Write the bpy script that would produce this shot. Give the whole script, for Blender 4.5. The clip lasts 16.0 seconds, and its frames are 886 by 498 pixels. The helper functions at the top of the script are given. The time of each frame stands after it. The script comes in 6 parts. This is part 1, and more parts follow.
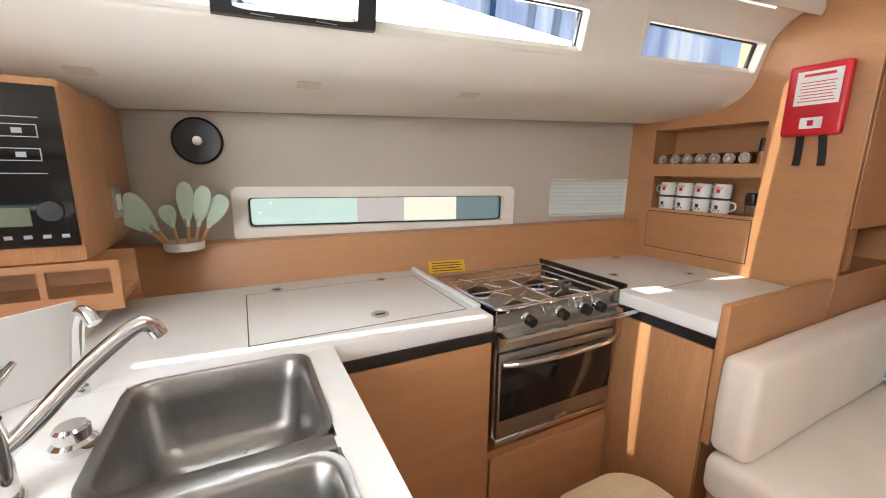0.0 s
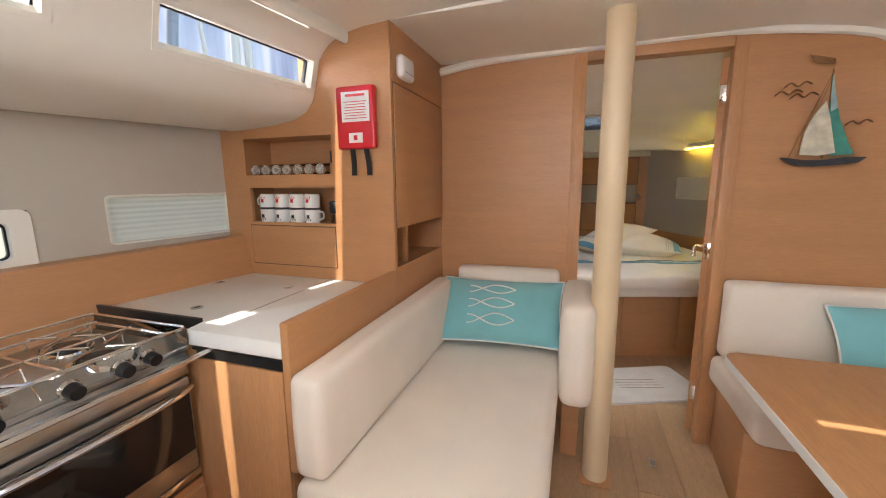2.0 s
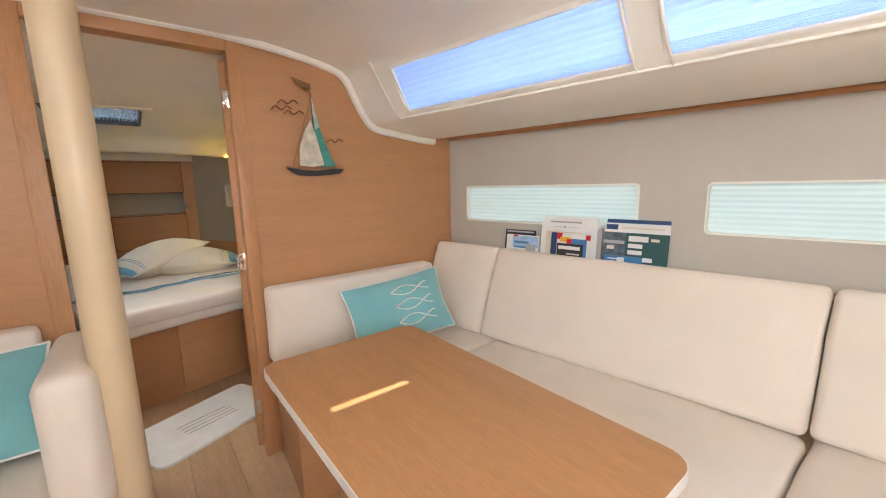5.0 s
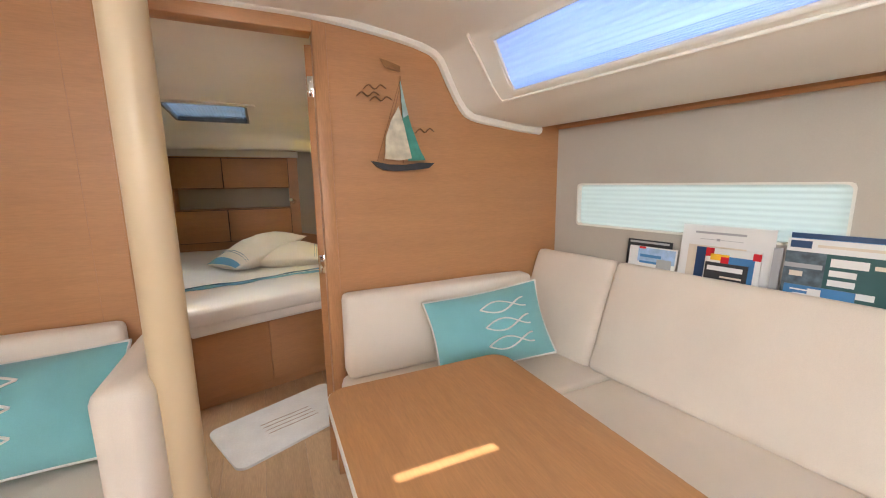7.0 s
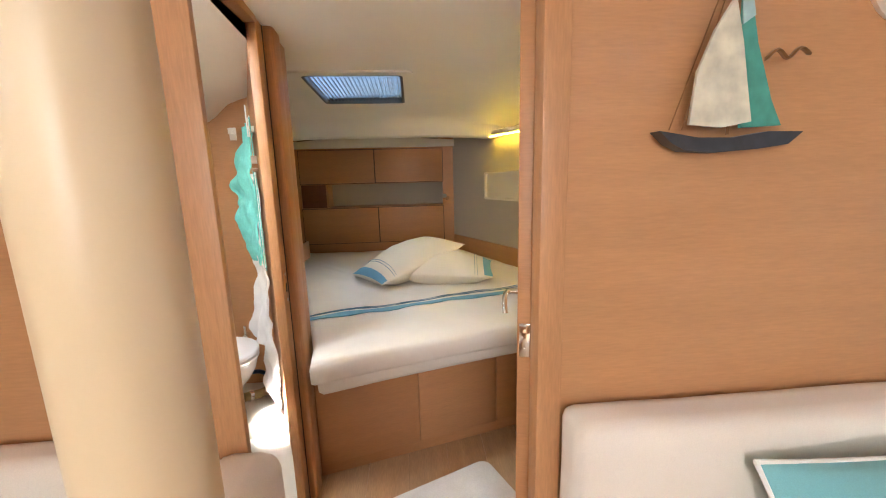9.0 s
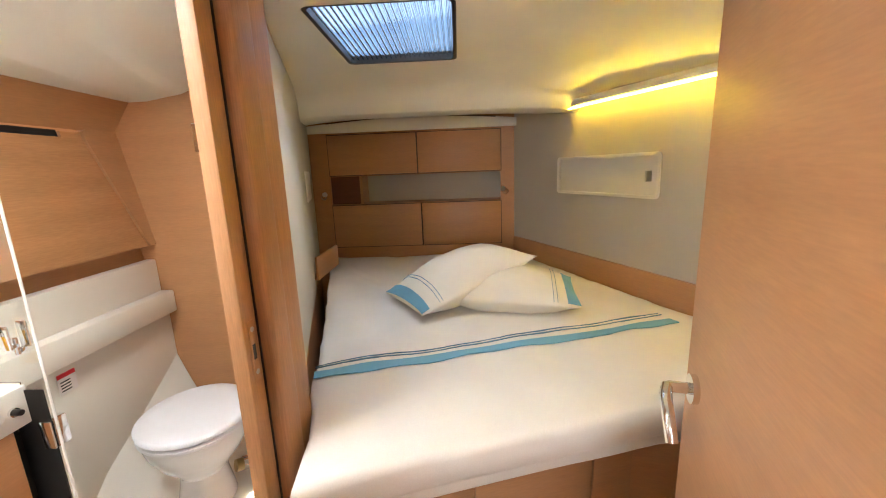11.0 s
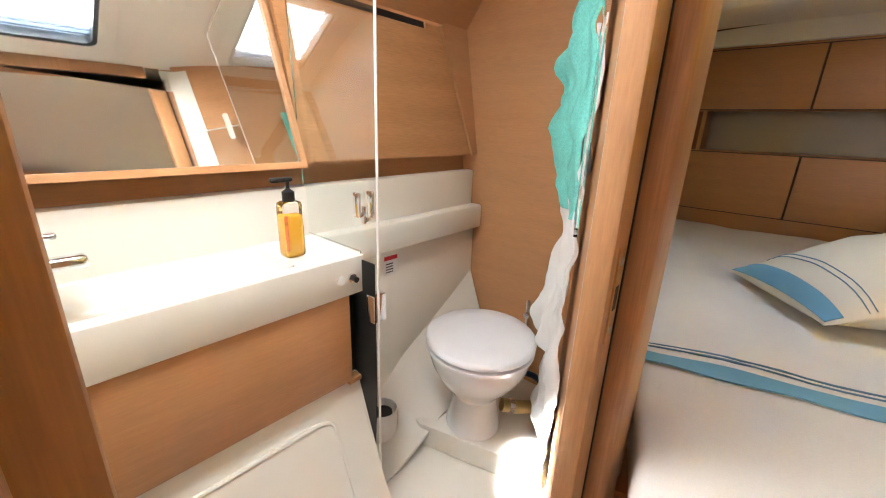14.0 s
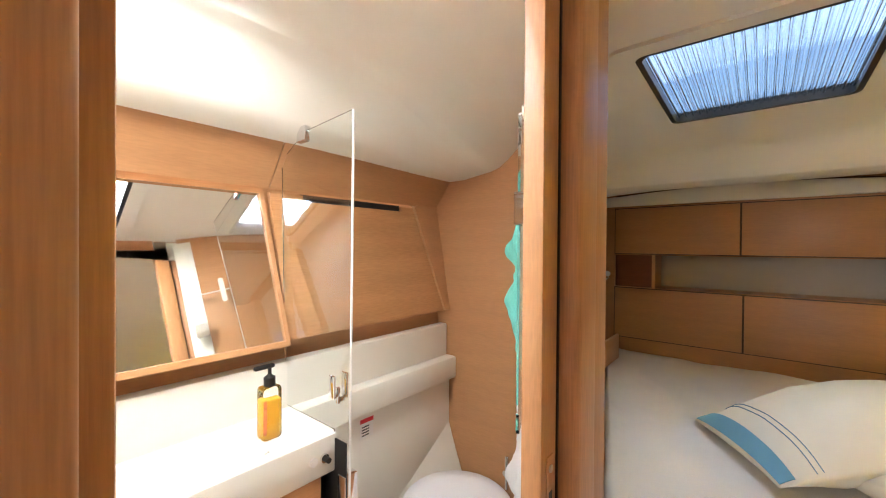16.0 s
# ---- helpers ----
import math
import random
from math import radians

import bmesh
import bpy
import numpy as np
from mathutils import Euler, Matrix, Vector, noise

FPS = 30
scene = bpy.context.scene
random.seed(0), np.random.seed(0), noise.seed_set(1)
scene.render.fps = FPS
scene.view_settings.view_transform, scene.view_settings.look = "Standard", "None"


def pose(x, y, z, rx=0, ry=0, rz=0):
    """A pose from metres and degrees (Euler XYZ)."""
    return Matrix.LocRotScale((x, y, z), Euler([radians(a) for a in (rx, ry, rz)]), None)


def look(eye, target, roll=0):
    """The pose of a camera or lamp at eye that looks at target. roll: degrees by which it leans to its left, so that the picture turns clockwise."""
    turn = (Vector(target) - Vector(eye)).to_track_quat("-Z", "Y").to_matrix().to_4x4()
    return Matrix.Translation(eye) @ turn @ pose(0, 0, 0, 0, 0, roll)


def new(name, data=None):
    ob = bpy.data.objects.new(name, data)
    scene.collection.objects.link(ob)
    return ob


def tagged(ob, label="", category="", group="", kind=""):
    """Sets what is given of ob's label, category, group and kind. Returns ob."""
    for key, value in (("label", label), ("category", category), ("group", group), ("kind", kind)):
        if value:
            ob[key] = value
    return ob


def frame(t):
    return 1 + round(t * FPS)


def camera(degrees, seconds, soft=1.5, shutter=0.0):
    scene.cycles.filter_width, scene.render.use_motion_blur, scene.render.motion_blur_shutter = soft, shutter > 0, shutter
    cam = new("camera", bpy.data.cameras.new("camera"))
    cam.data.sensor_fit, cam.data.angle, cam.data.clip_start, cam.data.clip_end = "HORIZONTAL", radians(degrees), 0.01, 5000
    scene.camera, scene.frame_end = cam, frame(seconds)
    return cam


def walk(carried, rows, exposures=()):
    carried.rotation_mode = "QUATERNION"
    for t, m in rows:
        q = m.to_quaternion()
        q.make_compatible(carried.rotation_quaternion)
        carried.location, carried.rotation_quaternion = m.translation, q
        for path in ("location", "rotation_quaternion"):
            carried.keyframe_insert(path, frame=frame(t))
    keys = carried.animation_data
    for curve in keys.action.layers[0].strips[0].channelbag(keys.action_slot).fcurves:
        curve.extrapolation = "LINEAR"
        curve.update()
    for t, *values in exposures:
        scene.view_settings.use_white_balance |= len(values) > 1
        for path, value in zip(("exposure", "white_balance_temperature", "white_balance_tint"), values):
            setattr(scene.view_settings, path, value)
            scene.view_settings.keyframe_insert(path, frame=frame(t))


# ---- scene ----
cam = camera(97.6, 16.0, soft=1.1)
PATH = [
    (0.0, -0.015, 0.005, 1.346, 78.51, -0.72, -27.15),
    (0.5, 0.133, -0.029, 1.338, 79.65, -0.45, -36.56),
    (1.0, 0.219, -0.032, 1.349, 80.45, -0.0, -49.02),
    (1.5, 0.281, -0.056, 1.351, 80.55, 0.33, -61.26),
    (2.0, 0.408, -0.16, 1.34, 80.5, 0.53, -71.32),
    (2.5, 0.526, -0.286, 1.348, 80.44, 0.65, -80.71),
    (3.0, 0.603, -0.36, 1.345, 80.6, 1.04, -93.09),
    (3.5, 0.617, -0.371, 1.356, 80.67, 1.24, -107.35),
    (4.0, 0.588, -0.39, 1.351, 80.7, 1.34, -122.21),
    (6.5, 0.692, -0.474, 1.344, 80.53, 1.07, -130.27),
    (7.0, 0.872, -0.576, 1.347, 80.29, 0.72, -114.68),
    (7.5, 1.075, -0.566, 1.35, 80.04, 1.07, -106.55),
    (8.0, 1.346, -0.521, 1.361, 79.61, 1.61, -103.55),
    (8.5, 1.61, -0.546, 1.366, 79.27, 1.68, -98.41),
    (9.0, 1.808, -0.547, 1.37, 79.27, 1.49, -94.59),
    (11.5, 2.585, -0.486, 1.337, 77.3, 2.85, -82.34),
    (12.0, 2.627, -0.371, 1.328, 76.91, 2.49, -71.8),
    (12.5, 2.681, -0.329, 1.313, 76.98, 1.68, -61.4),
    (13.0, 2.71, -0.278, 1.256, 75.65, 0.13, -55.47),
    (13.5, 2.749, -0.228, 1.202, 73.9, -1.34, -52.08),
    (14.0, 2.753, -0.195, 1.182, 72.41, -1.88, -48.62),
    (14.5, 2.755, -0.187, 1.168, 71.63, -1.51, -46.84),
    (15.0, 2.749, -0.218, 1.206, 77.68, -0.92, -45.59),
    (15.5, 2.722, -0.264, 1.302, 85.86, -0.76, -45.55),
    (16.0, 2.707, -0.305, 1.361, 89.58, -0.43, -50.58),
]
walk(cam, [(t, pose(x, y, z, rx, ry, rz)) for t, x, y, z, rx, ry, rz in PATH],
     [(0.0, 0.6), (1.5, 0.61), (2.5, 0.76), (3.0, 0.82), (4.0, 0.86), (6.5, 0.82), (8.0, 1.08), (9.2, 1.25), (11.5, 1.45), (12.0, 1.43), (13.0, 1.23), (14.5, 1.19), (15.5, 1.34), (16.0, 1.32)])

# ---------- world and light ----------
world = bpy.data.worlds.new("sky")
scene.world = world
world.use_nodes = True
wn = world.node_tree.nodes
sky = wn.new("ShaderNodeTexSky")
sky.sky_type = "NISHITA"
sky.sun_disc = False
SUN_EL, SUN_HEADING = 60.0, -4.0
sky.sun_elevation, sky.sun_rotation = radians(SUN_EL), radians(270 - SUN_HEADING)
world.node_tree.links.new(sky.outputs[0], wn["Background"].inputs[0])
wn["Background"].inputs[1].default_value = 0.12


def lamp(name, kind, m, energy, color=(1, 1, 1), size=None, angle=None):
    d = bpy.data.lights.new(name, kind)
    d.energy, d.color = energy, color
    if size:
        d.shape, d.size, d.size_y = "RECTANGLE", size[0], size[1]
    if angle:
        d.angle = radians(angle)
    ob = new(name, d)
    ob.matrix_world = m
    return ob


_e, _h = radians(SUN_EL), radians(SUN_HEADING)
lamp("sun", "SUN", look((0, 0, 0), (math.cos(_e) * math.cos(_h), math.cos(_e) * math.sin(_h), -math.sin(_e))), 5.0, (1.0, 0.95, 0.86), angle=0.5)
# daylight standing in the openings: companionway, forecabin hatch, head hatch, coachroof windows
lamp("companionway_daylight", "AREA", look((-1.25, -0.2, 1.7), (1.0, -0.3, 1.35)), 25, (0.97, 0.98, 1.0), (0.8, 1.0))
# added fill lamp just under the closed headlining, no opening above it
lamp("ceiling_fill", "AREA", look((0.55, -0.3, 1.99), (0.551, -0.3, 0)), 5, (1.0, 0.95, 0.88), (0.9, 0.7))
lamp("cabin_hatch_daylight", "AREA", look((4.06, -0.29, 1.96), (4.061, -0.29, 0)), 1.6, (0.88, 0.93, 1.0), (0.5, 0.4)).data.spread = radians(105)
# added narrow beam: makes the sun patch and bounces light to the ceiling
lamp("head_floor_beam", "AREA", look((2.92, 0.15, 1.93), (3.745, 0.205, 0)), 40, (1.0, 0.97, 0.91), (0.10, 0.10)).data.spread = radians(4)
lamp("head_hatch_daylight", "AREA", look((2.915, 0.31, 1.94), (2.93, 0.31, 0)), 7.0, (1.0, 0.985, 0.955), (0.31, 0.38))
lamp("port_window_daylight", "AREA", look((0.6, 1.36, 1.86), (0.75, 0.3, 1.65)), 24, (0.9, 0.95, 1.0), (1.6, 0.14))
lamp("starboard_window_daylight", "AREA", look((1.3, -1.84, 1.86), (1.3, -0.8, 1.75)), 11, (0.92, 0.95, 1.0), (1.9, 0.16))

# ---------- materials ----------
def mat(name, color, rough=0.5, metal=0.0, var=0.06, scale=6.0, stretch=(1, 1, 1), fine=0.0, fscale=200.0, bump=0.0, bscale=120.0, spec=0.5, coat=0.0, sheen=0.0, tint=None, rand=0.0):
    """Colour with broad and fine variation in world space, relief and gloss."""
    m = bpy.data.materials.new(name)
    m.use_nodes = True
    nt = m.node_tree
    n, ln = nt.nodes, nt.links
    b = n["Principled BSDF"]
    b.inputs["Roughness"].default_value, b.inputs["Metallic"].default_value = rough, metal
    b.inputs["Specular IOR Level"].default_value, b.inputs["Coat Weight"].default_value, b.inputs["Sheen Weight"].default_value = spec, coat, sheen
    geo = n.new("ShaderNodeNewGeometry")
    mp = n.new("ShaderNodeMapping")
    mp.inputs["Scale"].default_value = stretch
    ln.new(geo.outputs["Position"], mp.inputs["Vector"])

    def noise_of(s, detail, vec):
        t = n.new("ShaderNodeTexNoise")
        t.inputs["Scale"].default_value, t.inputs["Detail"].default_value = s, detail
        ln.new(vec, t.inputs["Vector"])
        return t.outputs["Fac"]

    def spread(fac, amount):
        r = n.new("ShaderNodeMapRange")
        r.inputs["From Min"].default_value, r.inputs["From Max"].default_value = 0.3, 0.7
        r.inputs["To Min"].default_value, r.inputs["To Max"].default_value = 1 - amount, 1 + amount
        ln.new(fac, r.inputs["Value"])
        return r.outputs["Result"]

    value = spread(noise_of(scale, 3, mp.outputs["Vector"]), var)
    if fine:
        k = n.new("ShaderNodeMath")
        k.operation = "MULTIPLY"
        ln.new(value, k.inputs[0])
        ln.new(spread(noise_of(fscale, 4, mp.outputs["Vector"]), fine), k.inputs[1])
        value = k.outputs[0]
    if rand:
        info = n.new("ShaderNodeObjectInfo")
        r = n.new("ShaderNodeMapRange")
        r.inputs["To Min"].default_value, r.inputs["To Max"].default_value = 1 - rand, 1 + rand
        ln.new(info.outputs["Random"], r.inputs["Value"])
        k = n.new("ShaderNodeMath")
        k.operation = "MULTIPLY"
        ln.new(value, k.inputs[0])
        ln.new(r.outputs["Result"], k.inputs[1])
        value = k.outputs[0]
    mix = n.new("ShaderNodeMix")
    mix.data_type, mix.blend_type = "RGBA", "MULTIPLY"
    mix.inputs["Factor"].default_value = 1.0
    mix.inputs["A"].default_value = (*color, 1)
    ln.new(value, mix.inputs["B"])
    ln.new(mix.outputs["Result"], b.inputs["Base Color"])
    rr = n.new("ShaderNodeMapRange")
    rr.inputs["To Min"].default_value, rr.inputs["To Max"].default_value = max(0.0, rough - 0.04), min(1.0, rough + 0.04)
    ln.new(noise_of(9.0, 3, geo.outputs["Position"]), rr.inputs["Value"])
    ln.new(rr.outputs["Result"], b.inputs["Roughness"])
    if bump:
        bp = n.new("ShaderNodeBump")
        bp.inputs["Strength"].default_value, bp.inputs["Distance"].default_value = bump, 0.002
        ln.new(noise_of(bscale, 3, mp.outputs["Vector"]), bp.inputs["Height"])
        ln.new(bp.outputs["Normal"], b.inputs["Normal"])
    return m


def glow(name, color, strength):
    m = bpy.data.materials.new(name)
    m.use_nodes = True
    n = m.node_tree.nodes
    n.remove(n["Principled BSDF"])
    e = n.new("ShaderNodeEmission")
    e.inputs[0].default_value, e.inputs[1].default_value = (*color, 1), strength
    m.node_tree.links.new(e.outputs[0], n["Material Output"].inputs[0])
    return m


def glass(name, color=(1, 1, 1), rough=0.0, ior=1.45):
    m = bpy.data.materials.new(name)
    m.use_nodes = True
    b = m.node_tree.nodes["Principled BSDF"]
    b.inputs["Base Color"].default_value = (*color, 1)
    b.inputs["Transmission Weight"].default_value, b.inputs["Roughness"].default_value, b.inputs["IOR"].default_value = 1.0, rough, ior
    return m


def shade_cloth(name, color, glow_through=0.6, stripes=45.0):
    """Pleated blind cloth that lets daylight through."""
    m = bpy.data.materials.new(name)
    m.use_nodes = True
    nt = m.node_tree
    n, ln = nt.nodes, nt.links
    n.remove(n["Principled BSDF"])
    d, t, mx = n.new("ShaderNodeBsdfDiffuse"), n.new("ShaderNodeBsdfTranslucent"), n.new("ShaderNodeMixShader")
    mx.inputs[0].default_value = glow_through
    geo, wv, ramp = n.new("ShaderNodeNewGeometry"), n.new("ShaderNodeTexWave"), n.new("ShaderNodeMix")
    wv.bands_direction = "Z"
    wv.inputs["Scale"].default_value, wv.inputs["Distortion"].default_value = stripes, 0.0
    ln.new(geo.outputs["Position"], wv.inputs["Vector"])
    ramp.data_type = "RGBA"
    ramp.inputs["A"].default_value, ramp.inputs["B"].default_value = (*[c * 0.93 for c in color], 1), (*color, 1)
    ln.new(wv.outputs["Fac"], ramp.inputs["Factor"])
    ln.new(ramp.outputs["Result"], d.inputs[0]), ln.new(ramp.outputs["Result"], t.inputs[0])
    ln.new(d.outputs[0], mx.inputs[1]), ln.new(t.outputs[0], mx.inputs[2]), ln.new(mx.outputs[0], n["Material Output"].inputs[0])
    return m


WOOD = (0.485, 0.242, 0.108)
M_WOOD = mat("oak_horizontal", WOOD, 0.42, var=0.05, scale=2.2, stretch=(1, 1, 10), fine=0.06, fscale=26, bump=0.08, bscale=30)
M_WOODV = mat("oak_vertical", WOOD, 0.4, var=0.07, scale=2.2, stretch=(10, 10, 1), fine=0.1, fscale=26, bump=0.08, bscale=30)
M_WOODX = mat("oak_table", (0.50, 0.255, 0.11), 0.36, var=0.05, scale=2.5, stretch=(1, 9, 9), fine=0.08, fscale=24, bump=0.05, bscale=30)
M_JAMB = mat("oak_jamb", (0.45, 0.225, 0.105), 0.4, var=0.05, scale=3.2, stretch=(11, 11, 0.5), fine=0.14, fscale=30, bump=0.08, bscale=40)
M_FLOOR = mat("oak_floor", (0.47, 0.31, 0.18), 0.42, var=0.08, scale=2.5, stretch=(1, 10, 10), fine=0.12, fscale=22, bump=0.1, bscale=30, rand=0.1)
M_SEAM = mat("dark_seam", (0.09, 0.05, 0.03), 0.7)
M_GEL = mat("white_gelcoat", (0.80, 0.77, 0.70), 0.32, var=0.03, scale=3, bump=0.03, bscale=25, coat=0.2)
M_LINER = mat("white_liner", (0.84, 0.805, 0.73), 0.45, var=0.03, scale=2.5, bump=0.06, bscale=16)
M_WORKTOP = mat("white_worktop", (0.84, 0.84, 0.82), 0.42, var=0.02, scale=4, bump=0.02, bscale=60)
M_HULLCLOTH = mat("grey_wall_cloth", (0.52, 0.475, 0.41), 0.85, var=0.04, scale=3, fine=0.03, fscale=350, bump=0.12, bscale=420)
M_CUSHION = mat("cream_upholstery", (0.79, 0.70, 0.605), 0.9, var=0.04, scale=4, fine=0.05, fscale=500, bump=0.25, bscale=600, sheen=0.2)
M_TURQ = mat("turquoise_cotton", (0.20, 0.47, 0.50), 0.9, var=0.06, scale=6, fine=0.06, fscale=500, bump=0.25, bscale=500, sheen=0.2)
M_PIPING = mat("white_cotton", (0.80, 0.78, 0.74), 0.9, var=0.04, bump=0.2, bscale=500)
M_SHEET = mat("bed_linen", (0.78, 0.74, 0.69), 0.92, var=0.04, scale=4, fine=0.03, fscale=300, bump=0.5, bscale=14)
M_PILLOWCASE = mat("pillowcase_linen", (0.80, 0.74, 0.62), 0.85, var=0.04, scale=6, bump=0.45, bscale=20)
M_BLUEBAND = mat("blue_hem", (0.17, 0.40, 0.57), 0.85, var=0.06, bump=0.2, bscale=300)
M_BLUETHREAD = mat("blue_thread", (0.13, 0.25, 0.36), 0.8)
M_STEEL = mat("brushed_steel", (0.55, 0.54, 0.52), 0.3, 1.0, var=0.08, scale=5, stretch=(1, 1, 8), fine=0.06, fscale=60)
M_SINK = mat("satin_steel_bowl", (0.33, 0.32, 0.305), 0.36, 1.0, var=0.1, scale=7, fine=0.05, fscale=90)
M_CHROME = mat("chrome", (0.82, 0.82, 0.82), 0.09, 1.0, var=0.02)
# black plastic; also fills gaps, where its black stands in for shade
M_BLACK = mat("black_plastic_and_gap_shade", (0.012, 0.012, 0.013), 0.35, var=0.2)
M_BLACKGLOSS = mat("black_oven_glass", (0.008, 0.008, 0.009), 0.08, var=0.1)
M_RED = mat("red_plastic", (0.62, 0.018, 0.03), 0.3, var=0.06)
M_WHITEP = mat("white_plastic", (0.82, 0.81, 0.79), 0.35, var=0.03)
M_ENAMEL = mat("white_enamel", (0.84, 0.84, 0.82), 0.15, var=0.02, coat=0.4)
M_PAPER = mat("white_paper", (0.82, 0.81, 0.79), 0.6, var=0.03)
M_YELLOW = mat("yellow_sticker", (0.80, 0.46, 0.02), 0.5)
M_INK = mat("dark_ink", (0.03, 0.03, 0.035), 0.6)
M_GREYINK = mat("grey_ink", (0.42, 0.42, 0.43), 0.6)
M_LCD = mat("lcd_screen", (0.16, 0.19, 0.13), 0.2)
M_MINT = mat("mint_silicone", (0.52, 0.66, 0.53), 0.55, var=0.06)
M_BEECH = mat("beech_handle", (0.56, 0.30, 0.13), 0.5)
M_NAVY = mat("navy_cover", (0.02, 0.06, 0.16), 0.35)
M_GREEN = mat("dark_green_cover", (0.02, 0.09, 0.09), 0.35)
M_BLUEPRINT = mat("blue_cover", (0.06, 0.22, 0.48), 0.35)
M_BLUEPALE = mat("pale_blue_print", (0.36, 0.52, 0.74), 0.4, var=0.2, scale=40)
M_SLATEBLUE = mat("slate_photo", (0.10, 0.14, 0.17), 0.35, var=0.4, scale=45)
M_SAND = mat("cream_print", (0.75, 0.66, 0.54), 0.4)
M_SAILW = mat("weathered_cream_sail", (0.60, 0.55, 0.42), 0.6, var=0.2, scale=25, bump=0.3, bscale=60)
M_SAILG = mat("green_painted_sail", (0.055, 0.27, 0.21), 0.5, var=0.22, scale=22, bump=0.3, bscale=60)
M_SAILB = mat("pale_blue_sail", (0.34, 0.50, 0.50), 0.5, var=0.2, scale=22)
M_SLATE = mat("dark_painted_hull", (0.03, 0.032, 0.04), 0.4, var=0.3, scale=30)
M_BRONZE = mat("bronze_metal", (0.28, 0.15, 0.07), 0.4, 0.8, var=0.2, scale=30)
M_PORC = mat("white_porcelain", (0.82, 0.82, 0.82), 0.15, var=0.02, coat=0.5)
M_LID = mat("white_seat_lid", (0.74, 0.74, 0.77), 0.4, var=0.02)
M_TOWELT = mat("turquoise_terry", (0.17, 0.60, 0.55), 0.95, var=0.1, scale=14, fine=0.15, fscale=220, bump=0.7, bscale=260)
M_TOWELW = mat("white_terry", (0.80, 0.80, 0.81), 0.95, var=0.05, scale=10, bump=0.5, bscale=260)
M_HOSE = mat("tan_hose", (0.50, 0.38, 0.18), 0.5, var=0.1)
M_SOAPBODY = mat("amber_liquid", (0.92, 0.50, 0.05), 0.25, var=0.05)
M_CLEAR = glass("clear_glass", (0.97, 0.99, 0.98))
M_MIRROR = mat("mirror_silver", (0.92, 0.93, 0.92), 0.015, 1.0, var=0.0)
M_MAT = mat("white_bath_mat", (0.74, 0.74, 0.73), 0.95, var=0.05, scale=10, fine=0.08, fscale=250, bump=0.6, bscale=260)
M_HATCHG = glass("smoked_acrylic", (0.80, 0.90, 1.0), 0.05)
M_SHADE = shade_cloth("pleated_blind", (0.56, 0.69, 0.95), 0.42, 14)
M_DIFFUSER = shade_cloth("sun_diffuser_cloth", (0.74, 0.85, 1.0), 0.38, 3)
M_SHADEW = shade_cloth("hull_window_blind", (0.92, 0.91, 0.82), 0.75, 14)
M_SHADES = shade_cloth("starboard_window_blind", (0.78, 0.84, 0.80), 0.5, 14)
M_LED = glow("warm_led", (1.0, 0.66, 0.06), 36.0)
M_POST = mat("cream_painted_post", (0.68, 0.53, 0.34), 0.35, var=0.05, scale=3, bump=0.03)
M_DARKOAK = mat("dark_red_oak", (0.16, 0.05, 0.022), 0.4, var=0.1, scale=3, stretch=(1, 1, 10), fine=0.1, fscale=26)
M_STOOL = mat("pale_plywood", (0.62, 0.46, 0.29), 0.45, var=0.06, scale=3, stretch=(1, 8, 8), fine=0.08, fscale=25)


# ---------- building helpers ----------
def V(*a):
    return Vector(a)


def finish(bm, sharp=38):
    bmesh.ops.recalc_face_normals(bm, faces=bm.faces[:])
    for f in bm.faces:
        f.smooth = True
    for e in bm.edges:
        if len(e.link_faces) == 2 and e.calc_face_angle(0) > radians(sharp):
            e.smooth = False


def mesh_of(name, bm, material, shift=None, sharp=38):
    finish(bm, sharp)
    if shift is not None:
        bm.transform(Matrix.Translation(-Vector(shift)))
    me = bpy.data.meshes.new(name)
    bm.to_mesh(me)
    bm.free()
    me.materials.append(material)
    return me


def thing(name, label, category, loc, group="", kind=""):
    ob = new(name)
    ob.location, ob.empty_display_size = loc, 0.05
    return tagged(ob, label, category, group, kind)


def root_of(ob):
    while ob.parent:
        ob = ob.parent
    return ob


def part(name, bm, material, parent, label="", sharp=38):
    ob = new(name, mesh_of(name, bm, material, root_of(parent).location, sharp))
    ob.parent = parent
    return tagged(ob, label)


def solo(name, bm, material, label, category, group="", kind="", sharp=38):
    xs = [v.co for v in bm.verts]
    base = V((min(c.x for c in xs) + max(c.x for c in xs)) / 2, (min(c.y for c in xs) + max(c.y for c in xs)) / 2, min(c.z for c in xs))
    ob = new(name, mesh_of(name, bm, material, base, sharp))
    ob.location = base
    return tagged(ob, label, category, group, kind)


def box(bm, lo, hi, bev=0.0, m=None, seg=2):
    lo, hi = Vector(lo), Vector(hi)
    vs = bmesh.ops.create_cube(bm, size=1.0, matrix=Matrix.Translation((lo + hi) / 2) @ Matrix.Diagonal((*(hi - lo), 1)))["verts"]
    if bev:
        es = list({e for v in vs for e in v.link_edges})
        vs = list({v for f in bmesh.ops.bevel(bm, geom=es, offset=bev, segments=seg, profile=0.5, affect="EDGES")["faces"] for v in f.verts} | {v for v in vs if v.is_valid})
    if m is not None:
        bmesh.ops.transform(bm, matrix=m, verts=[v for v in vs if v.is_valid])
    return bm


def B(*args, **kw):
    return box(bmesh.new(), *args, **kw)


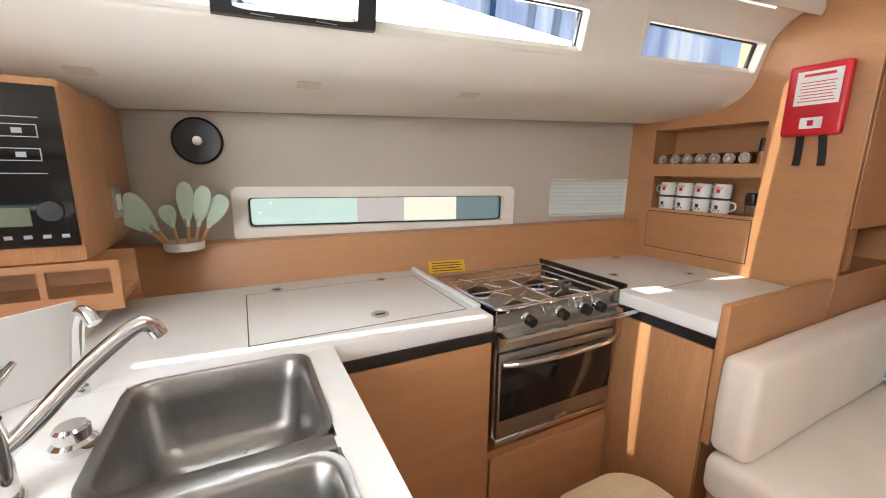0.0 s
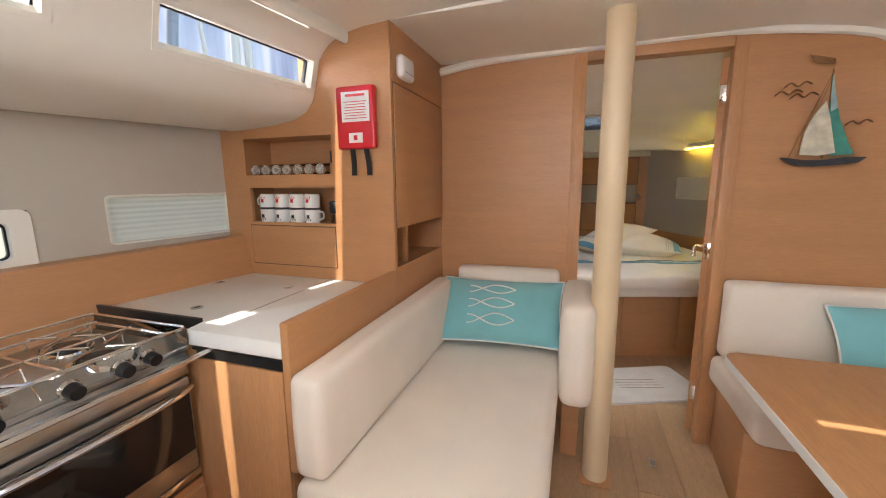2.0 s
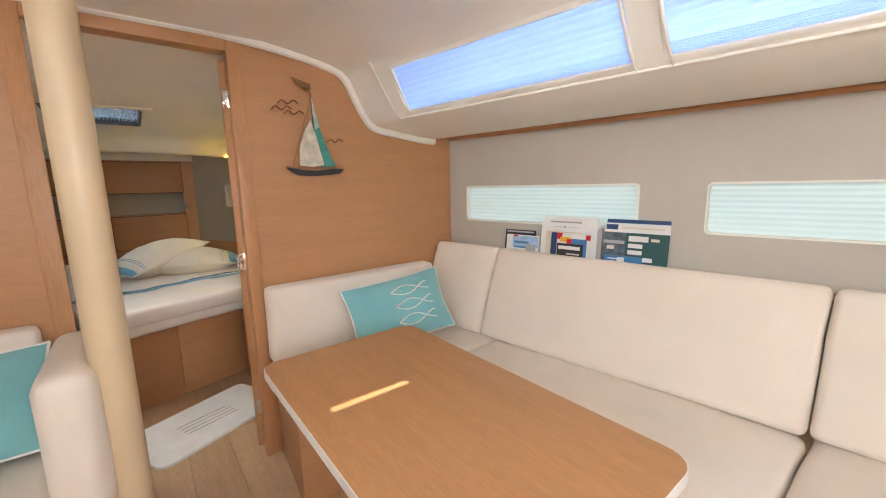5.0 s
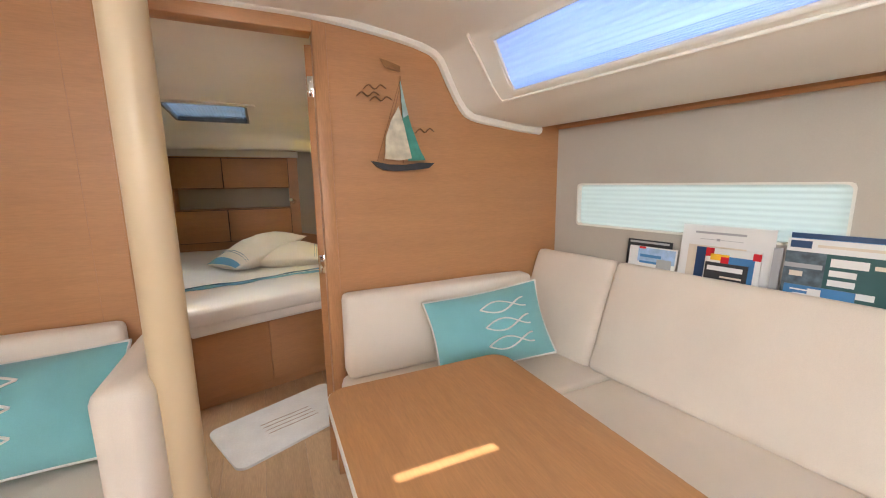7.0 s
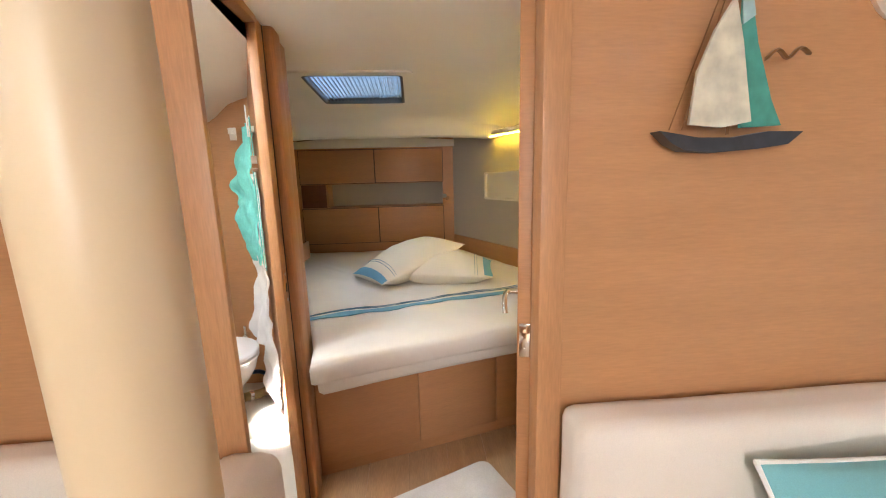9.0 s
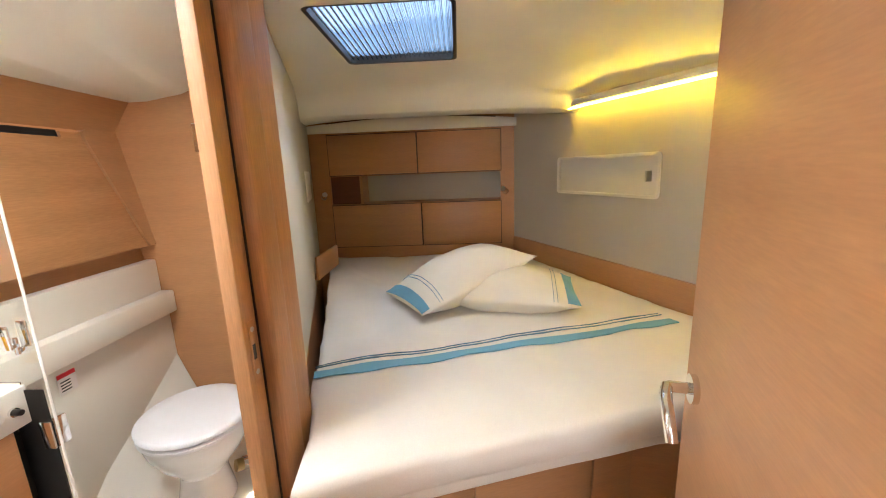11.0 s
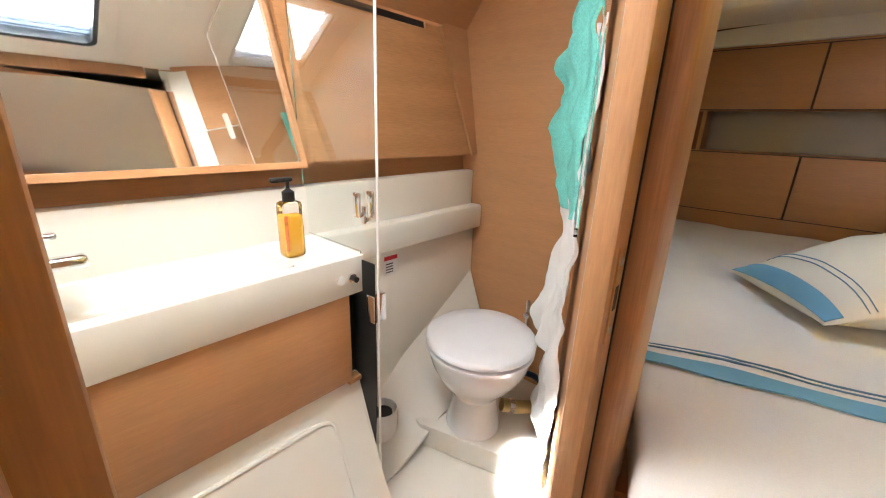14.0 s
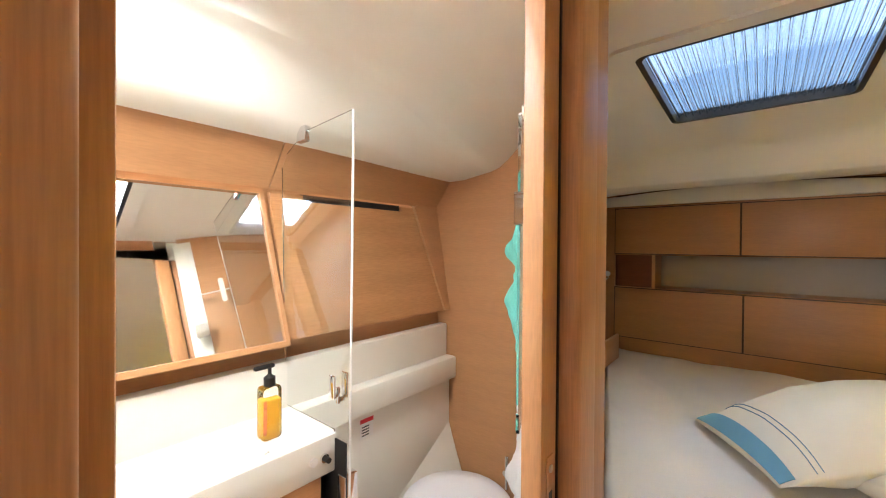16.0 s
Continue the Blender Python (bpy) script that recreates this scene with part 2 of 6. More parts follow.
def cyl(bm, p0, p1, r, r2=None, seg=20, cap=True):
    p0, p1 = Vector(p0), Vector(p1)
    d = p1 - p0
    m = Matrix.Translation((p0 + p1) / 2) @ d.to_track_quat("Z", "Y").to_matrix().to_4x4()
    bmesh.ops.create_cone(bm, cap_ends=cap, segments=seg, radius1=r, radius2=r if r2 is None else r2, depth=d.length, matrix=m)
    return bm


def C(*args, **kw):
    return cyl(bmesh.new(), *args, **kw)


def tube(bm, pts, r, seg=8, closed=False, flat=1.0):
    pts = [Vector(p) for p in pts]
    n, rings = len(pts), []
    up = V(0, 0, 1)
    for i, p in enumerate(pts):
        a, b = (pts[i - 1], pts[(i + 1) % n]) if closed else (pts[max(i - 1, 0)], pts[min(i + 1, n - 1)])
        d = (b - a).normalized()
        s = d.cross(up if abs(d.z) < 0.95 else V(1, 0, 0)).normalized()
        u = s.cross(d)
        rr = r[i] if isinstance(r, (list, tuple)) else r
        rings.append([bm.verts.new(p + (s * math.cos(k * math.tau / seg) + u * flat * math.sin(k * math.tau / seg)) * rr) for k in range(seg)])
    for i in range(n if closed else n - 1):
        q = rings[(i + 1) % n]
        for k in range(seg):
            bm.faces.new((rings[i][k], rings[i][(k + 1) % seg], q[(k + 1) % seg], q[k]))
    if not closed:
        bm.faces.new(rings[0][::-1]), bm.faces.new(rings[-1])
    return bm


def smooth_path(pts, n=6):
    """Catmull-Rom through the points."""
    pts = [Vector(p) for p in pts]
    out = []
    for i in range(len(pts) - 1):
        a, b, c, d = pts[max(i - 1, 0)], pts[i], pts[i + 1], pts[min(i + 2, len(pts) - 1)]
        for k in range(n):
            t = k / n
            out.append(0.5 * (2 * b + (c - a) * t + (2 * a - 5 * b + 4 * c - d) * t * t + (3 * b - a - 3 * c + d) * t ** 3))
    return out + [pts[-1]]


def lathe(bm, profile, at=(0, 0, 0), seg=24, sx=1.0, sy=1.0):
    rings = []
    for r, z in profile:
        rings.append([bm.verts.new((at[0] + sx * r * math.cos(k * math.tau / seg), at[1] + sy * r * math.sin(k * math.tau / seg), at[2] + z)) for k in range(seg)])
    for a, b in zip(rings, rings[1:]):
        for k in range(seg):
            bm.faces.new((a[k], a[(k + 1) % seg], b[(k + 1) % seg], b[k]))
    bm.faces.new(rings[0][::-1]), bm.faces.new(rings[-1])
    return bm


def sheet(bm, f, us, vs, thick, holes=(), normal=None):
    """A slab over the map f(u, v), with rectangular holes (u0, u1, v0, v1) through it. thick: offset vector of the back face."""
    us = sorted(set(us) | {h[k] for h in holes for k in (0, 1)})
    vs = sorted(set(vs) | {h[k] for h in holes for k in (2, 3)})
    full = {(i, j) for i in range(len(us) - 1) for j in range(len(vs) - 1)
            if not any(h[0] < (us[i] + us[i + 1]) / 2 < h[1] and h[2] < (vs[j] + vs[j + 1]) / 2 < h[3] for h in holes)}
    cache = {}

    def vert(i, j, s):
        if (i, j, s) not in cache:
            p = Vector(f(us[i], vs[j]))
            cache[(i, j, s)] = bm.verts.new(p + (Vector(thick) if s else V(0, 0, 0)))
        return cache[(i, j, s)]

    for i, j in full:
        for s in (0, 1):
            bm.faces.new([vert(a, b, s) for a, b in ((i, j), (i + 1, j), (i + 1, j + 1), (i, j + 1))])
        for di, dj, e in ((-1, 0, ((i, j), (i, j + 1))), (1, 0, ((i + 1, j), (i + 1, j + 1))), (0, -1, ((i, j), (i + 1, j))), (0, 1, ((i, j + 1), (i + 1, j + 1)))):
            if (i + di, j + dj) not in full:
                (a, b), (c, d) = e
                bm.faces.new((vert(a, b, 0), vert(c, d, 0), vert(c, d, 1), vert(a, b, 1)))
    return bm


def steps(a, b, n):
    return [a + (b - a) * i / n for i in range(n + 1)]


def round_rect(u0, u1, v0, v1, r, n=6):
    out = []
    for cu, cv, a0 in ((u1 - r, v1 - r, 0), (u0 + r, v1 - r, 90), (u0 + r, v0 + r, 180), (u1 - r, v0 + r, 270)):
        for k in range(n + 1):
            a = radians(a0 + 90 * k / n)
            out.append((cu + r * math.cos(a), cv + r * math.sin(a)))
    return out


def ring(bm, f, outer, inner, d0, d1):
    """A frame between two loops of the same count; f(u, v, d) gives the place at depth d."""
    n = len(outer)
    vs = [[bm.verts.new(f(*p, d)) for p in loop] for loop, d in ((outer, d0), (inner, d0), (inner, d1), (outer, d1))]
    for a in range(4):
        b = (a + 1) % 4
        for k in range(n):
            bm.faces.new((vs[a][k], vs[a][(k + 1) % n], vs[b][(k + 1) % n], vs[b][k]))
    return bm


def plate(bm, f, loop, d0, d1):
    a = [bm.verts.new(f(*p, d0)) for p in loop]
    b = [bm.verts.new(f(*p, d1)) for p in loop]
    bm.faces.new(a), bm.faces.new(b[::-1])
    n = len(loop)
    for k in range(n):
        bm.faces.new((a[k], a[(k + 1) % n], b[(k + 1) % n], b[k]))
    return bm


def rbox(bm, lo, hi, r=0.02, puff=(0, 0, 0), n=6, wob=0.0, m=None, seed=0):
    """A soft rounded block: rounded edges, swollen faces, slight unevenness."""
    lo, hi = Vector(lo), Vector(hi)
    c, h = (lo + hi) / 2, (hi - lo) / 2
    ax = []
    for k in range(3):
        rr = min(r, h[k] * 0.98)
        ax.append([-h[k], -h[k] + rr * 0.35, -h[k] + rr] + [(-h[k] + rr) + 2 * (h[k] - rr) * i / n for i in range(1, n)] + [h[k] - rr, h[k] - rr * 0.35, h[k]])
    cache = {}

    def vert(p):
        key = tuple(round(q, 6) for q in p)
        if key not in cache:
            p = Vector(p)
            inner = V(*[max(-(h[k] - min(r, h[k] * 0.98)), min(h[k] - min(r, h[k] * 0.98), p[k])) for k in range(3)])
            d = p - inner
            q = inner + d.normalized() * min(r, min(h) * 0.98) if d.length > 1e-9 else p
            for k in range(3):
                if puff[k]:
                    a, b = [j for j in range(3) if j != k]
                    q[k] += puff[k] * (p[k] / h[k]) * max(0, 1 - (p[a] / h[a]) ** 2) ** 0.6 * max(0, 1 - (p[b] / h[b]) ** 2) ** 0.6
            q = q + c
            if wob:
                q += noise.noise_vector(q * 5 + V(seed, 0, 0)) * wob
            cache[key] = bm.verts.new(m @ q if m is not None else q)
        return cache[key]

    for k in range(3):
        a, b = [j for j in range(3) if j != k]
        for s in (-1, 1):
            for i in range(len(ax[a]) - 1):
                for j in range(len(ax[b]) - 1):
                    quad = []
                    for ii, jj in ((i, j), (i + 1, j), (i + 1, j + 1), (i, j + 1)):
                        p = [0, 0, 0]
                        p[a], p[b], p[k] = ax[a][ii], ax[b][jj], s * h[k]
                        quad.append(vert(p))
                    bm.faces.new(quad)
    return bm


def RB(*args, **kw):
    return rbox(bmesh.new(), *args, **kw)


def prism(bm, pts, z0, z1, bev=0.0, seg=2):
    a = [bm.verts.new((*p, z0)) for p in pts]
    b = [bm.verts.new((*p, z1)) for p in pts]
    n = len(pts)
    fs = [bm.faces.new(a[::-1]), bm.faces.new(b)]
    for k in range(n):
        fs.append(bm.faces.new((a[k], a[(k + 1) % n], b[(k + 1) % n], b[k])))
    if bev:
        bmesh.ops.bevel(bm, geom=list({e for f in fs for e in f.edges}), offset=bev, segments=seg, profile=0.5, affect="EDGES")
    return bm


# ---------- shape of the hull ----------
BULK = 2.56          # aft face of the main bulkhead
BULK2 = 2.60


def port_y(x):
    return 1.80 - 0.155 * x


def star_y(x):
    return -2.43 + 0.155 * x


def on_port(u, v, d=0.0):
    """u along x, v up, d outboard."""
    return V(u + 0.153 * d, port_y(u) + 0.988 * d, v)


def on_star(u, v, d=0.0):
    return V(u + 0.153 * d, star_y(u) - 0.988 * d, v)


AFT = -1.45
W1, W2 = (0.0, 1.16, 1.10, 1.225), (1.43, 1.93, 1.115, 1.305)
W3, W4 = (1.43, 2.42, 1.125, 1.33), (0.05, 1.17, 1.125, 1.33)
# ---------- saloon structure ----------
bm = sheet(bmesh.new(), on_port, steps(AFT, 2.05, 6), [0.85, 1.0, 1.7], V(0.006, 0.04, 0), [(W1[0] - 0.05, W1[1] + 0.05, W1[2] - 0.05, W1[3] + 0.04), W2])
solo("wall_port", bm, M_HULLCLOTH, "grey fabric lining over the galley hull side", "wall", kind="structure")
bm = sheet(bmesh.new(), on_star, steps(AFT, BULK, 6), [0.3, 1.0, 1.7], V(0.006, -0.04, 0), [W3, W4])
solo("wall_starboard", bm, M_HULLCLOTH, "grey fabric lining behind the settee", "wall", kind="structure")

DOOR = (-0.800, -0.146, 0.0, 1.93)
bm = sheet(bmesh.new(), lambda u, v: (BULK, u, v), [-2.3, 1.7], [0, 2.1], (BULK2 - BULK, 0, 0), [DOOR, (0.96, 1.7, 1.66, 2.1)])
bulk = solo("wall_bulkhead", bm, M_WOOD, "oak veneered main bulkhead with door opening", "wall", kind="structure")
part("seam", B((BULK - 0.0015, -0.030, 0.0), (BULK + 0.001, -0.028, 1.97)), M_JAMB, bulk)

# frame round the bulkhead door
df = thing("door_frame", "oak frame round the forward cabin doorway", "door frame", (BULK, -0.5, 0), kind="structure")
part("jamb", B((BULK - 0.012, -0.850, 0.0), (BULK2 + 0.003, -0.796, 1.98), 0.004), M_WOODV, df)
part("jamb", prism(bmesh.new(), [(BULK - 0.012, -0.188), (BULK - 0.012, -0.128), (BULK2 + 0.003, -0.128), (BULK2 + 0.003, -0.150), (BULK + 0.008, -0.186)], 0.0, 1.98, 0.003), M_WOODV, df)
part("head_rail", B((BULK - 0.0125, -0.7955, 1.926), (BULK2 + 0.03, -0.1885, 1.98), 0.004), M_WOOD, df)

# floor and its boards
bm = B((AFT, -2.4, -0.06), (5.6, 1.9, -0.012))
floor = solo("floor", bm, M_SEAM, "pale oak cabin sole in boards", "floor", kind="structure")

# ceiling of the saloon: flat crown, dropping at the sides
def top_z(x):
    return 2.0


PORT_PROFILE = [(1.50, 1.615), (1.42, 1.600), (1.30, 1.603), (1.16, 1.615), (1.05, 1.632), (0.99, 1.662), (0.955, 1.70), (0.944, 1.722), (0.939, 1.738), (0.905, 1.868), (0.885, 1.895), (0.855, 1.925), (0.80, 1.955), (0.70, 1.975), (0.56, 1.985)]
STAR_PROFILE = [(-2.03, 1.652), (-1.93, 1.640), (-1.885, 1.618), (-1.80, 1.622), (-1.65, 1.640), (-1.50, 1.662), (-1.455, 1.69), (-1.42, 1.735), (-1.345, 1.885), (-1.31, 1.915), (-1.24, 1.94), (-1.12, 1.962), (-0.95, 1.985), (-0.80, 1.998)]


def lin(profile, s):
    i = min(int(s), len(profile) - 2)
    t = s - i
    a, b = profile[i], profile[i + 1]
    return a[0] + (b[0] - a[0]) * t, a[1] + (b[1] - a[1]) * t


def port_liner(u, s, d=0.0):
    y, z = lin(PORT_PROFILE, s)
    zz = z + 0.028 * (u - 1.92) * max(0.0, 1 - s / 6.0)
    grow = 0.02 * max(0.0, 1.92 - u) * (1.0 if s > 8.5 else 0.0)
    return V(u, y - 0.16 * (u - 1.92) + d, zz + grow * max(0.0, 1 - max(0.0, s - 10) / 4) + 0.3 * d)


def star_liner(u, s, d=0.0):
    y, z = lin(STAR_PROFILE, s)
    return V(u, y + 0.155 * (u - BULK) - d, z + 0.3 * d)


DW = [(-0.9, 1.07), (1.295, 1.902)]
SW = [(0.15, 1.13), (1.20, 2.22)]
# last hole is an added slit for the sun streak on the locker
bm = sheet(bmesh.new(), port_liner, steps(AFT, 1.92, 10), range(len(PORT_PROFILE)), (0, 0.02, 0.035), [(a, b, 8, 9) for a, b in DW] + [(AFT, 1.1, 12, 14), (1.1, 1.78, 11.5, 12.28)])
solo("liner_port", bm, M_LINER, "white moulded coachroof side with window openings", "ceiling panel", kind="structure", sharp=60)
bm = sheet(bmesh.new(), star_liner, steps(AFT, BULK, 10), range(len(STAR_PROFILE)), (0, -0.02, 0.035), [(a, b, 6, 8) for a, b in SW])
solo("liner_starboard", bm, M_LINER, "white moulded coachroof side with window openings", "ceiling panel", kind="structure", sharp=60)
# crown, with an aft roof opening and a slit added for a sun streak
def crown(u, s, d=0):
    ya, za = lin(PORT_PROFILE, len(PORT_PROFILE) - 1)
    ya -= 0.16 * (u - 1.92)
    yb = -0.80 + 0.155 * (u - BULK)
    y = yb + (ya - yb) * s
    return V(u, y, 1.998 - 0.013 * s * s + 0.012 * math.sin(math.pi * s))


def crown_s(y, u=0.6):
    ya, yb = 0.56 - 0.16 * (u - 1.92), -0.80 + 0.155 * (u - BULK)
    return (y - yb) / (ya - yb)


bm = sheet(bmesh.new(), crown, steps(AFT, BULK, 12), steps(0, 1, 10), (0, 0, 0.03), [(-1.1, -0.75, 0.3, 0.6), (0.82, 0.862, crown_s(-0.985, 0.84), crown_s(-0.73, 0.84))])
solo("ceiling", bm, M_LINER, "white saloon headlining", "ceiling", kind="structure", sharp=60)
bm = B((1.92, -1.2, 1.985), (BULK, 0.75, 2.05))
solo("ceiling_forward", bm, M_LINER, "white headlining over the locker", "ceiling", kind="structure")
# flat roof over the galley, with slits added to throw sun streaks below
bm = sheet(bmesh.new(), lambda u, v: (u, v - 0.09 * u, 1.99), [AFT, 1.1], [0.6, 1.35], (0, 0, 0.02), [(-0.90, 0.0, 0.985, 1.012), (0.24, 0.58, 0.910, 0.952), (0.66, 0.80, 0.985, 1.06), (1.0, 1.095, 1.045, 1.075)])
solo("ceiling_galley", bm, M_LINER, "white headlining over the galley, slit to shape sun streaks", "ceiling", kind="structure")
# edge moulding along ceiling and bulkhead
edge = [(BULK - 0.012, y, z) for y, z in ((0.575, 1.945), (0.40, 1.97), (0.21, 1.983), (-0.19, 1.99), (-0.60, 1.995), (-0.80, 1.992), (-1.05, 1.968), (-1.24, 1.935), (-1.33, 1.895), (-1.385, 1.80), (-1.445, 1.70), (-1.50, 1.655), (-1.65, 1.632), (-1.80, 1.613), (-1.90, 1.607))]
solo("trim_bulkhead", tube(bmesh.new(), smooth_path(edge, 4), 0.022, 8), M_LINER, "white edge moulding where headlining meets the bulkhead", "trim", kind="structure")
solo("trim_port", tube(bmesh.new(), smooth_path([port_liner(x, 12.38) + V(0, -0.004, -0.022) for x in (0.9, 1.2, 1.5, 1.905)], 4), 0.012, 10, flat=2.4), M_LINER, "white ridge along the headlining edge", "trim", kind="structure")
solo("trim_starboard", tube(bmesh.new(), [on_star(x, 1.628, -0.012) for x in (AFT, BULK - 0.01)], 0.014, 6), M_WOOD, "thin oak batten under the starboard liner", "trim", kind="structure")
solo("trim_galley", tube(bmesh.new(), [on_port(x, 1.553 + 0.028 * (x + 0.4), -0.008) for x in (-0.45, 1.9)], 0.008, 6), M_WOOD, "thin oak batten under the port liner", "trim", kind="structure")

# closing walls behind the camera, with the companionway opening
bm = sheet(bmesh.new(), lambda u, v: (AFT, u, v), [-2.8, 2.2], [-0.1, 2.2], (-0.04, 0, 0), [(-0.6, 0.3, 0.9, 2.0)])
solo("wall_aft", bm, M_WOOD, "oak aft bulkhead with open companionway", "wall", kind="structure")

# ---------- galley locker tower ----------
TX = 1.92
tower = thing("locker_tower", "oak galley locker with open cubbies and a side door", "cabinet", (2.2, 0.95, 0.9))
CUB1, CUB2 = (0.87, 1.36, 1.39, 1.56), (0.865, 1.345, 1.165, 1.33)
NICHE = (1.945, 2.545, 0.975, 1.15)
part("front_panel", sheet(bmesh.new(), lambda u, v: (TX, u, v), [0.575, 1.50], [0.0, 2.02], (0.018, 0, 0), [CUB1, CUB2, (1.02, 1.50, 1.69, 2.02)]), M_WOOD, tower)
part("side_panel", sheet(bmesh.new(), lambda u, v: (u, 0.575, v), [TX + 0.018, BULK], [0.0, 2.02], (0, 0.018, 0), [NICHE]), M_WOOD, tower)
part("back_panel", B((2.10, 0.60, 0.9), (2.12, 1.50, 1.62)), M_WOOD, tower)
for z in (1.160, 1.384, 1.58):
    part("shelf", B((TX + 0.019, 0.83, z - 0.018), (2.10, 1.40, z)), M_WOOD, tower)
for y0, y1 in ((0.83, 0.862), (1.365, 1.385)):
    part("cubby_side", B((TX + 0.0195, y0, 1.161), (2.10, y1, 1.561)), M_WOOD, tower)
bm = B((1.94, 0.80, 0.90), (2.55, 0.815, 1.17))
box(bm, (1.94, 0.594, 0.955), (2.555, 0.80, 0.97)), box(bm, (1.94, 0.594, 1.152), (2.555, 0.80, 1.165))
part("niche_lining", bm, M_WOOD, tower)
drawer = part("drawer_front", B((TX - 0.006, 0.872, 0.962), (TX, 1.352, 1.148), 0.002), M_WOOD, tower)
part("shadow_gap", B((TX - 0.002, 0.868, 0.958), (TX - 0.0005, 1.356, 1.152)), M_SEAM, drawer)
side_door = part("side_door", B((1.945, 0.569, 1.152), (2.55, 0.5745, 1.755), 0.002), M_WOOD, tower)
part("shadow_gap", B((1.942, 0.5735, 1.149), (2.553, 0.5748, 1.760)), M_SEAM, side_door)
part("upper_panel", B((1.938, 0.5705, 1.765), (2.555, 0.5745, 1.99), 0.002), M_WOOD, tower)
part("edge_strip", B((TX - 0.003, 0.572, 0.9), (TX + 0.012, 0.5805, 2.0), 0.002), M_WOODV, tower)

# fire blanket box
fb = thing("fire_blanket_box", "red plastic fire blanket box with white label on the locker", "fire blanket", (TX - 0.02, 0.725, 1.49))
part("case", RB((TX - 0.035, 0.635, 1.49), (TX - 0.001, 0.815, 1.745), 0.012, n=3), M_RED, fb)
part("upper_label", B((TX - 0.0372, 0.655, 1.60), (TX - 0.0355, 0.785, 1.72)), M_PAPER, fb)
part("lower_label", B((TX - 0.0372, 0.69, 1.515), (TX - 0.0355, 0.755, 1.555)), M_PAPER, fb)
bm = bmesh.new()
for k in range(7):
    box(bm, (TX - 0.0378, 0.667 + 0.004 * (k % 3), 1.612 + k * 0.011), (TX - 0.0373, 0.773 - 0.006 * (k % 2), 1.615 + k * 0.011))
box(bm, (TX - 0.0378, 0.675, 1.700), (TX - 0.0373, 0.765, 1.710))
part("printed_text", bm, M_RED, fb)
part("emblem", B((TX - 0.038, 0.714, 1.525), (TX - 0.0373, 0.732, 1.545), 0.0002), M_RED, fb)
for y, l in ((0.752, 0.005), (0.686, -0.018)):
    bm = bmesh.new()
    sheet(bm, lambda u, v: (TX - 0.012 - 0.006 * math.sin(v * 30), y + u + l * (1.49 - v) * 4, v), [-0.012, 0.012], steps(1.38, 1.495, 5), (-0.003, 0, 0))
    part("pull_strap", bm, M_BLACK, fb)
sens = thing("smoke_alarm", "small white rounded alarm on the locker side", "alarm", (1.99, 0.56, 1.80))
part("body", RB((1.955, 0.530, 1.775), (2.085, 0.5695, 1.872), 0.02, n=3), M_WHITEP, sens)
part("grille", B((1.975, 0.5275, 1.80), (2.065, 0.5305, 1.802)), M_GREYINK, sens)

# cups, tumblers and jars in the cubbies
def make_cup(at, flip, emblem, tilt=0.0, seed=0):
    cup = thing("enamel_mug", "white enamel mug with dark rim and printed emblem", "mug", at, "mugs in the cubby")
    r, h = 0.037, 0.068
    prof = [(r * 0.86, 0), (r, 0.012), (r, h), (r - 0.003, h), (r - 0.003, 0.006), (0.001, 0.005)]
    bm = lathe(bmesh.new(), prof, (0, 0, 0), 20)
    rim = lathe(bmesh.new(), [(r + 0.0012, h - 0.004), (r + 0.0014, h + 0.0012), (r - 0.004, h + 0.0012), (r - 0.004, h - 0.004)], (0, 0, 0), 20)
    hd = tube(bmesh.new(), smooth_path([(0, -r, h * 0.8), (0, -r - 0.022, h * 0.75), (0, -r - 0.024, h * 0.4), (0, -r, h * 0.22)], 5), 0.004, 6)
    em = bmesh.new()
    sheet(em, lambda u, v: (-(r + 0.0008) * math.cos(u), (r + 0.0008) * math.sin(u), v), steps(-0.2, 0.2, 4), [h * 0.36, h * 0.6], (-0.0005, 0, 0))
    for k in range(5):
        a = -0.36 + 0.16 * k
        sheet(em, lambda u, v: (-(r + 0.0008) * math.cos(u), (r + 0.0008) * math.sin(u), v), [a, a + 0.1], [h * 0.18 + 0.008 * (k % 2), h * 0.30 + 0.010 * (k % 2)], (-0.0005, 0, 0))
    mm = Matrix.Translation(at) @ (pose(0, 0, h, 180 + tilt, 0, 0) if flip else pose(0, 0, 0))
    for b, n, m, l in ((bm, "body", M_ENAMEL, ""), (rim, "rim", M_INK, "dark rim"), (hd, "handle", M_ENAMEL, ""), (em, "emblem", M_RED if emblem else M_INK, "printed emblem")):
        b.transform(mm)
        part(n, b, m, cup, l)
    return cup


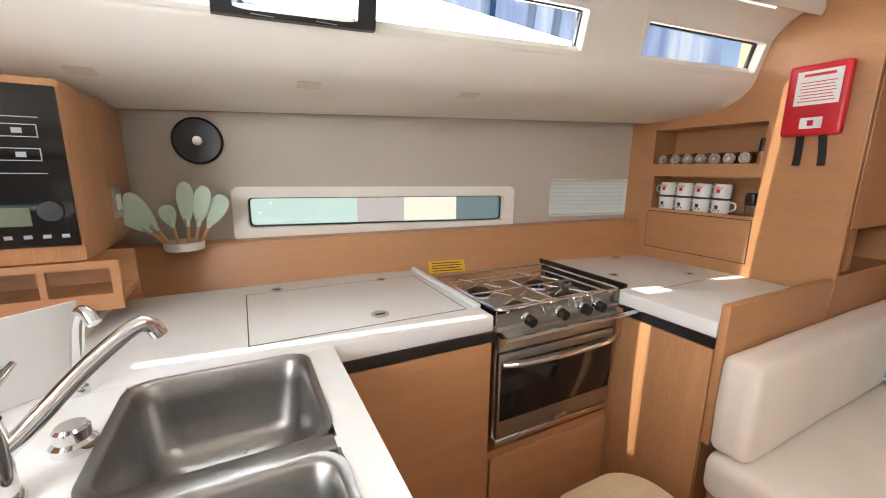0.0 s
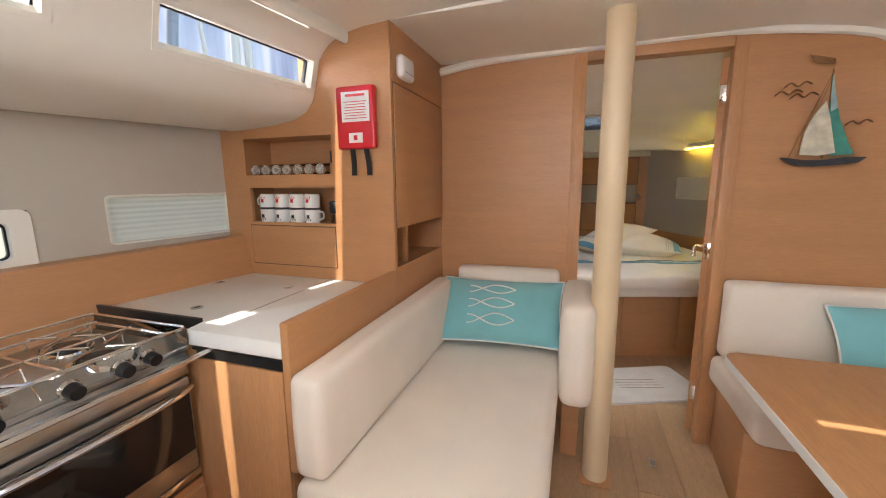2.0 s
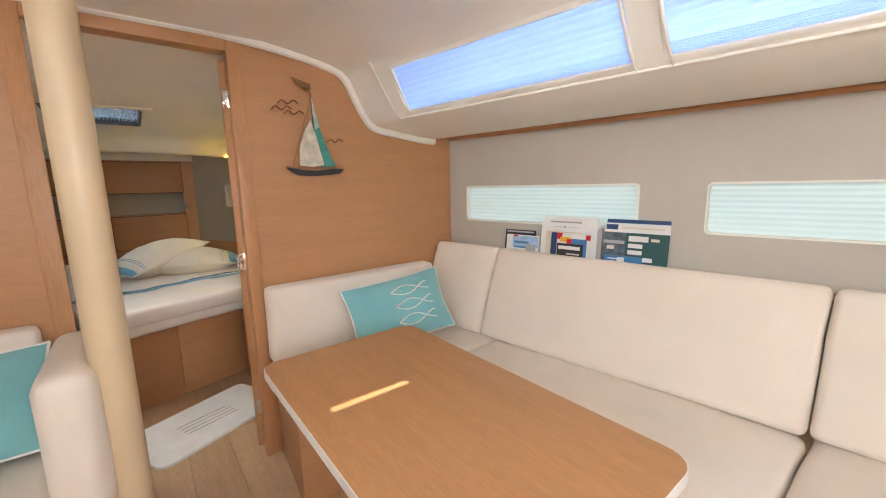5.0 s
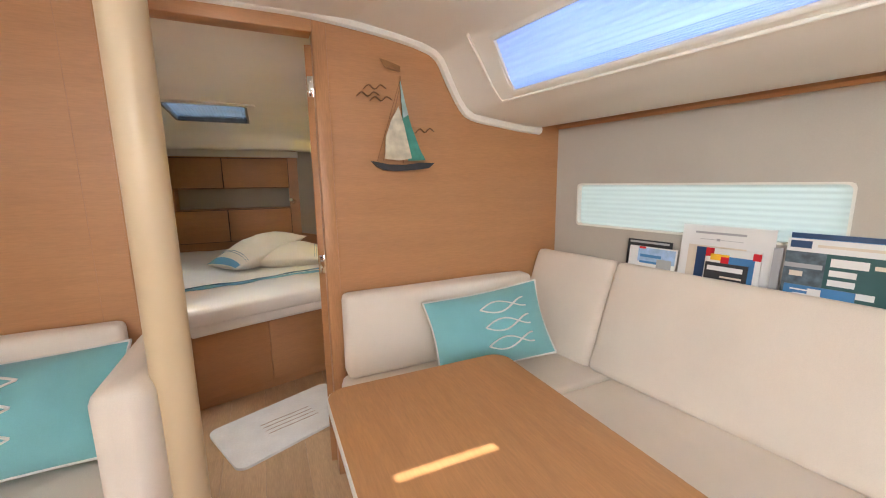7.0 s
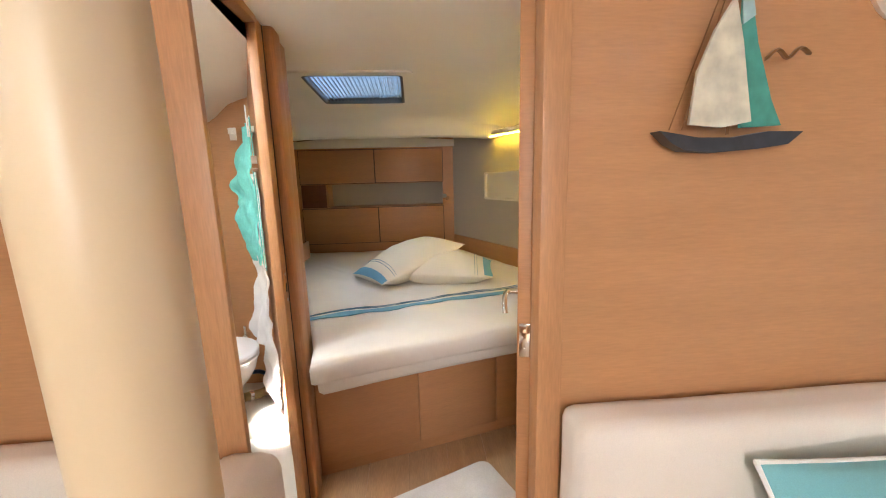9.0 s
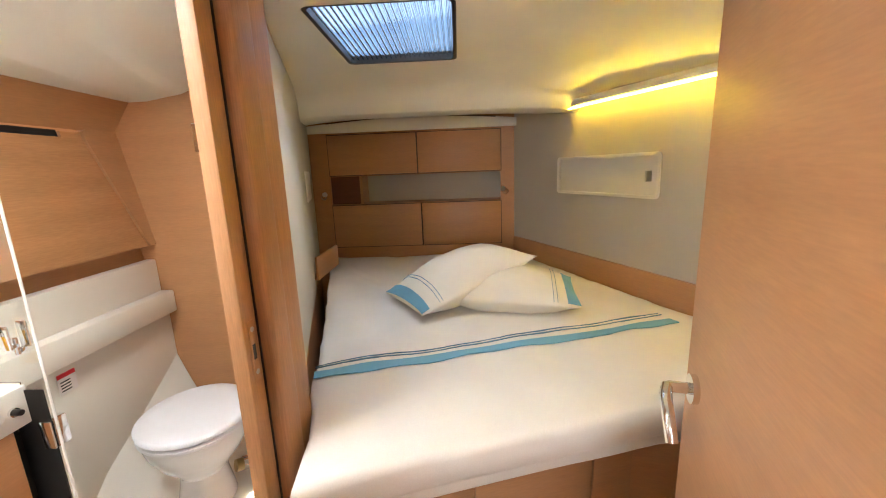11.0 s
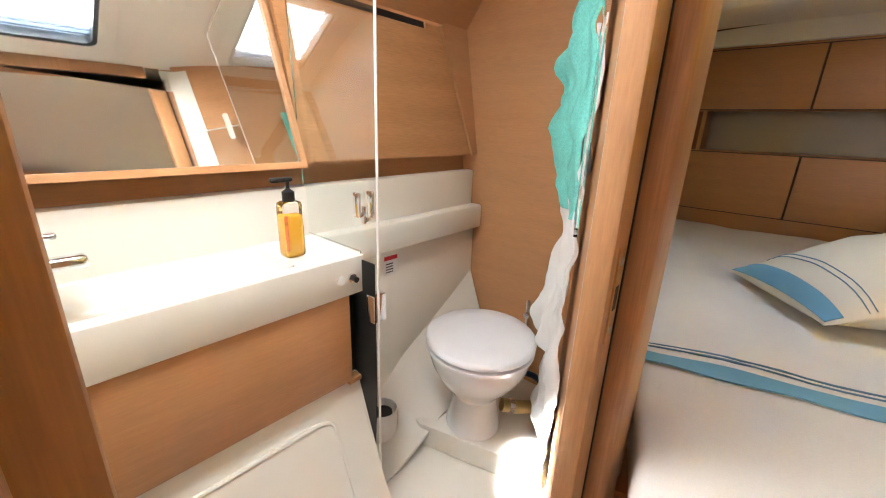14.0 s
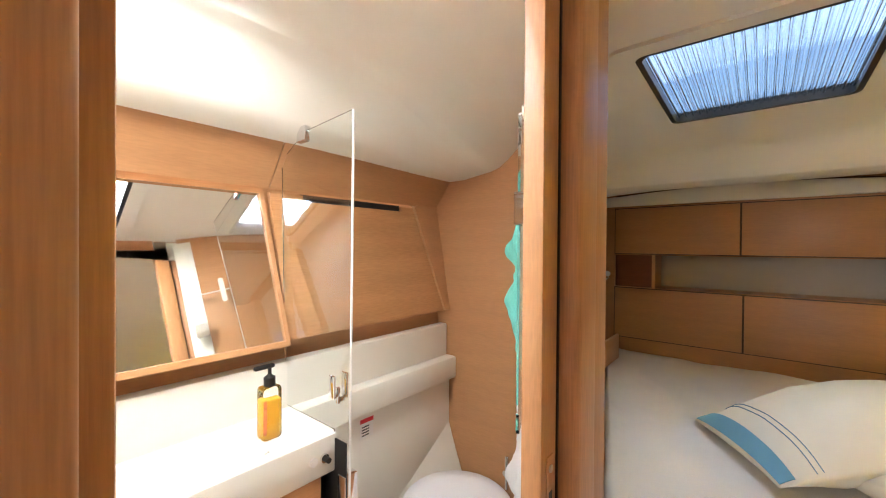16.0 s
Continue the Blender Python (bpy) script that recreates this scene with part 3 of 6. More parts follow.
for k in range(4):
    y = 1.295 - 0.088 * k
    make_cup((TX + 0.055, y, 1.161), False, False)
    make_cup((TX + 0.055, y - 0.002, 1.232), True, True, tilt=1.5 if k < 2 else 4)
for k in range(7):
    y = 1.315 - 0.062 * k
    tb = thing("tumbler", "clear glass tumbler lying with its steel foot outward", "glass", (TX + 0.07, y, 1.386), "tumblers in the cubby")
    a, b2 = V(TX + 0.012, y, 1.386 + 0.027), V(TX + 0.12, y, 1.386 + 0.032)
    part("base_disc", C(a, a + (b2 - a) * 0.06, 0.024, seg=20), M_STEEL, tb)
    part("foot_rim", tube(bmesh.new(), [a + V(-0.001, 0.021 * math.cos(q), 0.021 * math.sin(q)) for q in steps(0, math.tau, 20)[:-1]], 0.004, 6, True), M_CHROME, tb)
    part("centre_boss", C(a + V(-0.004, 0, 0), a, 0.009, 0.011, seg=14), M_CHROME, tb)
    part("bowl", C(a + (b2 - a) * 0.06, b2, 0.0235, 0.031, seg=20, cap=False), M_CLEAR, tb)
jar = thing("pepper_mill", "black topped glass mill standing in the cubby", "mill", (TX + 0.06, 0.905, 1.161))
part("body", lathe(bmesh.new(), [(0.024, 0), (0.026, 0.03), (0.025, 0.05)], (TX + 0.06, 0.905, 1.161), 18), M_CLEAR, jar)
part("cap", lathe(bmesh.new(), [(0.029, 0), (0.031, 0.02), (0.03, 0.05), (0.022, 0.055)], (TX + 0.06, 0.905, 1.211), 18), M_BLACK, jar)
sh = thing("shaker", "brown glass shaker with black cap", "shaker", (TX + 0.05, 0.895, 1.386))
part("body", lathe(bmesh.new(), [(0.018, 0), (0.018, 0.045), (0.014, 0.055)], (TX + 0.05, 0.895, 1.386), 14), M_WOODX, sh)
part("cap", lathe(bmesh.new(), [(0.016, 0), (0.016, 0.05), (0.012, 0.055)], (TX + 0.05, 0.895, 1.441), 14), M_BLACK, sh)

# ---------- galley worktops and cabinets ----------
def counter(name, lo, hi, label):
    return solo(name, B(lo, hi, 0.006), M_WORKTOP, label, "worktop")


# lockers below
cab = thing("base_cabinet", "oak galley base cabinet under the white worktop", "cabinet", (0.4, 1.2, 0))
part("body", B((0.17, 0.945, 0.0), (0.645, 1.55, 0.845)), M_WOOD, cab)
part("front_panel", B((0.175, 0.935, 0.06), (0.640, 0.944, 0.820), 0.002), M_WOOD, cab)
# solid strip, black in place of the finger gap's shade
part("toe_gap", B((0.165, 0.939, 0.822), (0.652, 0.944, 0.853)), M_BLACK, cab, "black strip standing in for shade in the finger gap")
cab = thing("base_cabinet", "oak galley base cabinet beside the chaise", "cabinet", (1.6, 0.9, 0))
part("body", B((1.245, 0.605, 0.0), (TX, 1.45, 0.845)), M_WOOD, cab)
part("front_panel", B((1.232, 0.606, 0.04), (1.244, 0.93, 0.815), 0.002), M_WOODV, cab)
part("filler_panel", B((1.236, 0.932, 0.0), (1.2445, 1.40, 0.84)), M_WOODV, cab)
# same black strip painted as shade under the worktop edge
part("finger_gap", B((1.236, 0.606, 0.818), (1.244, 0.95, 0.848)), M_BLACK, cab, "black strip standing in for shade in the finger gap")
cab = thing("base_cabinet", "oak locker under the cooker", "cabinet", (0.95, 1.2, 0))
part("body", B((0.66, 0.965, 0.0), (1.232, 1.40, 0.40)), M_WOOD, cab)
part("drawer_front", B((0.665, 0.95, 0.04), (1.228, 0.964, 0.375), 0.002), M_WOOD, cab)
cab = thing("base_cabinet", "white topped sink peninsula cabinet in oak", "cabinet", (-0.15, 0.5, 0))
part("body", B((-0.50, -0.05, 0.0), (0.135, 0.93, 0.70)), M_WOOD, cab)
part("front_panel", B((0.136, -0.05, 0.05), (0.148, 0.93, 0.845), 0.002), M_WOODV, cab)

WT = 0.905
# left worktop in pieces round the sink opening
wt = thing("worktop", "white laminate galley worktop with raised end fiddles", "worktop", (0.1, 1.2, 0.85))
part("slab", B((-0.52, 0.945, 0.853), (0.652, 1.60, WT), 0.005), M_WORKTOP, wt)
bm = sheet(bmesh.new(), lambda u, v: (u, v, WT - 0.0005), [-0.52, 0.16], [-0.05, 0.944], (0, 0, -0.052), [(-0.255, 0.095, 0.60, 0.93), (-0.255, 0.095, 0.15, 0.57)])
part("sink_slab", bm, M_WORKTOP, wt)
part("end_fiddle", B((-0.43, 0.98, WT - 0.001), (-0.405, 1.59, WT + 0.03), 0.006), M_WORKTOP, wt)
part("end_fiddle", B((0.632, 1.02, WT - 0.001), (0.652, 1.57, WT + 0.016), 0.005), M_WORKTOP, wt)
lid = part("hatch_lid", B((-0.028, 1.035, WT), (0.60, 1.475, WT + 0.0018), 0.0008), M_WORKTOP, wt)
bm = bmesh.new()
for a, b in (((-0.032, 1.03), (-0.029, 1.48)), ((0.601, 1.03), (0.604, 1.48)), ((-0.032, 1.03), (0.604, 1.033)), ((-0.032, 1.477), (0.604, 1.48))):
    box(bm, (*a, WT - 0.001), (*b, WT + 0.0008))
part("joint", bm, M_SEAM, lid)


def lid_ring(x, y, z=WT, parent=None, r=0.021):
    bm = lathe(bmesh.new(), [(r, 0), (r, 0.003), (r - 0.006, 0.004), (r - 0.007, 0.001), (0.001, 0.001)], (x, y, z + 0.0016), 20)
    q = part("finger_ring", bm, M_STEEL, parent, "steel recessed finger ring")
    part("slot", B((x - r * 0.55, y - 0.004, z + 0.0022), (x + r * 0.55, y + 0.004, z + 0.0046)), M_INK, q)


for x, y, r in ((0.07, 1.50, 0.02), (0.46, 1.47, 0.02), (0.335, 1.10, 0.028)):
    lid_ring(x, y, WT, wt, r)
wr = thing("worktop", "white laminate worktop between cooker and locker", "worktop", (1.6, 1.0, 0.85))
part("slab", prism(bmesh.new(), [(1.235, 0.605), (1.918, 0.605), (1.918, 1.49), (1.30, 1.575), (1.30, 0.965), (1.235, 0.965)], 0.853, WT, 0.005), M_WORKTOP, wr)
part("joint", B((1.30, 0.905, WT - 0.001), (1.91, 0.908, WT + 0.0006)), M_SEAM, wr)
part("edge_strip", B((1.285, 0.97, 0.84), (1.2995, 1.57, WT + 0.014), 0.002), M_BLACK, wr, "dark edge strip beside cooker")
for x, y in ((1.71, 1.36), (1.73, 0.99), (1.40, 1.12)):
    lid_ring(x, y, WT, wr)
solo("fiddle_rail", B((1.232, 0.576, 0.50), (2.555, 0.604, 0.965), 0.006), M_WOOD, "oak upstand between worktop and chaise", "panel")
solo("ledge_panel", B((1.93, 0.583, 0.80), (2.55, 0.60, 0.975), 0.002), M_WOOD, "oak ledge panel below the locker niche", "panel")

# oak band behind the worktops
bm = sheet(bmesh.new(), lambda u, v: (u, port_y(u) - 0.135 + 0.06 * max(0, -0.1 - u) - 0.03 * u * 0 + (v - WT) * 0.30, v + (0.012 + 0.018 * u) * (v > 1.0)), steps(-0.95, 1.92, 8), [0.80, WT, 1.045], (0, 0.012, 0))
solo("backsplash", bm, M_WOOD, "oak band along the hull behind the worktops", "panel", kind="structure")
bm = sheet(bmesh.new(), lambda u, v: (u, port_y(u) - 0.092 + v * 0.095, 1.046 + (0.012 + 0.018 * u)), steps(-0.95, 1.92, 8), [0, 1], (0, 0, -0.01))
solo("backsplash_ledge", bm, M_WOOD, "oak ledge under the hull windows", "ledge", kind="structure")
lab = thing("warning_sticker", "yellow warning sticker on the oak band behind the cooker", "sticker", (0.72, 1.56, 0.96))
def on_band(u, v, d=0.0):
    return V(u, port_y(u) - 0.135 + (v - WT) * 0.30 - 0.004 - d, v)


part("label", plate(bmesh.new(), on_band, [(0.713, 0.886), (0.885, 0.886), (0.885, 0.938), (0.713, 0.938)], 0, 0.001), M_YELLOW, lab)
bm = bmesh.new()
for k in range(4):
    plate(bm, on_band, [(0.727, 0.893 + 0.011 * k), (0.872 - 0.01 * (k % 2), 0.893 + 0.011 * k), (0.872 - 0.01 * (k % 2), 0.897 + 0.011 * k), (0.727, 0.897 + 0.011 * k)], 0.0012, 0.0016)
part("printed_text", bm, M_INK, lab)

# ---------- hull windows ----------
def hull_window(name, w, f, blind, frame_w=0.045):
    win = thing(name, "long hull window " + ("with a lowered pleated blind" if blind else "with rounded white frame, looking out"), "window", f((w[0] + w[1]) / 2, w[2], 0.0), kind="structure")
    if blind:
        part("recess", ring(bmesh.new(), f, round_rect(w[0] - 0.004, w[1] + 0.004, w[2] - 0.004, w[3] + 0.004, 0.02), round_rect(w[0] + 0.004, w[1] - 0.004, w[2] + 0.004, w[3] - 0.004, 0.018), -0.003, 0.045), M_LINER, win)
        bm = sheet(bmesh.new(), lambda u, v: f(u, v, 0.025 + 0.0015 * math.sin(v * 300)), steps(w[0] + 0.004, w[1] - 0.004, 2), steps(w[2] + 0.004, w[3] - 0.004, 40), f(0, 0, 0.001) - f(0, 0, 0))
        part("blind", bm, M_SHADEW if f is on_port else M_SHADES, win, "pale pleated blind")
    else:
        part("frame", ring(bmesh.new(), f, round_rect(w[0] - 0.055, w[1] + 0.055, w[2] - 0.055, w[3] + 0.045, 0.03), round_rect(w[0], w[1], w[2], w[3], 0.02), -0.008, 0.05), M_LINER, win)
        part("seal", ring(bmesh.new(), f, round_rect(w[0], w[1], w[2], w[3], 0.02), round_rect(w[0] + 0.006, w[1] - 0.006, w[2] + 0.006, w[3] - 0.006, 0.016), 0.03, 0.045), M_BLACK, win)
        g = part("pane", plate(bmesh.new(), f, round_rect(w[0], w[1], w[2], w[3], 0.02), 0.050, 0.056), M_CLEAR, win)
        g.visible_shadow = False


hull_window("window_1", W1, on_port, False)
hull_window("window_2", W2, on_port, True)
hull_window("window_3", W3, on_star, True)
hull_window("window_4", W4, on_star, True)

# coachroof windows
def roof_window(name, a, b, f, s0, s1, shaded):
    win = thing(name, "slanted coachroof window " + ("covered by a pale pleated blind" if shaded else "with white inner edge"), "window", f((a + b) / 2, s0), kind="structure")
    loop = lambda e: round_rect(a + e, b - e, s0 + e * 6, s1 - e * 6, 0.05, 4)
    def frame_at(u, v, d):
        v = max(s0 - 0.2, min(s1 + 0.2, v))
        return f(u, v) + V(0, (1 if f is port_liner else -1) * d, 0.25 * d)
    rect_o = [(p[0], p[1]) for p in round_rect(a - 0.005, b + 0.005, s0 - 0.05, s1 + 0.05, 0.004, 4)]
    part("frame", ring(bmesh.new(), frame_at, rect_o, round_rect(a + 0.012, b - 0.012, s0 + 0.09, s1 - 0.09, 0.03, 4), -0.003, 0.05), M_LINER, win)
    g = part("pane", plate(bmesh.new(), frame_at, round_rect(a, b, s0, s1, 0.03, 4), 0.045, 0.05), M_CLEAR, win)
    g.visible_shadow = False
    if shaded:
        bm = sheet(bmesh.new(), lambda u, v: f(u, v) + V(0, -0.012 + 0.002 * math.sin(v * 60), -0.003), [a + 0.006, b - 0.006], steps(s0 + 0.04, s1 - 0.04, 60), (0, -0.0015, 0))
        part("blind", bm, M_SHADE, win, "pale pleated blind")
        part("blind_rail", tube(bmesh.new(), [f(x, s0 + 0.12) + V(0, -0.004, 0.002) for x in (a + 0.008, b - 0.008)], 0.007, 6), M_LINER, win)
    else:
        part("seal", ring(bmesh.new(), frame_at, round_rect(a + 0.012, b - 0.012, s0 + 0.09, s1 - 0.09, 0.03, 4), round_rect(a + 0.018, b - 0.018, s0 + 0.13, s1 - 0.13, 0.03, 4), 0.03, 0.044), M_BLACK, win)
    return win


roof_window("window_5", *DW[0], port_liner, 8, 9, False)
roof_window("window_6", *DW[1], port_liner, 8, 9, False)
roof_window("window_7", *SW[0], star_liner, 6, 8, True)
roof_window("window_8", *SW[1], star_liner, 6, 8, True)
for a, b in SW:
    for e, r in ((0.085, 0.006),):
        pts = [star_liner(x, q) + V(0, 0.002, -0.002) for x, q in [(a - e, 8.0 + 12 * e)] + [(a - e, 7), (a - e, 6 - 5 * e)] + [(x, 6 - 5 * e) for x in steps(a, b, 4)] + [(b + e, 6 - 5 * e), (b + e, 7), (b + e, 8.0 + 12 * e)]]
        solo("trim_window", tube(bmesh.new(), pts, r, 8), M_LINER, "white moulded step round the coachroof window", "trim", kind="structure", sharp=60)
# opening portlight in the aft port window
pl = thing("portlight", "black framed opening portlight in the coachroof window", "portlight", port_liner(0.08, 8.0), kind="structure")
def port_at(u, v, d):
    p = port_liner(u, 8.0 + v)
    return p + V(0, -d, 0)


part("frame", ring(bmesh.new(), port_at, round_rect(-0.05, 0.36, -0.40, 1.6, 0.07, 5), round_rect(0.0, 0.31, 0.05, 1.4, 0.05, 5), -0.03, 0.022), M_BLACK, pl)
for x in (0.08, 0.24):
    part("catch", B(port_at(x - 0.04, -0.22, 0.03), port_at(x + 0.04, -0.10, 0.018), 0.001), M_GREYINK, pl)

# speaker and utensils, switch
spk = thing("loudspeaker", "round black loudspeaker on the fabric wall", "speaker", on_port(-0.15, 1.445, -0.01))
sm = Matrix.Translation(on_port(-0.15, 1.445, 0)) @ pose(0, 0, 0, 90, 0, -8.8)
for n, prof, m in (("cover", [(0.088, -0.001), (0.088, 0.010), (0.080, 0.016), (0.05, 0.012), (0.02, 0.013)], M_BLACK), ("centre", [(0.018, 0.0131), (0.016, 0.018), (0.003, 0.019)], M_STEEL)):
    bm = lathe(bmesh.new(), prof, seg=32)
    bm.transform(sm)
    part(n, bm, m, spk)
ut = thing("utensil_pot", "pot of mint silicone kitchen utensils with beech handles", "utensils", (-0.22, 1.70, 1.045))
part("pot", lathe(bmesh.new(), [(0.062, 0), (0.066, 0.012), (0.066, 0.03), (0.062, 0.03), (0.060, 0.004)], (-0.22, 1.70, 1.046), 24), M_PAPER, ut)
random.seed(4)
for k, (dx, lean, kind) in enumerate(((-0.05, -0.85, 0), (-0.04, -0.55, 1), (-0.015, -0.2, 2), (0.015, 0.03, 3), (0.035, 0.22, 1), (0.05, 0.5, 0))):
    a = V(-0.22 + dx, 1.70, 1.06)
    d = V(lean, random.uniform(-0.1, 0.1), 1).normalized()
    h = part("handle", tube(bmesh.new(), [a, a + d * 0.07], 0.006, 8), M_BEECH, ut)
    part("neck", tube(bmesh.new(), [a + d * q for q in (0.07, 0.085, 0.10)], [0.007, 0.008, 0.010], 8), M_MINT, ut)
    bm = bmesh.new()
    ln_ = (0.13, 0.15, 0.08, 0.16)[kind]
    q = a + d * (0.085 + ln_ / 2 - 0.01)
    side = d.cross(V(0.0, 1.0, 0.0)).normalized()
    wd = (0.042, 0.036, 0.034, 0.028)[kind]
    head = [(wd * (0.72 + 0.28 * math.sin(b_)) * math.cos(b_) * (1.25 if kind == 3 else 1.0), ln_ / 2 * math.sin(b_)) for b_ in steps(0, math.tau, 22)[:-1]]
    plate(bm, lambda u, v, e: q + side * u + d * v + d.cross(side) * (e + 5.0 * u * u), head, -0.004, 0.004)
    part("blade", bm, M_MINT, ut, "mint silicone head")

# ---------- switchboard locker ----------
sb = thing("switch_locker", "oak locker with black switch panel above the sink", "cabinet", (-0.7, 1.4, 1.0))
part("body", B((-1.1, 1.305, 1.10), (-0.385, 1.845, 1.55), 0.012), M_WOODV, sb)
face = part("switch_panel", B((-1.05, 1.295, 1.145), (-0.392, 1.3045, 1.53), 0.004), M_BLACKGLOSS, sb, "black glossy switch panel")
part("screen", B((-0.545, 1.292, 1.20), (-0.475, 1.2955, 1.245)), M_LCD, face)
part("dial", C((-0.435, 1.2955, 1.235), (-0.435, 1.282, 1.235), 0.024), M_BLACK, face)
bm = bmesh.new()
for z in (1.41, 1.355):
    for a, b, c, d in ((-0.75, -0.435, z, z + 0.002), (-0.75, -0.435, z + 0.028, z + 0.03), (-0.437, -0.435, z, z + 0.03)):
        box(bm, (a, 1.2935, c), (b, 1.2955, d))
    for k in range(6):
        box(bm, (-0.73 + k * 0.05, 1.2935, z + 0.009), (-0.712 + k * 0.05, 1.2955, z + 0.021))
for k in range(6):
    box(bm, (-0.60 + k * 0.035, 1.2935, 1.168), (-0.585 + k * 0.035, 1.2955, 1.177))
box(bm, (-0.75, 1.2935, 1.455), (-0.43, 1.2955, 1.457)), box(bm, (-0.75, 1.2935, 1.325), (-0.43, 1.2955, 1.327))
part("markings", bm, M_GREYINK, face)
part("switch_plate", B((-0.385, 1.60, 1.18), (-0.381, 1.68, 1.28)), M_STEEL, sb)
part("rocker", B((-0.3815, 1.62, 1.205), (-0.376, 1.66, 1.255), 0.002), M_WHITEP, sb)
cubby = thing("cubby_shelf", "oak open cubby shelf under the switchboard", "shelf", (-0.7, 1.4, 0.88))
part("face", sheet(bmesh.new(), lambda u, v: (u, 1.30, v), [-1.15, -0.325], [0.965, 1.10], (0, 0.015, 0), [(-0.475, -0.345, 1.01, 1.08), (-0.80, -0.49, 1.01, 1.08)]), M_WOOD, cubby)
part("back", B((-1.15, 1.48, 0.95), (-0.325, 1.495, 1.099)), M_WOOD, cubby)
part("base", B((-1.15, 1.3155, 0.985), (-0.325, 1.48, 1.0)), M_WOOD, cubby)
solo("chopping_lid", B((-0.16, -0.002, 0), (0.13, 0.002, 0.185), 0.0015, m=pose(-0.445, 0.92, WT + 0.002, 12, 0, 40)), M_WORKTOP, "white sink cover board propped on edge", "board")
solo("red_cloth", RB((-0.62, 1.10, WT), (-0.43, 1.24, WT + 0.045), 0.015, wob=0.02), M_RED, "red cloth lying on the worktop", "cloth")

# ---------- sink and taps ----------
def bowl(x0, x1, y0, y1, depth, parent):
    bm = bmesh.new()
    loops = []
    for k, (e, z, r) in enumerate(((-0.012, WT + 0.003, 0.05), (0.0, WT + 0.0025, 0.045), (0.006, WT - 0.006, 0.045), (0.016, WT - 0.05, 0.045), (0.024, WT - depth + 0.03, 0.05), (0.05, WT - depth, 0.05), (0.12, WT - depth - 0.004, 0.03))):
        loops.append([bm.verts.new((*p, z)) for p in round_rect(x0 + e, x1 - e, y0 + e, y1 - e, r)])
    for a, b in zip(loops, loops[1:]):
        n = len(a)
        for k in range(n):
            bm.faces.new((a[k], a[(k + 1) % n], b[(k + 1) % n], b[k]))
    bm.faces.new(loops[-1])
    q = part("bowl", bm, M_SINK, parent, "satin steel bowl", sharp=80)
    random.seed(7)
    dr = bmesh.new()
    for k in range(26):
        p = V(random.uniform(x0 + 0.06, x1 - 0.06), random.uniform(y0 + 0.06, y1 - 0.06), WT - depth + 0.001)
        lathe(dr, [(random.uniform(0.003, 0.006), 0), (0.002, 0.0015)], p, 8, sx=random.uniform(0.6, 1.6))
    tagged(part("water_drops", dr, M_CLEAR, q), kind="stuff")


snk = thing("sink", "double stainless steel sink set in the white worktop", "sink", (-0.08, 0.5, WT - 0.2))
bowl(-0.245, 0.085, 0.61, 0.93, 0.17, snk)
bowl(-0.245, 0.085, 0.16, 0.56, 0.17, snk)
part("divider", B((-0.25, 0.565, WT - 0.03), (0.09, 0.605, WT + 0.0025), 0.003), M_SINK, snk)
tap = thing("mixer_tap", "chrome galley mixer tap with long spout", "tap", (-0.335, 0.655, WT))
part("body", lathe(bmesh.new(), [(0.03, 0), (0.028, 0.01), (0.024, 0.015), (0.024, 0.10), (0.022, 0.12)], (-0.335, 0.655, WT), 24), M_CHROME, tap)
part("spout", tube(bmesh.new(), smooth_path([(-0.335, 0.655, WT + 0.06), (-0.30, 0.675, WT + 0.09), (-0.24, 0.71, WT + 0.15), (-0.185, 0.735, WT + 0.192), (-0.165, 0.745, WT + 0.190), (-0.155, 0.75, WT + 0.170)], 6), 0.013, 12), M_CHROME, tap)
part("lever", tube(bmesh.new(), [(-0.335, 0.655, WT + 0.12), (-0.345, 0.72, WT + 0.14), (-0.345, 0.78, WT + 0.145)], [0.012, 0.009, 0.006], 10), M_CHROME, tap)
tap2 = thing("pump_tap", "small chrome spout beside the mixer tap", "tap", (-0.335, 0.95, WT))
part("spout", tube(bmesh.new(), smooth_path([(-0.335, 0.95, WT), (-0.32, 0.93, WT + 0.08), (-0.30, 0.90, WT + 0.165), (-0.285, 0.885, WT + 0.185), (-0.268, 0.868, WT + 0.165)], 5), 0.011, 12), M_CHROME, tap2)
part("base", lathe(bmesh.new(), [(0.02, 0), (0.018, 0.012), (0.012, 0.016)], (-0.335, 0.95, WT), 18), M_CHROME, tap2)
kn = thing("tap_knob", "round chrome tap knob on the worktop", "tap", (-0.32, 0.73, WT))
part("knob", lathe(bmesh.new(), [(0.03, 0), (0.03, 0.012), (0.024, 0.018), (0.024, 0.035), (0.020, 0.04)], (-0.285, 0.755, WT), 24), M_CHROME, kn)

# ---------- cooker ----------
ck = thing("cooker", "stainless steel gimballed marine cooker with oven", "cooker", (0.95, 1.15, 0.42))
CX0, CX1, CY0, CY1 = 0.675, 1.215, 0.955, 1.375
part("oven_body", B((CX0, CY0 + 0.01, 0.44), (CX1, CY1, 0.84), 0.006), M_STEEL, ck)
door_o = part("oven_door", B((CX0 + 0.004, CY0 - 0.012, 0.455), (CX1 - 0.004, CY0 + 0.009, 0.765), 0.006), M_STEEL, ck)
part("door_glass", B((CX0 + 0.012, CY0 - 0.0165, 0.525), (CX1 - 0.012, CY0 - 0.0115, 0.735), 0.002), M_BLACKGLOSS, door_o, "black oven glass")
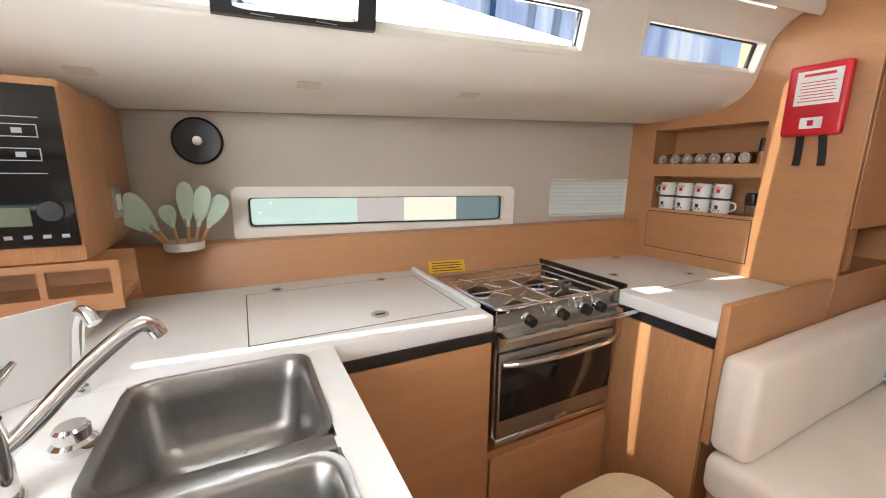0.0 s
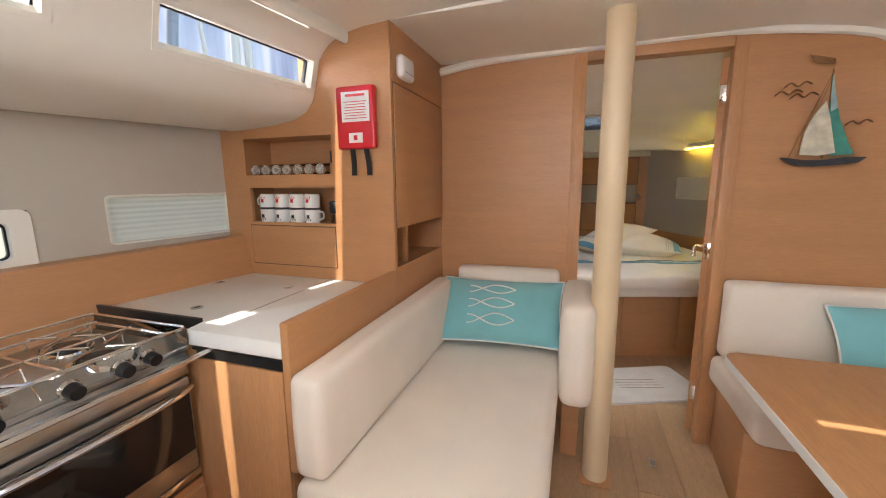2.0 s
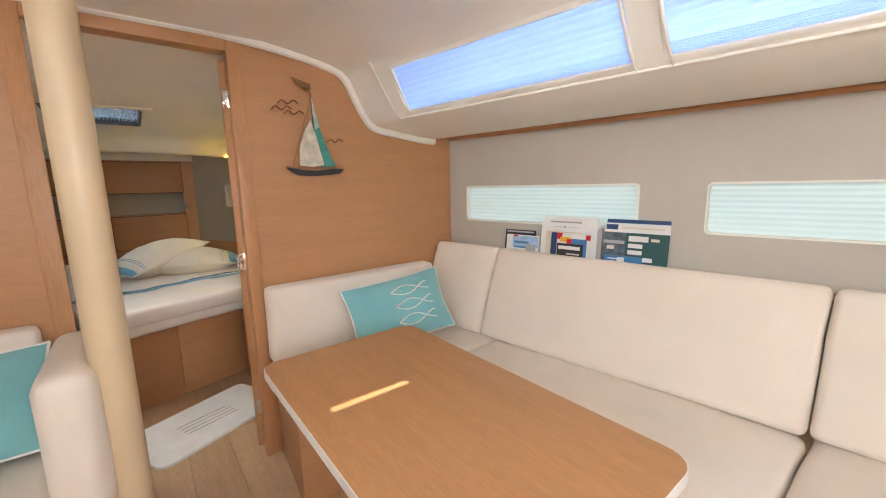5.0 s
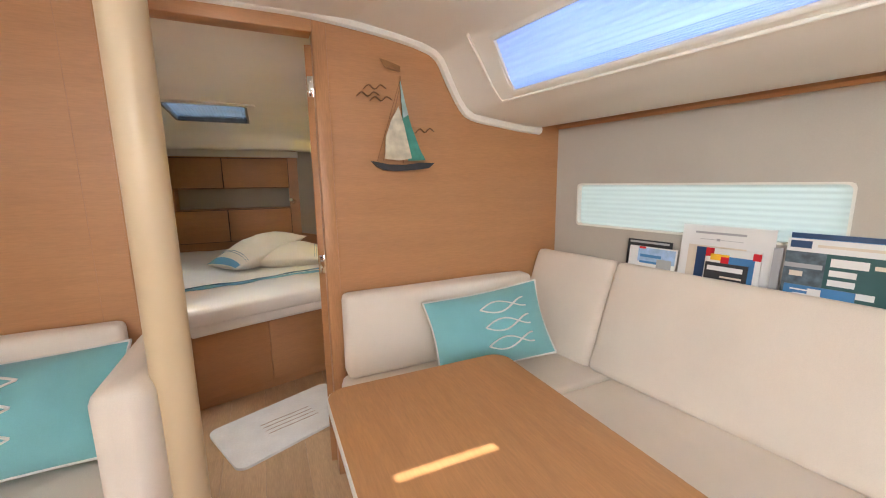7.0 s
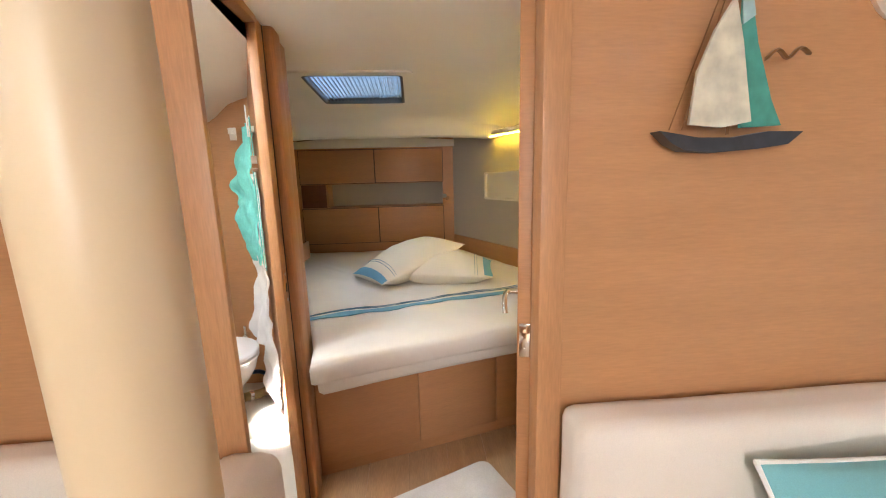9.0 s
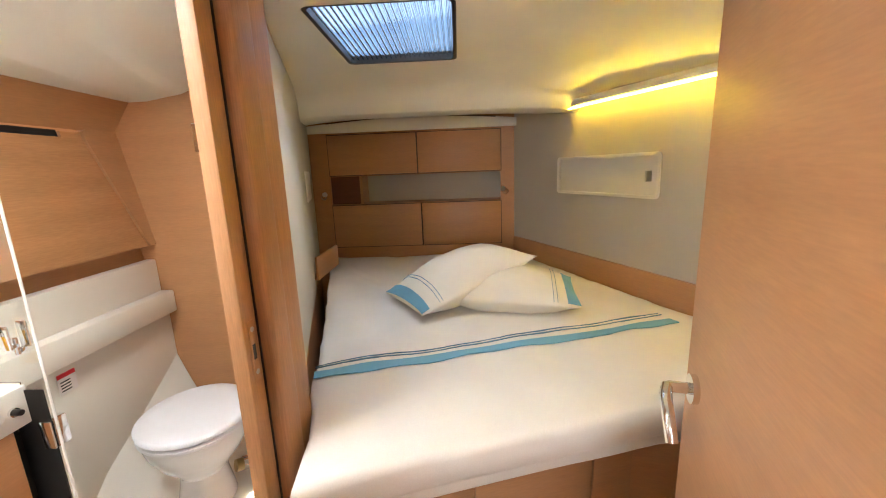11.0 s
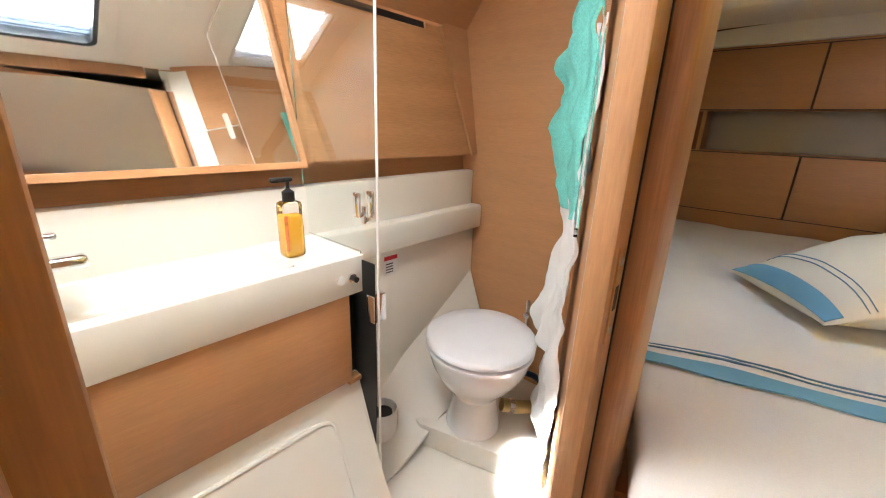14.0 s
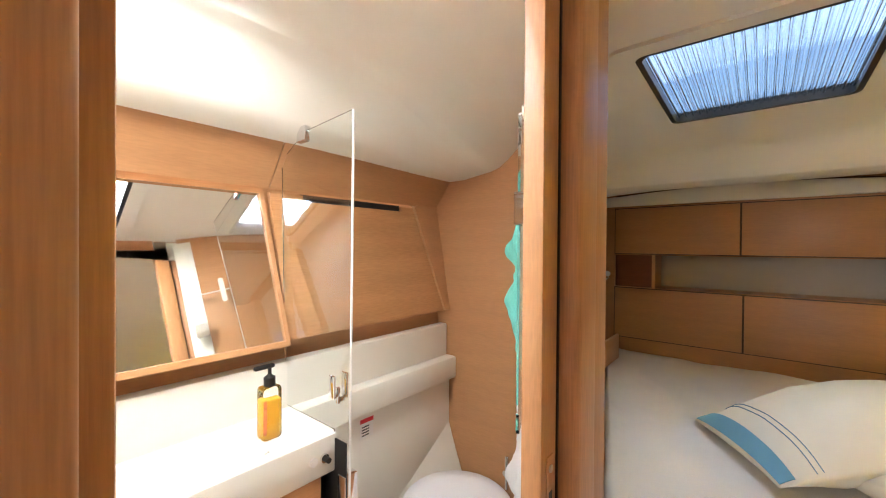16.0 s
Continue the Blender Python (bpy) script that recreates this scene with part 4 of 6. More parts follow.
part("handle", tube(bmesh.new(), smooth_path([(CX0 + 0.012, CY0 - 0.02, 0.735), (CX0 + 0.09, CY0 - 0.045, 0.737), (0.945, CY0 - 0.055, 0.738), (CX1 - 0.09, CY0 - 0.045, 0.737), (CX1 - 0.012, CY0 - 0.02, 0.735)], 5), 0.014, 10, flat=0.8), M_CHROME, door_o)
part("latch", B((0.93, CY0 - 0.022, 0.462), (0.985, CY0 - 0.012, 0.482), 0.003), M_CHROME, door_o)
part("bottom_rail", B((CX0, CY0 - 0.014, 0.43), (CX1, CY0 + 0.02, 0.452), 0.004), M_CHROME, ck)
part("control_panel", B((CX0, CY0 - 0.012, 0.772), (CX1, CY0 + 0.012, 0.845), 0.006), M_STEEL, ck)
part("fiddle_bar", tube(bmesh.new(), [(CX0 - 0.02, CY0 - 0.075, 0.845), (CX1 + 0.045, CY0 - 0.075, 0.845)], 0.012, 12, flat=0.55), M_CHROME, ck)
for x in (CX0 - 0.012, CX1 + 0.037):
    part("bar_arm", B((x - 0.004, CY0 - 0.08, 0.838), (x + 0.004, CY0 + 0.03, 0.852)), M_CHROME, ck)
part("front_shelf", B((CX0, CY0 - 0.06, 0.826), (CX1, CY0 - 0.012, 0.832), 0.002), M_STEEL, ck)
part("hob_plate", B((CX0 - 0.01, CY0 - 0.01, 0.845), (CX1 + 0.01, CY1 + 0.01, 0.862), 0.005), M_STEEL, ck)
for x0, x1, y0, y1 in ((CX0 - 0.012, CX0 - 0.008, CY0, CY1), (CX1 + 0.008, CX1 + 0.012, CY0, CY1), (CX0 - 0.01, CX1 + 0.01, CY1 + 0.006, CY1 + 0.010), (CX0 - 0.01, CX1 + 0.01, CY0 - 0.010, CY0 - 0.006)):
    g = part("splash_glass", B((x0, y0, 0.862), (x1, y1, 0.915), 0.001), M_CLEAR, ck, "clear splash guard")
    g.visible_shadow = False
part("top_rim", tube(bmesh.new(), [(*p, 0.916) for p in round_rect(CX0 - 0.01, CX1 + 0.01, CY0 - 0.008, CY1 + 0.008, 0.02, 4)], 0.004, 6, True), M_CHROME, ck)
for bx, by, br in ((0.80, 1.26, 0.045), (0.83, 1.06, 0.036), (1.08, 1.25, 0.042), (1.06, 1.07, 0.05)):
    part("burner", lathe(bmesh.new(), [(br, 0), (br, 0.012), (br * 0.8, 0.014), (br * 0.75, 0.02), (0.004, 0.022)], (bx, by, 0.862), 24), M_BLACK, ck)
    part("burner_ring", lathe(bmesh.new(), [(br * 1.5, 0), (br * 1.45, 0.006), (br * 1.1, 0.007), (br * 1.08, 0.001)], (bx, by, 0.862), 24), M_CHROME, ck)
    bm = bmesh.new()
    for k in range(4):
        a = k * math.pi / 2 + 0.5
        d = V(math.cos(a), math.sin(a), 0)
        tube(bm, [V(bx, by, 0.868) + d * 0.105, V(bx, by, 0.905) + d * 0.095, V(bx, by, 0.905) + d * 0.022], 0.0035, 6)
    part("pan_support", bm, M_CHROME, ck)
for y in (1.00, 1.165, 1.33):
    part("pan_rail", tube(bmesh.new(), [(CX0 + 0.01, y, 0.900), (CX1 - 0.01, y, 0.900)], 0.004, 6), M_CHROME, ck)
for x in (CX0 + 0.02, 0.945, CX1 - 0.02):
    part("pan_rail", tube(bmesh.new(), [(x, CY0 + 0.02, 0.900), (x, CY1 - 0.02, 0.900)], 0.004, 6), M_CHROME, ck)
for x in (0.785, 0.925, 1.035, 1.105):
    kb = part("knob", C((x, CY0 - 0.014, 0.872), (x, CY0 - 0.042, 0.868), 0.020, 0.017), M_BLACK, ck, "black control knob")
    part("knob_collar", C((x, CY0 - 0.006, 0.872), (x, CY0 - 0.020, 0.8705), 0.024, 0.022), M_CHROME, kb)

# ---------- chaise ----------
ch = thing("chaise_base", "oak chaise base on the cabin sole", "seat base", (1.9, 0.2, 0))
part("plinth", B((1.26, -0.05, 0.0), (2.55, 0.572, 0.36)), M_WOOD, ch)
solo("seat_cushion", RB((1.19, -0.125, 0.365), (2.47, 0.568, 0.505), 0.035, (0, 0, 0.012), 8, 0.004), M_CUSHION, "cream upholstered chaise seat cushion", "cushion", "saloon cushions")
solo("back_cushion", RB((1.205, 0.462, 0.510), (2.46, 0.572, 0.825), 0.03, (0, 0.008, 0), 8, 0.004), M_CUSHION, "cream back cushion along the oak upstand", "cushion", "saloon cushions")
solo("back_cushion", RB((2.462, -0.10, 0.510), (2.556, 0.455, 0.885), 0.03, (0.008, 0, 0), 8, 0.004), M_CUSHION, "cream back cushion against the bulkhead", "cushion", "saloon cushions")
solo("arm_bolster", RB((2.04, -0.262, 0.375), (2.55, -0.128, 0.835), 0.04, (0.005, 0.012, 0.005), 8, 0.004), M_CUSHION, "cream upholstered arm bolster beside the mast post", "cushion", "saloon cushions")
solo("bolster_bracket", B((2.25, -0.22, 0.0), (2.50, -0.14, 0.376), 0.004), M_WOOD, "oak support under the bolster", "support")

# turquoise pillows
def pillow(name, w, h, t, material, m, piping=None, seed=0, label="", group="", corner=0.09):
    ob = thing(name, label, "pillow", m.translation, group)
    inv = m
    def surf(u, v, s):
        k = (max(0, 1 - abs(u) ** 2.2) * max(0, 1 - abs(v) ** 2.2)) ** 0.7
        x = u * w / 2 * (1 - corner * (1 - v * v) * 0.8)
        y = v * h / 2 * (1 - corner * (1 - u * u) * 0.8)
        z = s * t / 2 * k
        q = V(x, y, z)
        nz = noise.noise(V(x * 9 + seed, y * 9, 0)) * 0.010 * k + noise.noise(V(x * 22 + seed, y * 5, 3)) * 0.004 * k
        return q + V(0, 0, nz)
    bm = bmesh.new()
    n = 22
    us = [math.sin(math.pi / 2 * (2 * i / n - 1)) for i in range(n + 1)]
    grid = {}
    for s in (1, -1):
        for i in range(n + 1):
            for j in range(n + 1):
                if s == -1 and (i in (0, n) or j in (0, n)):
                    grid[(i, j, s)] = grid[(i, j, 1)]
                else:
                    grid[(i, j, s)] = bm.verts.new(inv @ surf(us[i], us[j], s))
        for i in range(n):
            for j in range(n):
                bm.faces.new([grid[q] for q in ((i, j, s), (i + 1, j, s), (i + 1, j + 1, s), (i, j + 1, s))])
    part("cover", bm, material, ob, sharp=70)
    if piping:
        loop = [(u, -1) for u in us[:-1]] + [(1, v) for v in us[:-1]] + [(u, 1) for u in us[:0:-1]] + [(-1, v) for v in us[:0:-1]]
        part("piping", tube(bmesh.new(), [inv @ surf(u, v, 1) for u, v in loop], 0.005, 6, True), piping, ob, "white piping")
    return ob, lambda u, v, s=1: inv @ (surf(u, v, s) + V(0, 0, 0.002 * s))


def fishes(ob, at, u0, u1, flip):
    for k in range(3):
        c = 0.50 - 0.48 * k
        pts = []
        for sgn in (1, -1):
            row = []
            for q in steps(0, 1, 18):
                x = u0 + (u1 - u0) * q
                row.append(at(-x if flip else x, c + sgn * 0.155 * math.sin(math.pi * min(1.0, q / 0.72)) * (1 if q < 0.72 else 0) - (0 if q < 0.72 else sgn * 0.12 * math.sin((q - 0.72) / 0.28 * math.pi / 2))))
            pts.append(row)
        bm = bmesh.new()
        for row in pts:
            tube(bm, row, 0.0058, 6, flat=0.5)
        part("fish_motif", bm, M_PIPING, ob, "white embroidered fish outline")


ob, at = pillow("throw_pillow", 0.63, 0.35, 0.23, M_TURQ, pose(2.325, 0.18, 0.692, 0, 0, 0) @ pose(0, 0, 0, 90, 0, -86) @ pose(0, 0, 0, -36, 0, 0), M_PIPING, 1, "turquoise throw pillow with white fish outlines leaning on the chaise back", "turquoise pillows")
fishes(ob, at, -0.26, 0.52, True)
ob, at = pillow("throw_pillow", 0.56, 0.345, 0.21, M_TURQ, pose(2.292, -1.455, 0.70, 0, 0, 0) @ pose(0, 0, 0, 90, 0, -97) @ pose(0, 0, 0, -26, 0, 6), M_PIPING, 5, "turquoise throw pillow with white fish outlines on the settee", "turquoise pillows")
fishes(ob, at, -0.22, 0.60, False)

# mast post
post = thing("mast_post", "cream painted round mast compression post", "post", (2.140, -0.298, 0))
part("shaft", C((2.140, -0.298, 0.0), (2.140, -0.298, 2.0), 0.054, seg=32), M_POST, post)
part("foot_plate", B((2.070, -0.364, 0.0), (2.210, -0.232, 0.012), 0.004), M_WOODX, post)
part("top_collar", C((2.140, -0.298, 1.985), (2.140, -0.298, 2.0), 0.062, seg=32), M_BLACK, post)

# ---------- starboard settee and table ----------
sb2 = thing("settee_base", "oak settee base in an L round the table", "seat base", (1.8, -1.5, 0))
part("fore_box", prism(bmesh.new(), [(2.10, -0.83), (2.555, -0.87), (2.555, -2.0), (2.10, -2.0)], 0.0, 0.36, 0.006), M_WOOD, sb2)
part("side_box", B((-0.3, -2.1, 0.0), (2.10, -1.52, 0.36)), M_WOOD, sb2)
solo("seat_cushion", RB((2.0, -1.52, 0.365), (2.55, -0.825, 0.505), 0.04, (0, 0, 0.012), 8, 0.004), M_CUSHION, "cream seat cushion of the forward bench", "cushion", "saloon cushions")
solo("seat_cushion", RB((0.76, -2.06, 0.365), (2.0, -1.45, 0.505), 0.035, (0, 0, 0.012), 8, 0.004), M_CUSHION, "cream seat cushion of the long settee", "cushion", "saloon cushions")
solo("seat_cushion", RB((2.0, -2.0, 0.365), (2.55, -1.52, 0.505), 0.03, (0, 0, 0.01), 8, 0.004), M_CUSHION, "cream corner seat cushion", "cushion", "saloon cushions")
solo("seat_cushion", RB((-0.35, -2.2, 0.365), (0.755, -1.45, 0.505), 0.035, (0, 0, 0.012), 8, 0.004), M_CUSHION, "cream seat cushion of the long settee", "cushion", "saloon cushions")
solo("back_cushion", RB((2.44, -1.80, 0.510), (2.553, -0.845, 0.885), 0.03, (0.008, 0, 0), 8, 0.004), M_CUSHION, "cream back cushion against the bulkhead", "cushion", "saloon cushions")


def hull_cushion(x0, x1, label):
    """A back cushion leaning outboard along the starboard hull."""
    bm = RB((x0, -0.05, 0.0), (x1, 0.05, 0.50), 0.028, (0, 0.010, 0), 8, 0.004, seed=x0)
    bm.transform(pose(0, -2.195, 0.505) @ Matrix.Translation((0, 0, 0)) @ pose(0, 0, 0, 17, 0, 0))
    for v in bm.verts:
        v.co.y += 0.155 * v.co.x * 0.88 + 0.04
    solo("back_cushion", bm, M_CUSHION, label, "cushion", "saloon cushions")


hull_cushion(2.09, 2.545, "cream corner back cushion")
hull_cushion(0.765, 2.085, "cream long back cushion of the settee")
hull_cushion(-0.35, 0.76, "cream aft back cushion of the settee")
solo("settee_shelf", sheet(bmesh.new(), lambda u, v: (u, star_y(u) + 0.002 + v, 0.94), [-0.35, 2.55], [0, 0.12], (0, 0, -0.012)), M_WOOD, "oak ledge behind the settee cushions", "ledge", kind="structure")

tbl = thing("saloon_table", "oak saloon table with rounded corners", "table", (1.45, -1.0, 0))
TZ = 0.72
part("tabletop", plate(bmesh.new(), lambda u, v, d: V(u, v, d), round_rect(0.86, 2.025, -1.335, -0.70, 0.06, 8), TZ - 0.026, TZ), M_WOODX, tbl)
part("edge_band", ring(bmesh.new(), lambda u, v, d: V(u, v, d), round_rect(0.857, 2.028, -1.338, -0.697, 0.063, 8), round_rect(0.86, 2.025, -1.335, -0.70, 0.06, 8), TZ - 0.03, TZ - 0.002), M_PAPER, tbl, "pale edge band")
part("pedestal", B((1.25, -1.10, 0.0), (1.62, -0.94, TZ - 0.03), 0.02), M_WOODV, tbl)
part("foot", B((1.15, -1.16, 0.0), (1.72, -0.88, 0.03), 0.01), M_WOODV, tbl)

# guides standing behind the cushions
def booklet(x0, x1, z0, z1, d, cover, label, bars, lean=0.02):
    bk = thing("booklet", label, "booklet", on_star((x0 + x1) / 2, z0, -d))
    f = lambda u, v, e: on_star(u, v, -d - e + (v - z0) * 0.12)
    part("cover", plate(bmesh.new(), f, [(x0, z0), (x1, z0), (x1, z1), (x0, z1)], 0, 0.006), cover, bk)
    for n, (a, b, c, e, m) in enumerate(bars):
        X = lambda q: x1 - (x1 - x0) * q
        part("print_block", plate(bmesh.new(), f, [(X(a), z0 + (z1 - z0) * c), (X(b), z0 + (z1 - z0) * c), (X(b), z0 + (z1 - z0) * e), (X(a), z0 + (z1 - z0) * e)], 0.0062 + 0.0003 * n, 0.0066 + 0.0003 * n), m, bk)
    return bk


SZ = 0.942
booklet(1.93, 2.12, SZ, 1.086, 0.030, M_INK, "dark booklet behind the cushion", [(0.05, 0.95, 0.90, 0.96, M_GREYINK)])
booklet(1.90, 2.10, SZ, 1.060, 0.045, M_PAPER, "white and blue folded leaflet", [(0.2, 0.98, 0.45, 0.96, M_BLUEPALE), (0.25, 0.7, 0.62, 0.72, M_BLUEPRINT), (0.25, 0.75, 0.40, 0.48, M_BLUEPRINT), (0.22, 0.36, 0.92, 1.0, M_RED), (0.62, 0.92, 0.2, 0.6, M_GREYINK)])
booklet(1.597, 1.896, SZ, 1.170, 0.030, M_PAPER, "large white brochure with pale cover", [(0.16, 0.72, 0.86, 0.895, M_GREYINK), (0.22, 0.40, 0.765, 0.772, M_GREYINK), (0.46, 0.70, 0.765, 0.772, M_GREYINK), (0.41, 0.45, 0.75, 0.79, M_GREYINK), (0.10, 0.74, 0.0, 0.66, M_SAND)])
booklet(1.795, 1.830, SZ, 1.088, 0.045, M_NAVY, "narrow navy booklet standing on edge", [])
booklet(1.620, 1.793, SZ, 1.090, 0.055, M_PAPER, "small colourful travel guide booklet", [(0.0, 0.16, 0.78, 1.0, M_RED), (0.1, 0.45, 0.70, 0.86, M_YELLOW), (0.30, 0.48, 0.62, 0.80, M_RED), (0.45, 0.9, 0.50, 0.82, M_BLUEPRINT), (0.86, 1.0, 0.80, 0.97, M_RED), (0.75, 0.9, 0.0, 0.5, M_BLUEPRINT)])
booklet(1.652, 1.786, SZ, 1.038, 0.066, M_INK, "small black guide with pale lettering bars", [(0.06, 0.9, 0.70, 0.88, M_PAPER), (0.40, 0.9, 0.45, 0.52, M_SAND), (0.42, 0.9, 0.30, 0.37, M_SAND), (0.5, 0.85, 0.14, 0.21, M_SAND)])
booklet(1.572, 1.596, SZ, 1.112, 0.040, M_GREYINK, "thin grey folder edge", [])
booklet(1.292, 1.560, SZ, 1.168, 0.025, M_BLUEPRINT, "blue backed folder behind the cushion", [(0.0, 1.0, 0.93, 1.0, M_NAVY)])
booklet(1.286, 1.562, SZ, 1.152, 0.045, M_PAPER, "white sailing brochure with dark photo", [(0.0, 0.36, 0.0, 0.80, M_SLATEBLUE), (0.36, 1.0, 0.06, 0.80, M_GREEN), (0.03, 0.22, 0.86, 0.97, M_NAVY), (0.27, 0.92, 0.885, 0.925, M_SAND), (0.0, 0.34, 0.55, 0.62, M_GREYINK), (0.06, 0.18, 0.42, 0.50, M_SAND), (0.40, 0.70, 0.62, 0.74, M_PAPER), (0.74, 0.86, 0.64, 0.70, M_SAND), (0.40, 0.62, 0.48, 0.57, M_PAPER), (0.40, 0.62, 0.34, 0.43, M_PAPER), (0.40, 0.78, 0.20, 0.29, M_PAPER)])
booklet(1.385, 1.550, SZ, 1.004, 0.060, M_BLUEPRINT, "small blue leaflet with white sail", [(0.15, 0.42, 0.2, 0.6, M_PAPER), (0.36, 0.55, 0.1, 0.9, M_PAPER), (0.62, 0.86, 0.14, 0.32, M_PAPER), (0.1, 0.45, 0.74, 0.82, M_PAPER)])

# model sailboat wall ornament
ornament = thing("sailboat_ornament", "painted metal sailing boat ornament on the bulkhead", "ornament", (BULK - 0.03, -1.15, 1.41))
XO = BULK - 0.035
def flat(pts, d0, d1, bulge=0.0):
    return plate(bmesh.new(), lambda y, z, d: V(XO - d, y, z), pts, d0, d1)


part("hull", flat([(-1.005, 1.448), (-1.03, 1.425), (-1.06, 1.411), (-1.12, 1.407), (-1.20, 1.412), (-1.262, 1.420), (-1.290, 1.443), (-1.22, 1.444), (-1.15, 1.434), (-1.08, 1.435), (-1.03, 1.444)], -0.02, 0.012), M_SLATE, ornament)
part("mainsail", flat([(-1.140, 1.780), (-1.158, 1.70), (-1.185, 1.60), (-1.225, 1.50), (-1.250, 1.455), (-1.17, 1.452), (-1.148, 1.60)], -0.004, 0.004), M_SAILG, ornament, "green painted sail")
part("topsail", flat([(-1.140, 1.785), (-1.157, 1.705), (-1.172, 1.645), (-1.150, 1.63), (-1.142, 1.70)], 0.0045, 0.007), M_SAILB, ornament, "pale blue upper sail")
part("jib", flat([(-1.128, 1.675), (-1.150, 1.60), (-1.168, 1.52), (-1.182, 1.462), (-1.125, 1.452), (-1.060, 1.458), (-1.068, 1.55), (-1.095, 1.62)], 0.006, 0.012), M_SAILW, ornament, "weathered cream sail")
part("mast", tube(bmesh.new(), [(XO, -1.146, 1.44), (XO, -1.143, 1.80)], 0.003, 6), M_BRONZE, ornament)
part("pennant", flat([(-1.143, 1.84), (-1.09, 1.855), (-1.055, 1.862), (-1.075, 1.832), (-1.11, 1.822), (-1.143, 1.818)], -0.002, 0.002), M_BRONZE, ornament)
for y0, z0, y1, z1 in ((-1.143, 1.79, -1.03, 1.45), (-1.143, 1.77, -1.055, 1.45)):
    part("stay", tube(bmesh.new(), [(XO, y0, z0), (XO, y1, z1)], 0.0012, 5), M_BRONZE, ornament)
for y, z, s in ((-1.03, 1.74, 1), (-1.0, 1.71, 1), (-1.055, 1.695, 1), (-1.25, 1.575, 0.9)):
    bm = bmesh.new()
    tube(bm, smooth_path([(XO, y - 0.05 * s, z + 0.005), (XO, y - 0.025 * s, z + 0.018), (XO, y, z), (XO, y + 0.025 * s, z + 0.015), (XO, y + 0.05 * s, z - 0.005)], 4), [0.001] + [0.006] * 15 + [0.001], 6, flat=0.5)
    part("gull", bm, M_BRONZE, ornament)

ornament.location.z -= 0.008

# lifting ring in the cabin sole
fl = thing("floor_ring", "small chrome lifting ring in the cabin sole", "ring pull", (2.32, -0.57, 0))
part("plate", B((2.29, -0.583, 0.0), (2.35, -0.557, 0.002), 0.001), M_STEEL, fl)
part("ring", tube(bmesh.new(), [(2.32 + 0.018 * math.cos(a), -0.57 + 0.009 * math.sin(a), 0.003) for a in steps(0, math.tau, 16)[:-1]], 0.0015, 5, True), M_CHROME, fl)
# masking tape left on the port liner
for x, s in ((-0.38, 3.6), (0.20, 3.6), (0.74, 3.6)):
    f = lambda u, v, d: port_liner(x + u, s + v) + V(0, -d, -d)
    solo("tape_patch", plate(bmesh.new(), f, [(-0.035, -0.22), (0.035, -0.22), (0.035, 0.22), (-0.035, 0.22)], 0.001, 0.002), M_SAND, "small beige tape patch on the white liner", "tape", "tape patches")

# little stool
st = thing("stool", "small pale plywood stool with a hand slot", "stool", (0.80, 0.52, 0))
lp = round_rect(0.62, 1.0, 0.30, 0.68, 0.12, 8)
part("seat", ring(bmesh.new(), lambda u, v, d: V(u, v, d), lp, round_rect(0.77, 0.88, 0.555, 0.60, 0.0215, 8), 0.42, 0.45), M_STOOL, st)
for x in (0.68, 0.94):
    for y in (0.36, 0.62):
        part("leg", B((x - 0.018, y - 0.018, 0.0), (x + 0.018, y + 0.018, 0.42), 0.004), M_STOOL, st)

# ---------- forward cabin ----------
def cab_star(u, v, d=0.0):
    return V(u + 0.40 * d, -0.94 + 0.44 * (u - 5.5) - 0.915 * d, v)


def cab_port(u, v, d=0.0):
    return V(u - 0.30 * d, -0.065 + 0.32 * (u - 3.36) + 0.95 * d, v)


CW = (4.36, 5.015, 1.18, 1.375)
bm = sheet(bmesh.new(), cab_star, [2.62, 5.52], [0.0, 1.75], (0.02, -0.05, 0), [CW])
solo("wall_cabin_starboard", bm, M_HULLCLOTH, "grey fabric hull side of the forward cabin", "wall", kind="structure")
bm = sheet(bmesh.new(), cab_port, [3.385, 5.52], [0.0, 1.9], (-0.006, 0.03, 0))
part_wall = solo("wall_partition", bm, M_WOODV, "oak partition between cabin and washroom", "wall", kind="structure")
bm = sheet(bmesh.new(), lambda u, v: cab_port(u, v, -0.004), [3.60, 5.49], [0.66, 1.80], (0.002, -0.004, 0))
solo("wall_cabin_port", bm, M_HULLCLOTH, "grey fabric lining on the cabin's port side", "wall", kind="structure")
NI = (-0.838, 0.47, 1.10, 1.312)
bm = sheet(bmesh.new(), lambda u, v: (5.5, u, v), [-1.1, 0.75], [0, 1.80], (0.02, 0, 0), [NI])
fwd = solo("wall_forward", bm, M_WOOD, "oak forward bulkhead with locker fronts", "wall", kind="structure")
lks = thing("berth_lockers", "oak flush lockers above and below the open niche", "cabinet", (5.49, -0.17, 0.8))
for y0, y1, z0, z1 in ((-0.838, -0.217, 1.322, 1.618), (-0.207, 0.465, 1.322, 1.618), (-0.838, -0.232, 0.765, 1.09), (-0.222, 0.465, 0.765, 1.09)):
    lk = part("locker_door", B((5.488, y0, z0), (5.4965, y1, z1), 0.003), M_WOOD, lks)
    part("shadow_gap", B((5.4966, y0 - 0.006, z0 - 0.006), (5.4995, y1 + 0.006, z1 + 0.006)), M_SEAM, lk)
bm = B((5.72, -0.95, 1.05), (5.74, 0.6, 1.36))
solo("niche_back", bm, M_HULLCLOTH, "grey back of the open niche", "wall", kind="structure")
bm = B((5.52, -0.95, 1.08), (5.72, 0.6, 1.10))
solo("niche_floor", bm, M_WOOD, "oak niche floor", "shelf", kind="structure")
